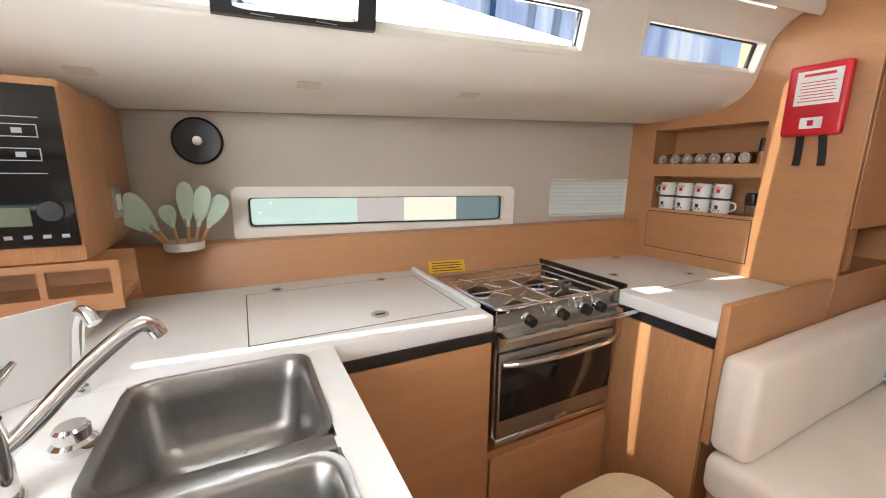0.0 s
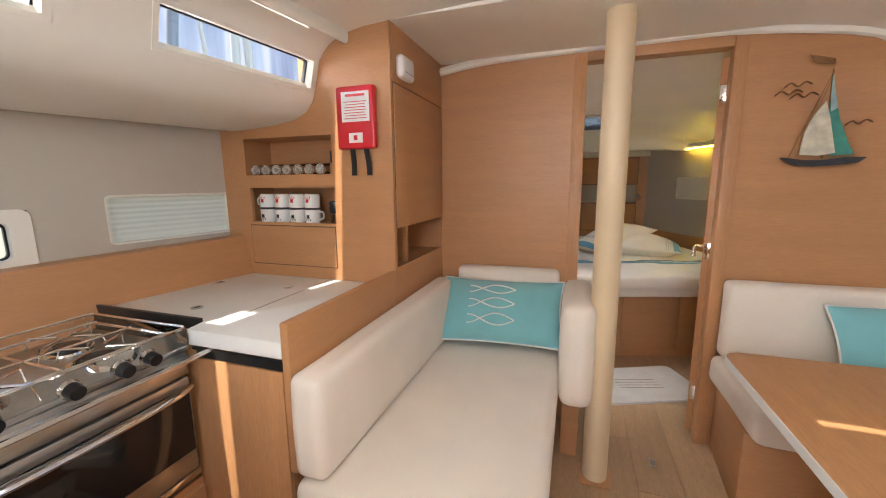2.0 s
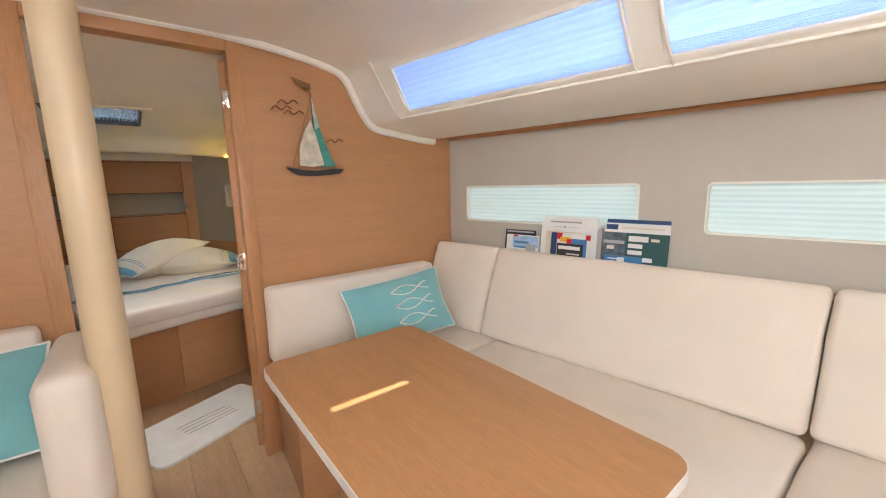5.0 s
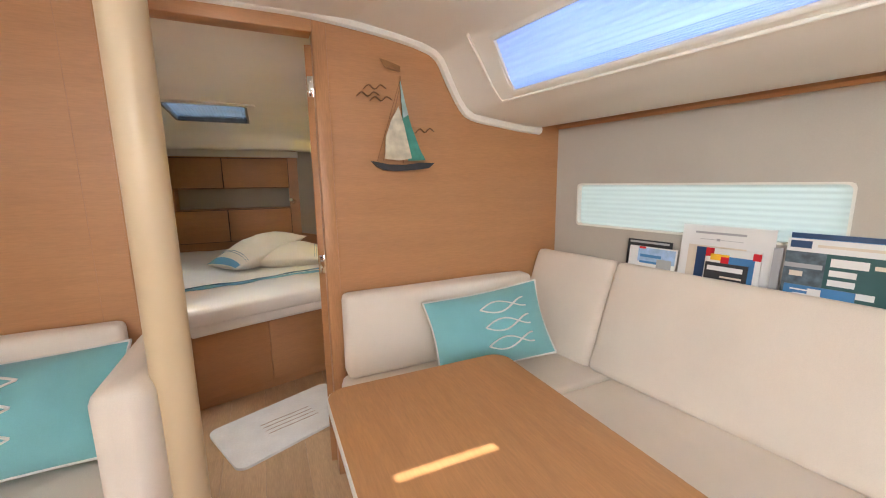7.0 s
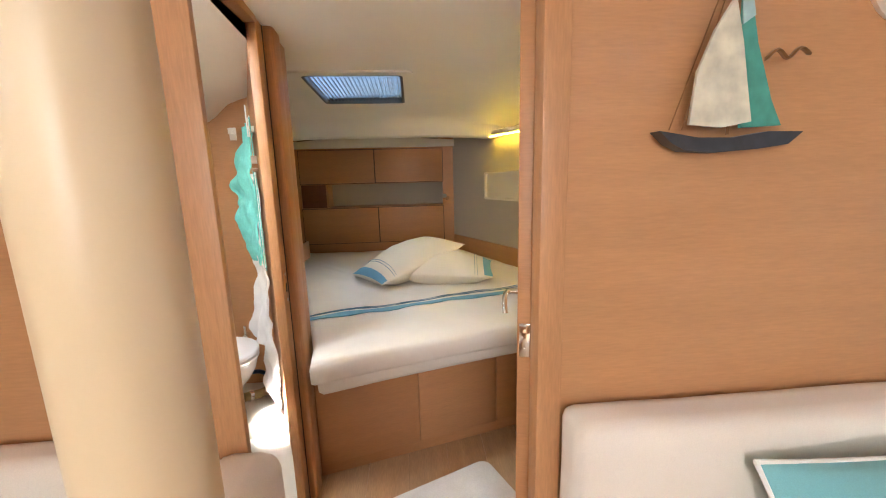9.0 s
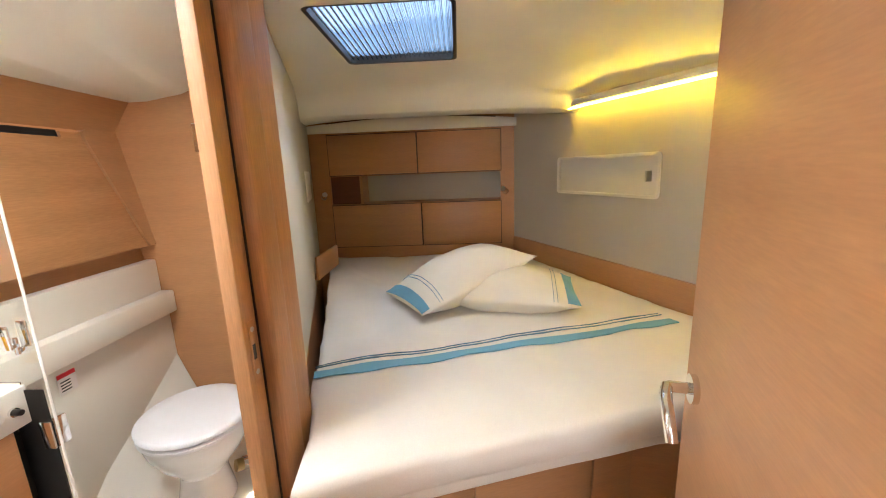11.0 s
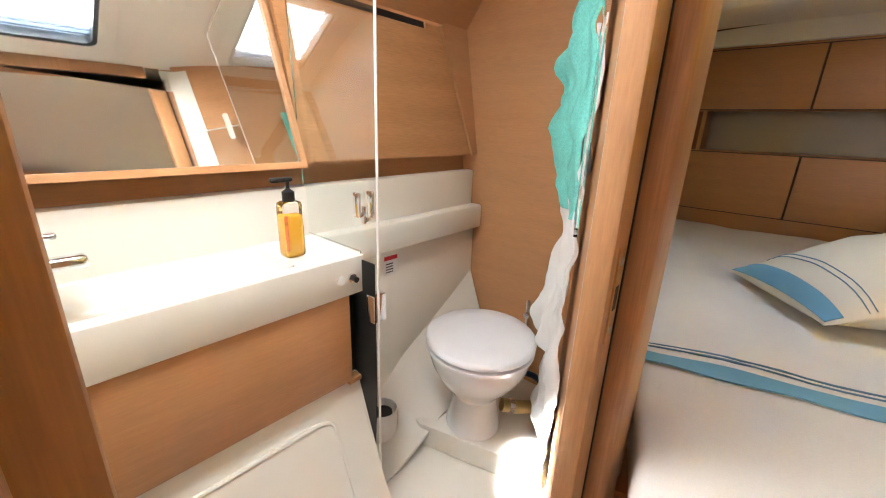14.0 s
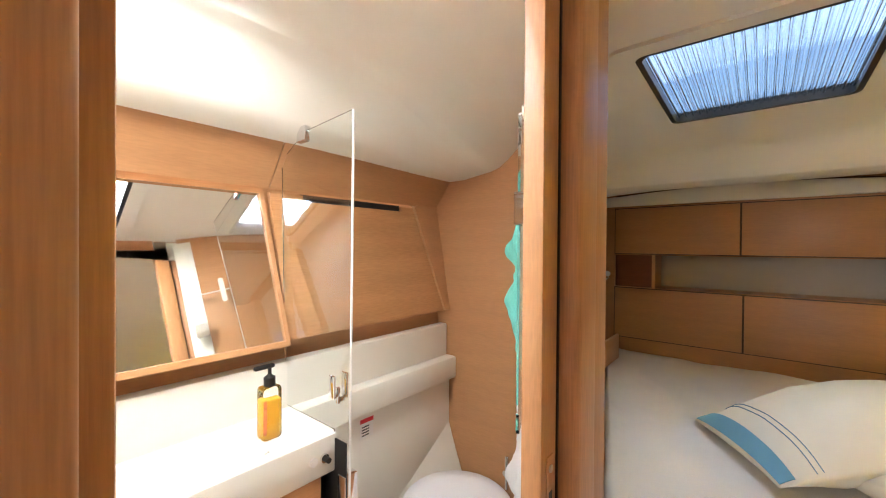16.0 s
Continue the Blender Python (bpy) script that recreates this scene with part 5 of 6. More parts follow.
solo("niche_top", B((5.52, -0.95, 1.32), (5.72, 0.6, 1.34)), M_WOOD, "oak niche top", "shelf", kind="structure")
for y in (-0.96, 0.60):
    solo("niche_end", B((5.52, y, 1.05), (5.74, y + 0.01, 1.36)), M_WOOD, "oak niche end", "panel", kind="structure")
solo("niche_divider", B((5.51, 0.225, 1.10), (5.71, 0.245, 1.32)), M_WOOD, "oak divider in the niche", "panel", kind="structure")
solo("niche_side", B((5.52, 0.245, 1.10), (5.71, 0.47, 1.32)), M_DARKOAK, "dark reddish oak niche end", "panel", kind="structure")
for y, s in ((0.525, 1), (-0.875, -1)):
    rl = thing("reading_lamp", "small chrome swivel reading lamp on the bulkhead", "lamp", (5.48, y, 1.15))
    part("base", C((5.499, y, 1.16), (5.485, y, 1.16), 0.022), M_CHROME, rl)
    part("head", C((5.48, y, 1.16), (5.42, y - 0.03 * s, 1.185), 0.014, 0.02), M_CHROME, rl)
# locker top moulding
bm = sheet(bmesh.new(), lambda u, v: (5.46, u, 1.635 + v * (0.05 + 0.045 * math.cos((u + 0.2) * 1.9))), steps(-0.95, 0.7, 12), [0, 1], (0.04, 0, 0))
solo("locker_cornice", bm, M_LINER, "white arched cornice over the lockers", "trim", kind="structure")
solo("cornice_seam", tube(bmesh.new(), [(5.455, y, 1.635 + 0.05 + 0.045 * math.cos((y + 0.2) * 1.9)) for y in steps(-0.80, 0.45, 14)], 0.004, 5), M_SEAM, "dark joint line over the cornice", "trim", kind="structure")

# cabin headlining with its hatch opening
HA = (3.78, 4.36, -0.525, -0.045)


def cab_ceiling(u, v, d=0.0):
    prof = [(2.60, 1.955), (3.0, 1.92), (3.7, 1.855), (4.40, 1.825), (4.62, 1.81), (4.74, 1.78), (4.80, 1.73), (4.83, 1.675), (4.90, 1.66), (5.2, 1.69), (5.52, 1.73)]
    z = 1.8
    for a, b in zip(prof, prof[1:]):
        if a[0] <= u <= b[0] + 1e-9:
            z = a[1] + (b[1] - a[1]) * (u - a[0]) / (b[0] - a[0])
    half = 0.95 - 0.10 * (u - 4)
    k = max(0.0, abs(v + 0.30) - 0.38) / half
    return V(u, v, z - 0.17 * k * k * (1.0 if u < 4.75 else 0.35) + d)


bm = sheet(bmesh.new(), cab_ceiling, [2.60, 2.8, 3.0, 3.3, 3.5, 3.7, 4.40, 4.62, 4.68, 4.74, 4.77, 4.80, 4.83, 4.86, 4.90, 5.05, 5.2, 5.52], steps(-2.0, 0.72, 22), (0, 0, 0.03), [HA])
for v in list(bm.verts):
    if v.co.y > cab_port(v.co.x, 0).y + 0.03 and v.co.x > 3.3:
        v.co.y = cab_port(v.co.x, 0).y + 0.03
    if v.co.x <= 3.31 and v.co.y > -0.02:
        v.co.y = -0.02
solo("ceiling_cabin", bm, M_LINER, "white forward cabin headlining", "ceiling", kind="structure", sharp=60)


def hatch(name, h, z, slope, label, zf=0.0):
    hh = thing(name, label, "hatch", ((h[0] + h[1]) / 2, (h[2] + h[3]) / 2, z), kind="structure")
    f = lambda u, v, d: V(u, v, z - slope * (u - h[0]) + d)
    part("trim_ring", ring(bmesh.new(), f, round_rect(h[0] - 0.05, h[1] + 0.05, h[2] - 0.05, h[3] + 0.05, 0.03), round_rect(h[0], h[1], h[2], h[3], 0.03), -0.006, 0.01), M_LINER, hh)
    part("frame", ring(bmesh.new(), f, round_rect(h[0] - 0.001, h[1] + 0.001, h[2] - 0.001, h[3] + 0.001, 0.03), round_rect(h[0] + 0.014, h[1] - 0.014, h[2] + 0.014, h[3] - 0.014, 0.025), -0.004, 0.03), M_BLACK, hh, "black hatch frame")
    g = part("pane", sheet(bmesh.new(), lambda u, v: f(u, v, 0.014 + 0.005 * math.sin(v * 300)), [h[0] + 0.01, h[1] - 0.01], steps(h[2] + 0.01, h[3] - 0.01, 200), (0, 0, 0.004)), M_HATCHG, hh, "ribbed pleated hatch screen", sharp=80)
    g.visible_shadow = False
    return hh


hatch("cabin_hatch", HA, 1.848, 0.045, "deck hatch with ribbed screen and black frame")

# added sheet above the hatch, stops a sun patch on the berth
solo("hatch_cover", B((3.70, -0.62, 2.02), (4.45, 0.05, 2.04), 0.01), M_DIFFUSER, "added cloth that keeps direct sun out of the cabin hatch", "hatch cover", kind="structure")
# berth
berth = thing("berth", "oak forward berth with flush front panels", "bed", (4.3, -0.4, 0))
part("body", prism(bmesh.new(), [(3.44, -0.075), (3.72, -1.10), (3.60, -1.75), (5.48, -0.98), (5.48, 0.55)], 0.0, 0.50), M_WOOD, berth)
fr = V(3.72 - 3.44, -1.10 + 0.075, 0).normalized()
L = (V(3.72, -1.10, 0) - V(3.44, -0.075, 0)).length
for a, b in ((0.005, 0.475), (0.482, 0.90), (0.907, L - 0.005)):
    p = V(3.44, -0.075, 0)
    mm = Matrix.Translation(p) @ Matrix.Rotation(math.atan2(fr.y, fr.x), 4, "Z")
    part("front_panel", B((a, -0.012, 0.06), (b, -0.001, 0.49), 0.002, m=mm), M_WOOD, berth)
mt = thing("mattress", "mattress with a white sheet tucked over it", "mattress", (4.3, -0.4, 0.5))
MP = [(3.22, -0.155), (3.30, -0.40), (3.40, -0.75), (3.50, -1.10), (3.56, -1.45), (3.75, -1.60), (4.03, -1.545), (4.8, -1.21), (5.43, -0.93), (5.44, 0.50), (4.6, 0.26), (3.56, -0.055), (3.36, -0.115)]


def soft_slab(name, pts, z0, z1, r, material, parent, wob=0.01, label=""):
    """A slab with a rounded top edge and a gently creased top."""
    bm = bmesh.new()
    n = len(pts)
    cx, cy = sum(p[0] for p in pts) / n, sum(p[1] for p in pts) / n
    dense = []
    for k in range(n):
        a, b = Vector(pts[k]), Vector(pts[(k + 1) % n])
        m_ = max(1, int((b - a).length / 0.06))
        dense += [a + (b - a) * i / m_ for i in range(m_)]
    c = Vector((cx, cy))
    rings = []
    for inset, z in ((r * 0.6, z0), (0, z0 + r * 0.6), (0, z1 - r), (r * 0.3, z1 - r * 0.3), (r, z1)):
        rings.append([(p + (c - p).normalized() * inset, z) for p in dense])
    for t in (0.12, 0.25, 0.4, 0.55, 0.7, 0.85):
        rings.append([(p + (c - p) * t, z1) for p in dense])
    vs = []
    for q, row in enumerate(rings):
        vs.append([])
        for p, z in row:
            w = noise.noise(V(p.x * 3.2, p.y * 3.2, z * 3)) + 0.45 * noise.noise(V(p.x * 9, p.y * 5, 1.3 + z * 9)) + 0.3 * noise.noise(V(p.x * 22 + p.y * 9, p.y * 4, 5.1))
            side = (p - c).normalized() * (w * wob * 1.2 if 0 < q < 4 else 0)
            vs[-1].append(bm.verts.new((p.x + side.x, p.y + side.y, z + (w * wob if q > 2 else 0))))
    m_ = len(dense)
    for a, b in zip(vs, vs[1:]):
        for k in range(m_):
            bm.faces.new((a[k], a[(k + 1) % m_], b[(k + 1) % m_], b[k]))
    bm.faces.new(vs[-1]), bm.faces.new(vs[0][::-1])
    return part(name, bm, material, parent, label, sharp=75)


soft_slab("core", MP, 0.532, 0.655, 0.04, M_SHEET, mt, 0.008)
dv = thing("bed_sheet", "white top sheet with blue hem, folded over the berth", "bedding", (4.3, -0.4, 0.66))
DP = [(3.18, -0.145), (3.265, -0.40), (3.365, -0.75), (3.465, -1.10), (3.535, -1.46), (3.75, -1.60), (4.03, -1.54), (4.8, -1.205), (5.42, -0.93), (5.43, 0.49), (4.6, 0.255), (3.56, -0.05), (3.35, -0.11)]
soft_slab("sheet", DP, 0.60, 0.695, 0.025, M_SHEET, dv, 0.014)


def on_bed(a, b, w0, w1, dz, n=30):
    a, b = V(*a, 0), V(*b, 0)
    d = (b - a).normalized()
    s = V(-d.y, d.x, 0)
    def f(u, v):
        p = a + (b - a) * u + s * v
        w = noise.noise(V(p.x * 3.2, p.y * 3.2, 0.695 * 3)) + 0.45 * noise.noise(V(p.x * 9, p.y * 5, 1.3 + 0.695 * 9)) + 0.3 * noise.noise(V(p.x * 22 + p.y * 9, p.y * 4, 5.1))
        return p + V(0, 0, 0.695 + 0.014 * w + dz + 0.003 * math.sin(u * 40) * (v < (w0 + w1) / 2))
    return sheet(bmesh.new(), f, steps(0, 1, n), [w0, w1], (0, 0, -0.004))


part("blue_hem", on_bed((3.60, -0.04), (4.02, -1.40), 0.0, 0.05, 0.007), M_BLUEBAND, dv, "blue hem band")
for w in (0.092, 0.112):
    part("stitch_line", on_bed((3.60, -0.04), (4.02, -1.40), w, w + 0.003, 0.004), M_BLUETHREAD, dv)

for nm, mtx, seed, hem in (("bed_pillow", pose(4.395, -0.505, 0.815, -3, -15, -59), 3, -1), ("bed_pillow", pose(4.345, -0.74, 0.762, 0, 2, -100), 8, 1)):
    ob, at = pillow(nm, 0.66, 0.46, 0.24, M_PILLOWCASE, mtx, None, seed, "cream pillow in a case with blue hem lying on the berth", "berth pillows", 0.05)
    def strip(u0, u1, e):
        return sheet(bmesh.new(), lambda u, v: at(u, v) + mtx.to_3x3() @ V(0, 0, e), steps(u0, u1, 3), steps(-0.97, 0.97, 16), mtx.to_3x3() @ V(0, 0, -0.002))
    part("blue_hem", strip(0.82, 0.985, 0.004) if hem > 0 else strip(-0.985, -0.86, 0.004), M_BLUEBAND, ob, "blue hem")
    for q in (0.64, 0.69):
        part("stitch_line", strip(hem * q, hem * (q + 0.006), 0.002) if hem > 0 else strip(-q - 0.006, -q, 0.002), M_BLUETHREAD, ob)

# starboard side shelf, window, led strip
bm = sheet(bmesh.new(), lambda u, v: cab_star(u, v, -0.02), [3.3, 5.48], [0.50, 0.815], (0.006, -0.016, 0))
solo("berth_side_board", bm, M_WOOD, "oak board along the berth side", "panel", kind="structure")
cw = thing("window_9", "small hull window with a closed cream blind", "window", cab_star(4.7, 1.18), kind="structure")
part("frame", ring(bmesh.new(), cab_star, round_rect(CW[0] - 0.012, CW[1] + 0.012, CW[2] - 0.012, CW[3] + 0.012, 0.02), round_rect(CW[0] + 0.003, CW[1] - 0.003, CW[2] + 0.003, CW[3] - 0.003, 0.018), -0.006, 0.05), M_LINER, cw)
part("blind", plate(bmesh.new(), cab_star, round_rect(CW[0], CW[1], CW[2], CW[3], 0.018), 0.012, 0.016), M_GEL, cw, "cream blind")
part("latch", B(cab_star(4.40, 1.25, 0.01), cab_star(4.425, 1.30, -0.004)), M_STEEL, cw)
led = thing("led_strip", "warm glowing led strip along the hull side", "light", cab_star(4.4, 1.68, -0.02))
part("strip", tube(bmesh.new(), [cab_star(u, 1.652, -0.060) for u in (3.3, 4.94)], 0.003, 6), M_LED, led)
part("carrier", tube(bmesh.new(), [cab_star(u, 1.678, -0.052) for u in (3.3, 4.95)], 0.022, 8), M_LINER, led)
# port bedside pocket
bp = thing("bedside_pocket", "small oak pocket shelf beside the berth", "shelf", (4.9, 0.40, 0.72))
part("front", B((4.70, 0.33, 0.72), (5.10, 0.345, 0.86), 0.004), M_WOOD, bp)
part("base", B((4.70, 0.345, 0.72), (5.10, 0.44, 0.735)), M_WOOD, bp)
pt = thing("port_blind", "small window with cream blind on the port side", "window", cab_port(4.95, 1.2), kind="structure")
part("frame", plate(bmesh.new(), cab_port, round_rect(4.75, 5.15, 1.18, 1.36, 0.02), -0.014, -0.008), M_LINER, pt)

# cabin door, standing open
DM = Matrix.Translation((2.622, -0.772, 0)) @ Matrix.Rotation(math.atan2(-0.942 + 0.772, 3.195 - 2.622), 4, "Z")
dr = thing("door_1", "oak cabin door standing open into the berth", "door", DM.translation, kind="structure")
leaf = part("leaf", B((0.0, -0.034, 0.03), (0.594, 0.0, 1.90), 0.003, m=DM), M_WOOD, dr)
for z in (0.25, 1.0, 1.74):
    bm = C((-0.008, -0.038, z - 0.04), (-0.008, -0.038, z + 0.04), 0.007)
    box(bm, (-0.006, -0.034, z - 0.04), (-0.0015, -0.004, z + 0.04), 0.001), box(bm, (-0.034, -0.041, z - 0.04), (-0.008, -0.038, z + 0.04), 0.001)
    for q in (-0.022, 0.022):
        cyl(bm, (-0.008, -0.016, z + q), (-0.005, -0.016, z + q), 0.004, seg=10)
    bm.transform(DM)
    part("hinge", bm, M_CHROME, dr, "chrome hinge")
bm = C((0.532, 0.0, 0.95), (0.532, 0.010, 0.95), 0.026)
cyl(bm, (0.532, 0.010, 0.95), (0.532, 0.045, 0.95), 0.010)
tube(bm, smooth_path([(0.532, 0.045, 0.95), (0.50, 0.052, 0.945), (0.465, 0.053, 0.925), (0.45, 0.050, 0.895)], 4), 0.010, 10)
bm.transform(DM)
part("lever_handle", bm, M_CHROME, leaf, "chrome lever handle")
bm = C((0.532, -0.028, 0.95), (0.532, -0.038, 0.95), 0.026)
tube(bm, smooth_path([(0.532, -0.03, 0.95), (0.532, -0.07, 0.95), (0.50, -0.078, 0.948), (0.43, -0.078, 0.925)], 4), 0.010, 10)
bm.transform(DM)
part("lever_handle", bm, M_CHROME, leaf, "chrome lever handle")

# bath mat
bmm = thing("floor_mat", "white rounded mat with thin printed lines on the cabin sole", "mat", (3.1, -0.6, 0))
mm = Matrix.Translation((3.107, -0.607, 0)) @ Matrix.Rotation(radians(23.3), 4, "Z")
part("pad", plate(bmesh.new(), lambda u, v, d: mm @ V(u, v, d), round_rect(-0.22, 0.22, -0.36, 0.36, 0.05, 6), 0.0, 0.014), M_MAT, bmm)
for k in range(4):
    part("print_line", tube(bmesh.new(), [mm @ V(-0.06 + 0.035 * k + 0.012 * math.sin(q * 9), q, 0.0145) for q in steps(-0.14, 0.14, 14)], 0.0022, 5, flat=0.4), M_BRONZE, bmm)

# ---------- washroom ----------
def wash_side(u, v, d=0.0):
    return V(u - 0.387 * d, 0.42 * (u - 3.33) + 0.922 * d, v)


HF = 0.06
solo("wash_floor", B((2.60, -0.03, -0.01), (4.12, 0.95, HF)), M_GEL, "white moulded washroom floor", "floor", kind="structure")
# jambs of the washroom doorway
j1 = thing("door_frame_wash", "glossy oak frame of the washroom doorway", "door frame", (3.0, -0.05, 0), kind="structure")
part("near_jamb", B((2.655, -0.089, 0.0), (2.736, -0.031, 1.95), 0.008, seg=3), M_JAMB, j1)
part("near_stop", B((2.69, -0.03, 0.0), (2.7585, -0.005, 1.93), 0.004), M_JAMB, j1)
far = part("far_jamb", B((3.245, -0.055, 0.0), (3.30, -0.02, 1.95), 0.004), M_WOODV, j1)
part("seal", B((3.300, -0.056, 0.0), (3.305, -0.03, 1.95)), M_BLACK, j1, "black rubber seal")
part("far_post", B((3.305, -0.088, 0.0), (3.392, -0.02, 1.95), 0.014, seg=4), M_JAMB, j1)
part("far_cover_strip", B((3.394, -0.072, 0.0), (3.50, -0.022, 1.95), 0.012, seg=3), M_JAMB, j1)
part("head_rail", B((2.745, -0.06, 1.88), (3.245, -0.015, 1.95), 0.004), M_JAMB, j1)
part("strike_plate", B((3.262, -0.0575, 0.90), (3.284, -0.0545, 1.04), 0.001), M_WOODX, far, "satin strike plate")
part("strike_slot", B((3.267, -0.0582, 0.95), (3.278, -0.0574, 0.985)), M_INK, far)
for z in (0.92, 1.02):
    part("screw", C((3.273, -0.0574, z), (3.273, -0.059, z), 0.006), M_STEEL, far)

WB = 0.85
def wash_hull(u, v, d=0.0):
    """Hull side lining, leaning outboard."""
    return V(u, 0.81 + 0.18 * (v - 1.08) + d, v)


bm = sheet(bmesh.new(), lambda u, v: wash_hull(u, v, 0.055), [2.60, 4.12], [1.0, 1.8], (0, 0.02, 0))
solo("wall_wash_hull", bm, M_WOOD, "oak washroom hull lining", "wall", kind="structure")
bm = B((4.085, 0.27, 0.0), (4.11, 1.0, 1.95))
solo("wall_wash_forward", bm, M_WOOD, "oak forward wall of the washroom", "wall", kind="structure")
solo("wall_wash_side", sheet(bmesh.new(), wash_side, [3.335, 4.10], [0, 1.95], (0.001, -0.003, 0)), M_WOOD, "oak washroom side of the partition", "wall", kind="structure")
solo("wall_wash_aft", B((2.602, -0.02, 0.0), (2.62, 0.95, 1.95)), M_GEL, "white aft wall of the washroom", "wall", kind="structure")
# mirror and cabinets
mir = thing("mirror", "washroom mirror in a thin oak frame", "mirror", (3.0, 0.80, 1.08))
g = lambda u, v, d: wash_hull(u, v, -d)
gt = lambda u, v, d: wash_hull(u, v, -d - 0.11 * (1.30 - v))
part("frame", ring(bmesh.new(), gt, [(2.63, 1.065), (3.305, 1.065), (3.285, 1.535), (2.63, 1.535)], [(2.645, 1.08), (3.292, 1.08), (3.272, 1.52), (2.645, 1.52)], -0.03, 0.018), M_WOOD, mir)
part("silver_plate", plate(bmesh.new(), gt, [(2.645, 1.08), (3.292, 1.08), (3.272, 1.52), (2.645, 1.52)], 0.0, 0.010), M_MIRROR, mir)
wc = thing("wash_locker", "oak washroom locker with a finger slot", "cabinet", (3.6, 0.80, 1.08))
part("door", plate(bmesh.new(), g, [(3.315, 1.075), (4.05, 1.075), (3.93, 1.525), (3.86, 1.525), (3.86, 1.505), (3.41, 1.505), (3.41, 1.525), (3.293, 1.525)], 0.0, 0.016), mat("oak_gloss", WOOD, 0.14, var=0.07, scale=2.2, stretch=(1, 1, 10), fine=0.08, fscale=26, coat=0.6), wc)
# black backing paints the shade inside the slot
part("finger_slot", plate(bmesh.new(), g, [(3.41, 1.503), (3.86, 1.503), (3.86, 1.53), (3.41, 1.53)], -0.002, 0.004), M_BLACK, wc)
part("end_panel", plate(bmesh.new(), g, [(4.052, 1.075), (4.085, 1.075), (4.085, 1.60), (3.935, 1.53)], 0.0, 0.024), M_WOOD, wc)
bm = sheet(bmesh.new(), lambda u, v: (u, 0.875 - 0.10 * v, 1.535 + 0.135 * v), [2.62, 3.29], [0, 1], (0, 0.012, 0.006))
solo("upper_panel", bm, M_WOOD, "oak panel sloping in above the mirror", "panel", kind="structure")
bm = sheet(bmesh.new(), lambda u, v: (u, 0.875 - 0.10 * v, 1.535 + 0.135 * v), [3.294, 4.085], [0, 1], (0, 0.012, 0.006))
solo("upper_panel", bm, M_WOOD, "oak panel sloping in above the locker", "panel", kind="structure")
# headlining with hatch
HH = (2.74, 3.09, 0.10, 0.52)


CEIL_AFT = [(-0.03, 1.93), (0.10, 1.925), (0.45, 1.895), (0.55, 1.875), (0.575, 1.855), (0.60, 1.848), (0.635, 1.812), (0.66, 1.775), (0.70, 1.71), (0.74, 1.672), (0.80, 1.658), (0.90, 1.655)]
CEIL_FWD = [(-0.03, 1.835), (0.10, 1.83), (0.30, 1.815), (0.36, 1.797), (0.42, 1.775), (0.455, 1.745), (0.49, 1.712), (0.53, 1.685), (0.57, 1.672), (0.71, 1.652), (0.90, 1.65)]


def along(profile, v):
    for a, b in zip(profile, profile[1:]):
        if v <= b[0] + 1e-9:
            return a[1] + (b[1] - a[1]) * (v - a[0]) / (b[0] - a[0])
    return profile[-1][1]


def wash_ceiling(u, v, d=0.0):
    q = min(1.0, max(0.0, (u - 3.30) / 0.78))
    q = q * q * (3 - 2 * q)
    return V(u, v, along(CEIL_AFT, v) * (1 - q) + along(CEIL_FWD, v) * q + d)


bm = sheet(bmesh.new(), wash_ceiling, steps(2.60, 4.11, 16), sorted({v for v, z in CEIL_AFT + CEIL_FWD}), (0, 0, 0.03), [HH])
solo("ceiling_wash", bm, M_LINER, "white moulded washroom headlining", "ceiling", kind="structure", sharp=60)
solo("wash_lining", sheet(bmesh.new(), lambda u, v: wash_side(u, v, 0.002), [3.318, 3.385], [HF, 1.9], (-0.001, 0.003, 0)), M_GEL, "white lining strip beside the washroom doorway", "panel", kind="structure")
# added sheet, keeps direct sun off the toilet lid and softens it
solo("hatch_cover", B((2.66, 0.03, 2.00), (3.17, 0.59, 2.02), 0.008), M_DIFFUSER, "added cloth that diffuses the sun above the washroom hatch", "hatch cover", kind="structure")
hatch("wash_hatch", HH, 1.905, -0.0, "small washroom deck hatch with ribbed screen")
# basin
bs = thing("washbasin", "white moulded washbasin counter with a long trough", "basin", (3.0, 0.7, 0.77))
CZ = 0.872
part("counter", sheet(bmesh.new(), lambda u, v: (u, v, CZ), [2.63, 3.318], [0.55, 0.80], (0, 0, -0.012), [(2.68, 3.155, 0.585, 0.775)]), M_GEL, bs)
part("fascia", B((2.63, 0.548, 0.775), (3.318, 0.562, CZ + 0.0008), 0.004), M_GEL, bs)
bm = bmesh.new()
loops = []
for e, z in ((0.0, CZ + 0.0006), (0.004, CZ - 0.006), (0.012, CZ - 0.055), (0.03, CZ - 0.066), (0.06, CZ - 0.067)):
    loops.append([bm.verts.new((*p, z)) for p in round_rect(2.68 + e, 3.155 - e, 0.585 + e, 0.775 - e, 0.02)])
for a, b in zip(loops, loops[1:]):
    for k in range(len(a)):
        bm.faces.new((a[k], a[(k + 1) % len(a)], b[(k + 1) % len(a)], b[k]))
bm.faces.new(loops[-1])
part("trough", bm, M_GEL, bs, sharp=70)
part("upstand", B((2.63, 0.795, CZ - 0.1), (4.08, 0.84, 1.012), 0.008), M_GEL, bs)
part("button", C((3.245, 0.549, 0.822), (3.245, 0.544, 0.822), 0.011), M_WHITEP, bs)
part("plug_knob", C((3.275, 0.549, 0.822), (3.275, 0.525, 0.822), 0.007), M_BLACK, bs, "small black knob")
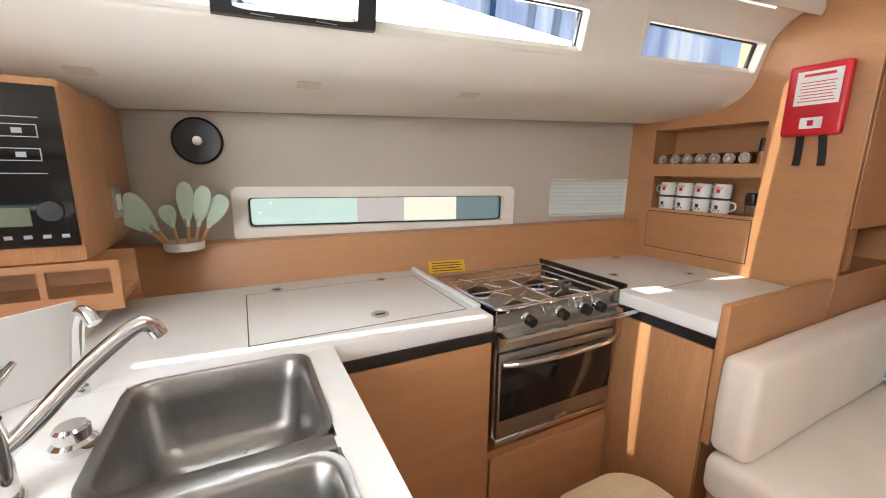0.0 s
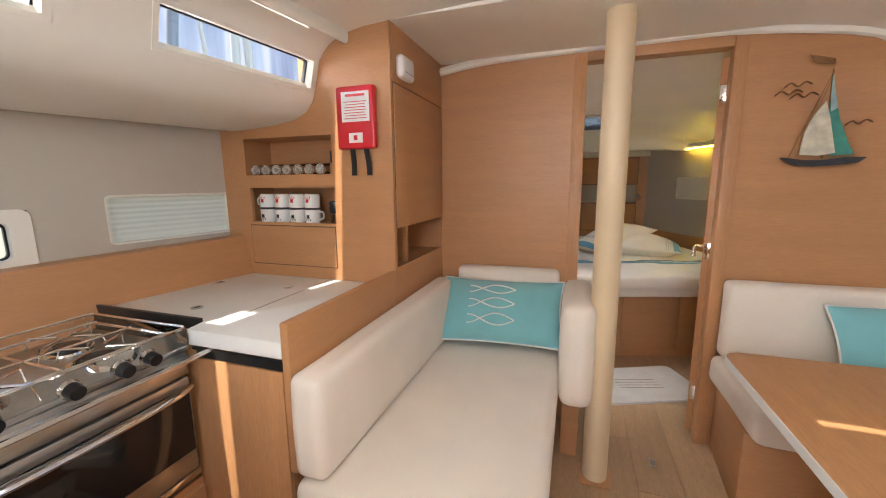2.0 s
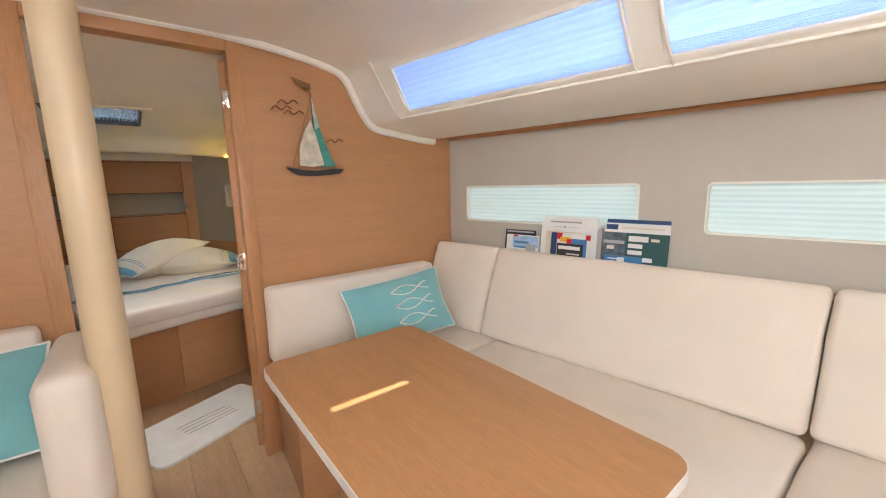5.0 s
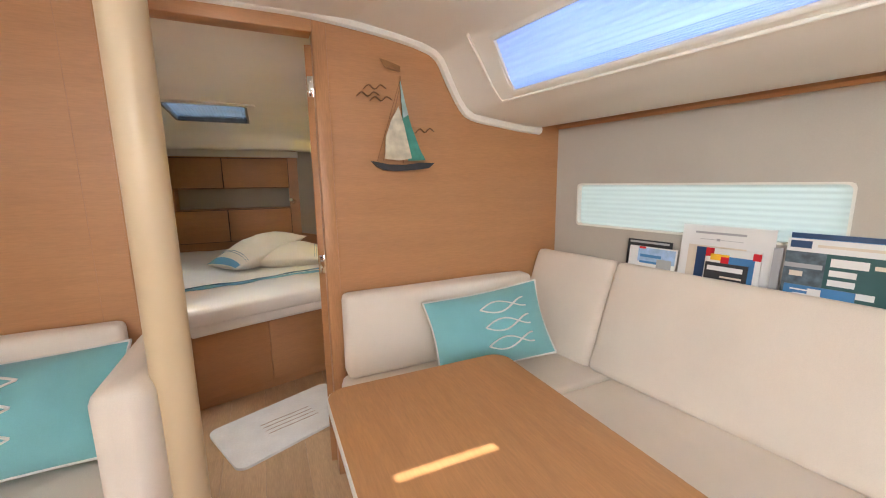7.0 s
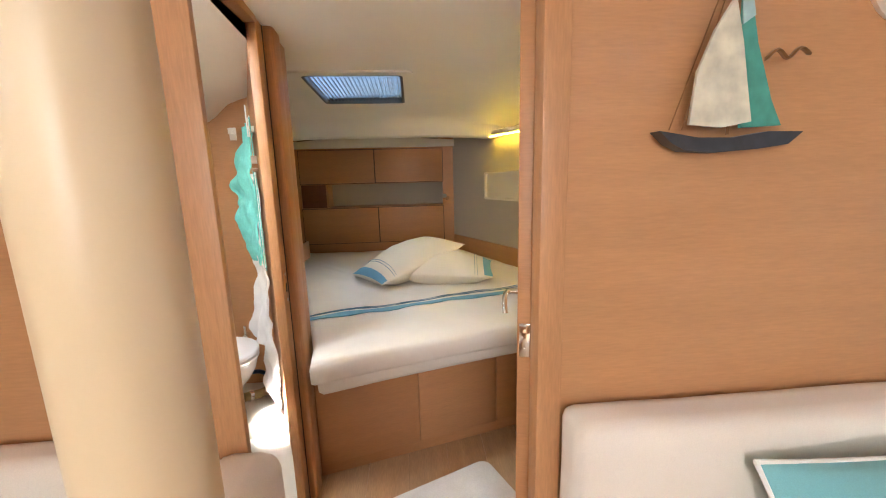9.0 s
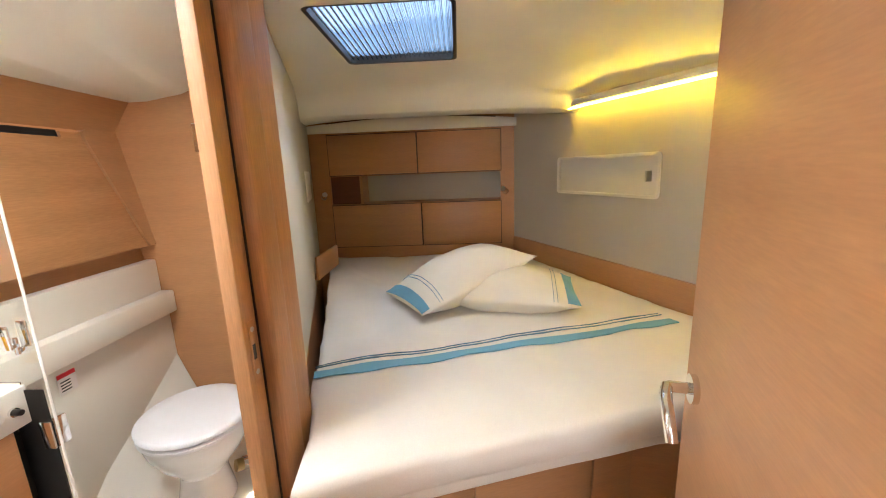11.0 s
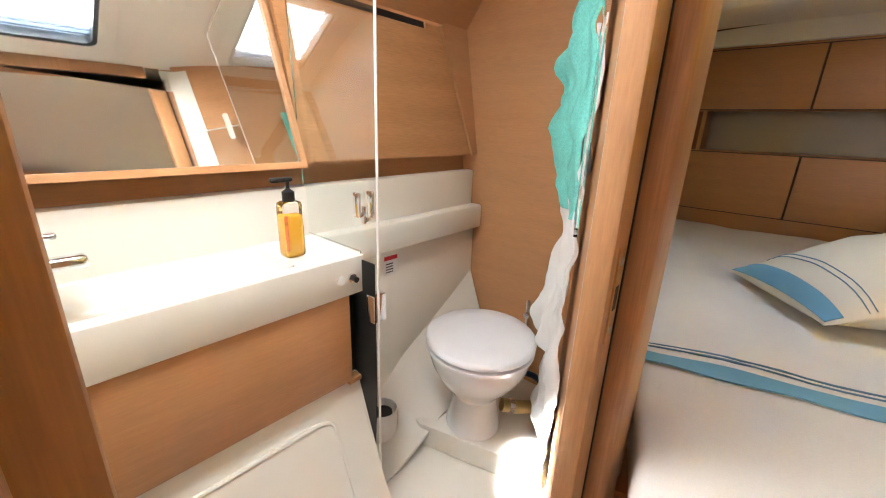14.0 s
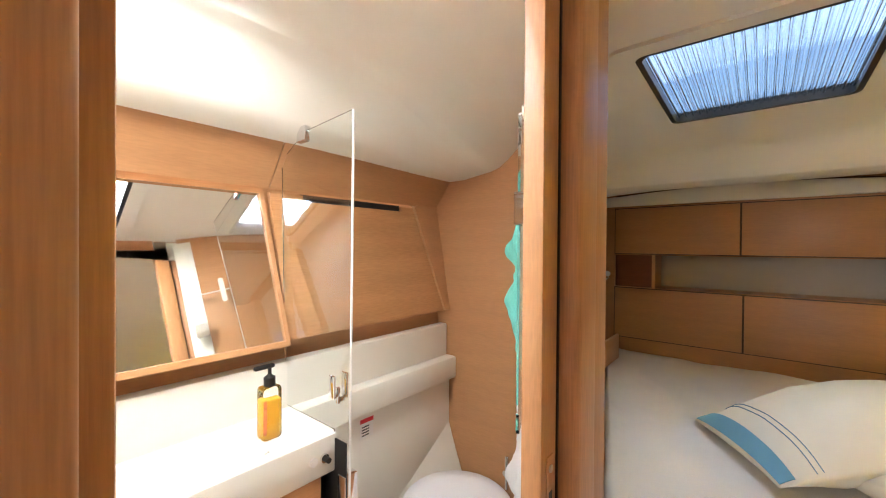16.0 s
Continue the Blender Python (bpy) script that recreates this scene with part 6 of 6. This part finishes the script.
part("plug_knob_collar", C((3.275, 0.549, 0.822), (3.275, 0.541, 0.822), 0.011), M_CHROME, bs)
vb = thing("vanity_panel", "oak panel under the washbasin", "cabinet", (3.0, 0.6, 0.4))
part("panel", B((2.63, 0.555, 0.525), (3.272, 0.57, 0.774), 0.002), M_WOOD, vb)


def shell_at(u, v, d=0.0):
    """Sloping moulded face under the washbasin, v from top to floor."""
    return V(u, 0.575 - 0.20 * v ** 1.3 - 0.9 * d, 0.524 - 0.46 * v + 0.4 * d)


part("lower_shell", sheet(bmesh.new(), shell_at, steps(2.63, 3.30, 4), steps(0, 1, 8), (0, 0.02, -0.005)), M_GEL, vb)
part("shell_end", plate(bmesh.new(), lambda a, b, d: V(3.299 + d, a, b), [(0.58, 0.524), (0.79, 0.524), (0.79, 0.065), (0.375, 0.065), (0.47, 0.22)], 0, 0.006), M_GEL, vb)
# the gap is filled solid, its shade painted as black
part("dark_gap", B((3.274, 0.585, 0.53), (3.305, 0.80, 0.86)), M_BLACK, vb, "solid black block standing in for shade in the gap")
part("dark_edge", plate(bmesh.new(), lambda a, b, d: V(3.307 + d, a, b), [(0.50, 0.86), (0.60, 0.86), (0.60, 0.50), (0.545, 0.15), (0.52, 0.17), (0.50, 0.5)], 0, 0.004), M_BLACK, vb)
part("oak_step", B((3.262, 0.556, 0.512), (3.302, 0.584, 0.528), 0.003), M_WOODX, vb)
dh = thing("access_hatch", "white moulded access lid with a recessed pull", "lid", (3.0, 0.40, 0.06))
part("lid", plate(bmesh.new(), shell_at, round_rect(2.68, 3.20, 0.16, 0.88, 0.06, 6), -0.002, 0.008), M_GEL, dh)
part("rim", tube(bmesh.new(), [shell_at(u, v, 0.007) for u, v in round_rect(2.68, 3.20, 0.16, 0.88, 0.06, 6)], 0.006, 6, True), M_GEL, dh)
part("pull", tube(bmesh.new(), [shell_at(3.03 + 0.04 * math.cos(a), 0.46 + 0.09 * math.sin(a), 0.008) for a in steps(0, math.tau, 20)[:-1]], 0.004, 6, True), M_CHROME, dh, "recessed round pull")
bt = thing("basin_tap", "chrome basin mixer tap", "tap", (2.69, 0.73, CZ))
part("body", lathe(bmesh.new(), [(0.022, 0), (0.02, 0.01), (0.019, 0.085), (0.017, 0.09)], (2.70, 0.72, CZ), 20), M_CHROME, bt)
part("spout", RB((2.70, 0.695, CZ + 0.050), (2.832, 0.727, CZ + 0.074), 0.009, n=3), M_CHROME, bt)
part("lever", RB((2.69, 0.710, CZ + 0.105), (2.80, 0.732, CZ + 0.115), 0.004, n=3), M_CHROME, bt)
# soap bottle
M_STICK = mat("orange_print", (0.75, 0.22, 0.06), 0.5, var=0.3, scale=90)
so = thing("soap_bottle", "clear pump bottle of amber soap with black pump", "soap", (3.186, 0.653, CZ))
SP = (3.186, 0.653, CZ + 0.0005)
part("liquid", RB((SP[0] - 0.021, SP[1] - 0.017, SP[2] + 0.004), (SP[0] + 0.021, SP[1] + 0.017, SP[2] + 0.104), 0.008, n=3), M_SOAPBODY, so, "amber soap")
bb = RB((SP[0] - 0.0255, SP[1] - 0.0215, SP[2]), (SP[0] + 0.0255, SP[1] + 0.0215, SP[2] + 0.134), 0.011, n=3)
part("bottle", bb, M_CLEAR, so, "clear bottle").visible_shadow = False
part("label", B((SP[0] - 0.0258, SP[1] - 0.0219, SP[2] + 0.02), (SP[0] - 0.017, SP[1] - 0.0217, SP[2] + 0.104)), M_STICK, so)
part("collar", lathe(bmesh.new(), [(0.014, 0), (0.014, 0.022), (0.008, 0.026), (0.0045, 0.03), (0.0045, 0.045)], (SP[0], SP[1], SP[2] + 0.133), 18), M_BLACK, so)
part("pump_head", RB((SP[0] - 0.040, SP[1] - 0.007, SP[2] + 0.177), (SP[0] + 0.012, SP[1] + 0.007, SP[2] + 0.188), 0.005, n=3), M_BLACK, so)
# shelf and white shell behind the toilet
sf = thing("wash_shelf", "white moulded shelf behind the toilet", "shelf", (3.7, 0.80, 0.77))
part("shelf", B((3.322, 0.742, 0.775), (4.083, 0.80, 0.873), 0.010), M_GEL, sf)
part("back_shell", B((3.322, 0.782, HF), (4.083, 0.81, 0.774), 0.004), M_GEL, sf)
bm = bmesh.new()
sheet(bm, lambda u, v: (u, 0.785 - 0.22 * v, 0.065 + 0.105 * min(1.0, max(0.0, (u - 3.42) / 0.25)) + (0.02 + 0.39 * ((u - 3.34) / 0.74) ** 1.3) * (1 - v) ** 1.6), steps(3.36, 4.08, 12), steps(0, 1, 8), (0, 0.004, -0.02))
part("sloped_shell", bm, M_GEL, sf)
part("platform", prism(bmesh.new(), [(3.60, 0.79), (3.58, 0.60), (3.70, 0.17), (3.93, 0.17), (4.083, 0.25), (4.083, 0.79)], HF, 0.155, 0.012), M_GEL, sf)
# toilet
to = thing("toilet", "white marine toilet with closed lid", "toilet", (3.75, 0.46, 0.155))
TC = V(3.70, 0.445, 0)
tm = Matrix.Translation((TC.x, TC.y, 0)) @ Matrix.Rotation(radians(45), 4, "Z")
def egg(r, k=1.0):
    return [(r * 1.08 * math.cos(a) * (1.0 if math.cos(a) < 0 else 0.93), r * math.sin(a)) for a in steps(0, math.tau, 36)[:-1]]


def loft(rows, cap=True):
    bm = bmesh.new()
    vs = [[bm.verts.new(tm @ V(x + dx, y, z)) for x, y in egg(r)] for r, z, dx in rows]
    for a, b in zip(vs, vs[1:]):
        for k in range(len(a)):
            bm.faces.new((a[k], a[(k + 1) % len(a)], b[(k + 1) % len(a)], b[k]))
    bm.faces.new(vs[0][::-1]), bm.faces.new(vs[-1])
    return bm


part("bowl", loft([(0.085, 0.30, 0.03), (0.10, 0.33, 0.025), (0.135, 0.38, 0.015), (0.160, 0.44, 0.0), (0.168, 0.475, 0.0), (0.168, 0.490, 0.0)]), M_PORC, to, sharp=50)
part("pedestal", loft([(0.098, 0.156, 0.04), (0.095, 0.18, 0.04), (0.080, 0.26, 0.035), (0.078, 0.315, 0.03)]), M_PORC, to, sharp=50)
part("seat", loft([(0.170, 0.492, 0), (0.178, 0.498, 0), (0.178, 0.508, 0), (0.172, 0.513, 0)]), M_LID, to, sharp=50)
part("lid", loft([(0.172, 0.516, 0), (0.180, 0.522, 0), (0.180, 0.532, 0), (0.170, 0.541, 0), (0.12, 0.5435, 0)]), M_LID, to, sharp=50)
ho = thing("waste_hose", "tan reinforced hose behind the toilet", "hose", (3.9, 0.33, 0.155))
part("hose", tube(bmesh.new(), smooth_path([(3.80, 0.40, 0.22), (3.87, 0.34, 0.20), (3.95, 0.30, 0.19), (4.02, 0.30, 0.19)], 6), 0.024, 12), M_HOSE, ho)
part("clamp", tube(bmesh.new(), [(3.82, 0.385, 0.214), (3.835, 0.372, 0.21)], 0.027, 12), M_CHROME, ho)
part("inlet_hose", tube(bmesh.new(), smooth_path([(3.84, 0.43, 0.33), (3.93, 0.36, 0.30), (4.0, 0.32, 0.22), (4.06, 0.30, 0.18)], 6), 0.012, 10), M_NAVY, ho)
va = thing("flush_valve", "small chrome valve on the washroom wall", "valve", (4.07, 0.46, 0.45))
part("body", C((4.084, 0.462, 0.47), (4.035, 0.462, 0.47), 0.013), M_CHROME, va)
part("lever", RB((4.04, 0.454, 0.47), (4.055, 0.470, 0.535), 0.005, n=3), M_CHROME, va)
part("tail", C((4.047, 0.462, 0.47), (4.047, 0.462, 0.405), 0.008), M_CHROME, va)
bi = thing("toilet_brush_pot", "white pot with black brush on the washroom floor", "pot", (3.50, 0.71, HF))
part("pot", lathe(bmesh.new(), [(0.05, 0), (0.055, 0.01), (0.055, 0.15), (0.05, 0.15), (0.048, 0.02)], (3.50, 0.71, HF), 24), M_PORC, bi)
part("brush", C((3.50, 0.71, HF + 0.02), (3.50, 0.71, HF + 0.13), 0.035), M_BLACK, bi)
# sticker and hinge on the shell
sk = thing("instruction_sticker", "small white instruction sticker with red head", "sticker", (3.60, 0.78, 0.70))
part("paper", B((3.575, 0.7795, 0.675), (3.635, 0.7812, 0.745)), M_PAPER, sk)
part("red_head", B((3.575, 0.7788, 0.73), (3.635, 0.7794, 0.745)), M_RED, sk)
bm = bmesh.new()
for k in range(4):
    box(bm, (3.582, 0.7789, 0.684 + 0.010 * k), (3.615, 0.7794, 0.688 + 0.010 * k))
part("printed_text", bm, M_INK, sk)
# glass screen
gs = thing("shower_screen", "clear hinged shower screen with chrome fittings", "shower screen", (3.31, 0.65, 0.9))
part("panel", plate(bmesh.new(), lambda a, b, d: V(3.309 + d, a, b), [(0.795, 0.88), (0.555, 0.88), (0.555, 0.45), (0.515, 0.16), (0.497, 0.16), (0.49, 0.9), (0.484, 1.70), (0.70, 1.685), (0.83, 1.62), (0.81, 1.1)], 0, 0.006), M_CLEAR, gs).visible_shadow = False
# white tube paints the glint along the free glass edge
part("polished_edge", tube(bmesh.new(), [(3.312, 0.4965, 0.16), (3.312, 0.4895, 0.9), (3.312, 0.4835, 1.70)], 0.0032, 6), M_WHITEP, gs, "white tube standing in for the glint on the glass edge")
part("hinge", B((3.302, 0.69, 1.655), (3.322, 0.735, 1.70), 0.003), M_CHROME, gs)
part("lower_hinge", B((3.303, 0.50, 0.70), (3.345, 0.53, 0.775), 0.003), M_CHROME, gs)
bm = bmesh.new()
box(bm, (3.286, 0.522, 0.972), (3.292, 0.546, 1.030), 0.002), box(bm, (3.328, 0.522, 0.965), (3.334, 0.546, 1.030), 0.002)
box(bm, (3.292, 0.528, 0.972), (3.310, 0.540, 0.982), 0.002), box(bm, (3.312, 0.528, 0.958), (3.328, 0.540, 0.968), 0.002)
cyl(bm, (3.308, 0.534, 0.955), (3.308, 0.534, 0.995), 0.006, seg=12)
part("pull_hook", bm, M_CHROME, gs)
# towels on a hook
hk = thing("towel_hook", "small cream hook on the washroom wall", "hook", (4.08, 0.411, 1.59))
part("plate", B((4.077, 0.393, 1.588), (4.0845, 0.429, 1.655), 0.003), M_GEL, hk)
part("peg", prism(bmesh.new(), [(4.077, 0.397), (4.077, 0.425), (4.052, 0.421), (4.052, 0.401)], 1.618, 1.636, 0.003), M_GEL, hk)
part("peg_tip", B((4.048, 0.399, 1.618), (4.056, 0.423, 1.650), 0.003), M_GEL, hk)


def towel(name, u0, u1, edge, base, material, label, folds, seed):
    """A bunched hanging towel; edge gives how far its free side stands off the wall at each height, bottom to top."""
    def f(u, v):
        k = 0
        while k < len(edge) - 2 and v > edge[k + 1][0]:
            k += 1
        (za, da), (zb, db) = edge[k], edge[k + 1]
        q = (v - za) / (zb - za)
        q = q * q * (3 - 2 * q)
        out = da + (db - da) * q
        s = (u - u0) / (u1 - u0)
        roll = 0.013 * math.sin(s * folds + seed + 1.6 * math.sin(v * 8 + seed)) * (0.3 + s)
        tuck = 0.03 * max(0.0, s - 0.6) * math.sin(v * 34 + seed + 5 * s)
        crease = 0.016 * noise.noise(V(u * 16, v * 13, seed)) + 0.007 * noise.noise(V(u * 45, v * 30, seed))
        return wash_side(u + 0.012 * math.sin(v * 15 + seed) * s, v, base + out * s ** 0.8 + roll + tuck + crease)
    n = max(16, int((edge[-1][0] - edge[0][0]) / 0.014))
    bm = sheet(bmesh.new(), f, steps(u0, u1, 34), steps(edge[0][0], edge[-1][0], n), (-0.004, 0.008, 0))
    solo(name, bm, material, label, "towel", "hanging towels", sharp=80)


towel("hand_towel", 3.67, 3.88, [(0.20, 0.012), (0.235, 0.03), (0.293, 0.057), (0.36, 0.045), (0.426, 0.031), (0.514, 0.036), (0.543, 0.080), (0.65, 0.066), (0.783, 0.038), (0.954, 0.022), (1.40, 0.012)], 0.016, M_TOWELW, "white towel hanging in long folds on the washroom wall", 13, 1.0)
towel("hand_towel", 3.67, 3.88, [(0.975, 0.010), (1.0, 0.024), (1.044, 0.050), (1.10, 0.054), (1.15, 0.074), (1.199, 0.090), (1.258, 0.078), (1.291, 0.060), (1.349, 0.086), (1.435, 0.055), (1.50, 0.034), (1.62, 0.002)], 0.026, M_TOWELT, "turquoise terry towel hanging in folds over the white one", 9, 2.4)
peg = thing("towel_peg", "small cream peg that the towels hang from", "hook", wash_side(3.72, 1.60, 0.0))
part("peg", B((-0.014, -0.03, -0.014), (0.014, 0.012, 0.014), 0.004, m=Matrix.Translation(wash_side(3.72, 1.60, 0.012))), M_GEL, peg)
# second screen leaf folded back on the partition
fs = thing("folded_screen", "clear shower screen leaf folded flat against the partition", "shower screen", wash_side(3.45, 0.9, 0.02))
part("panel", plate(bmesh.new(), lambda u, v, d: wash_side(u, v, 0.026 + d), round_rect(3.345, 3.50, 1.02, 1.60, 0.006, 2), 0, 0.006), M_CLEAR, fs).visible_shadow = False
# glint on the top edge, again as a white tube
part("polished_edge", tube(bmesh.new(), [wash_side(u, 1.60, 0.029) for u in (3.345, 3.50)], 0.0028, 6), M_WHITEP, fs, "white tube standing in for the glint on the glass edge")
for z in (1.40,):
    part("hinge", plate(bmesh.new(), lambda u, v, d: wash_side(u, v, 0.018 + d), round_rect(3.34, 3.385, z, z + 0.06, 0.004, 2), 0, 0.02), M_CHROME, fs, "chrome hinge")
part("strap", plate(bmesh.new(), lambda u, v, d: wash_side(u, v, 0.033 + d), round_rect(3.455, 3.475, 1.54, 1.66, 0.009, 4), 0, 0.004), M_GEL, fs, "cream hanging strap")

# ---------- outside ----------
def backdrop(name, y, power, colors, label):
    m = bpy.data.materials.new(name)
    m.use_nodes = True
    nt = m.node_tree
    n, ln = nt.nodes, nt.links
    n.remove(n["Principled BSDF"])
    geo, sep, ns, ramp, em = n.new("ShaderNodeNewGeometry"), n.new("ShaderNodeMapping"), n.new("ShaderNodeTexNoise"), n.new("ShaderNodeValToRGB"), n.new("ShaderNodeEmission")
    sep.inputs["Scale"].default_value = (1.0, 1.0, 0.12)
    ns.inputs["Scale"].default_value, ns.inputs["Detail"].default_value = 0.9, 3
    ln.new(geo.outputs["Position"], sep.inputs["Vector"]), ln.new(sep.outputs["Vector"], ns.inputs["Vector"]), ln.new(ns.outputs["Fac"], ramp.inputs[0])
    ramp.color_ramp.elements[0].position, ramp.color_ramp.elements[0].color = 0.36, (*colors[0], 1)
    ramp.color_ramp.elements[1].position, ramp.color_ramp.elements[1].color = 0.52, (*colors[1], 1)
    for k, c in enumerate(colors[2:]):
        ramp.color_ramp.elements.new(0.56 + 0.08 * k).color = (*c, 1)
    em.inputs[1].default_value = power
    ln.new(ramp.outputs[0], em.inputs[0]), ln.new(em.outputs[0], n["Material Output"].inputs[0])
    bm = B((-14, y, -1.5), (16, y + 0.1, 6))
    solo(name, bm, m, label, "backdrop", kind="structure")


backdrop("backdrop_port", 9.0, 0.68, [(0.30, 0.40, 0.66), (0.62, 0.74, 1.0), (0.85, 0.91, 1.0), (0.55, 0.66, 0.95)], "bright marina seen through the port windows")
# starboard one stays hidden, added to glow through the blinds
backdrop("backdrop_starboard", -9.0, 2.8, [(0.50, 0.68, 0.9), (0.75, 0.88, 1.0), (0.9, 0.95, 1.0)], "unseen glowing panel that brightens the starboard blinds")

# added panels low outside the galley window, their light put into glowing colour
for x0, x1, z1, c, p, l in ((-6.0, 1.3, 1.33, (0.60, 0.77, 0.70), 0.74, "pale teal lit hull alongside"), (1.305, 1.95, 1.33, (0.74, 0.66, 0.63), 0.56, "pinkish white boat side"), (1.955, 2.77, 1.33, (0.92, 0.87, 0.72), 0.78, "sunlit cream fender board"), (2.775, 5.5, 1.33, (0.20, 0.28, 0.30), 0.6, "dark water and pontoon shade")):
    solo("backdrop_hull", B((x0, 5.0, -0.5), (x1, 5.1, z1)), glow("outside_" + l.split()[0], c, p), l, "backdrop", kind="structure")

# masts and stays of boats alongside
random.seed(21)
for k in range(20):
    x = -2.5 + 0.5 * k + random.uniform(-0.3, 0.3)
    lean_ = random.uniform(-0.9, 0.9)
    solo("backdrop_mast", tube(bmesh.new(), [(x, 6.0, 0.5), (x + lean_, 6.0, 6.5)], random.choice((0.012, 0.012, 0.02, 0.035, 0.08)), 8), random.choice((M_GEL, M_STEEL, M_NAVY)), "mast or stay of a boat alongside", "mast", kind="structure")

# boards of the cabin sole, last
random.seed(11)
board_cache = {}
y = -2.0
row = 0
while y < 0.95:
    x = -1.40 + 0.37 * (row % 3) - 0.4
    while x < 4.0:
        x1 = x + 1.18
        a, b = max(x, -1.40), min(x1, 4.0)
        if b - a > 0.05 and not (y > -0.06 and a > 2.5):
            key = round(b - a, 3)
            if key not in board_cache:
                bm_ = B((0, 0, -0.012), (key - 0.0012, 0.1888, 0.0), 0.0008, seg=1)
                me_ = mesh_of("floor_board", bm_, M_FLOOR)
                board_cache[key] = me_
            o = new("floor_board", board_cache[key])
            o.parent = floor
            o.location = V(a, y, 0.0) - floor.location
        x = x1
    y += 0.19
    row += 1
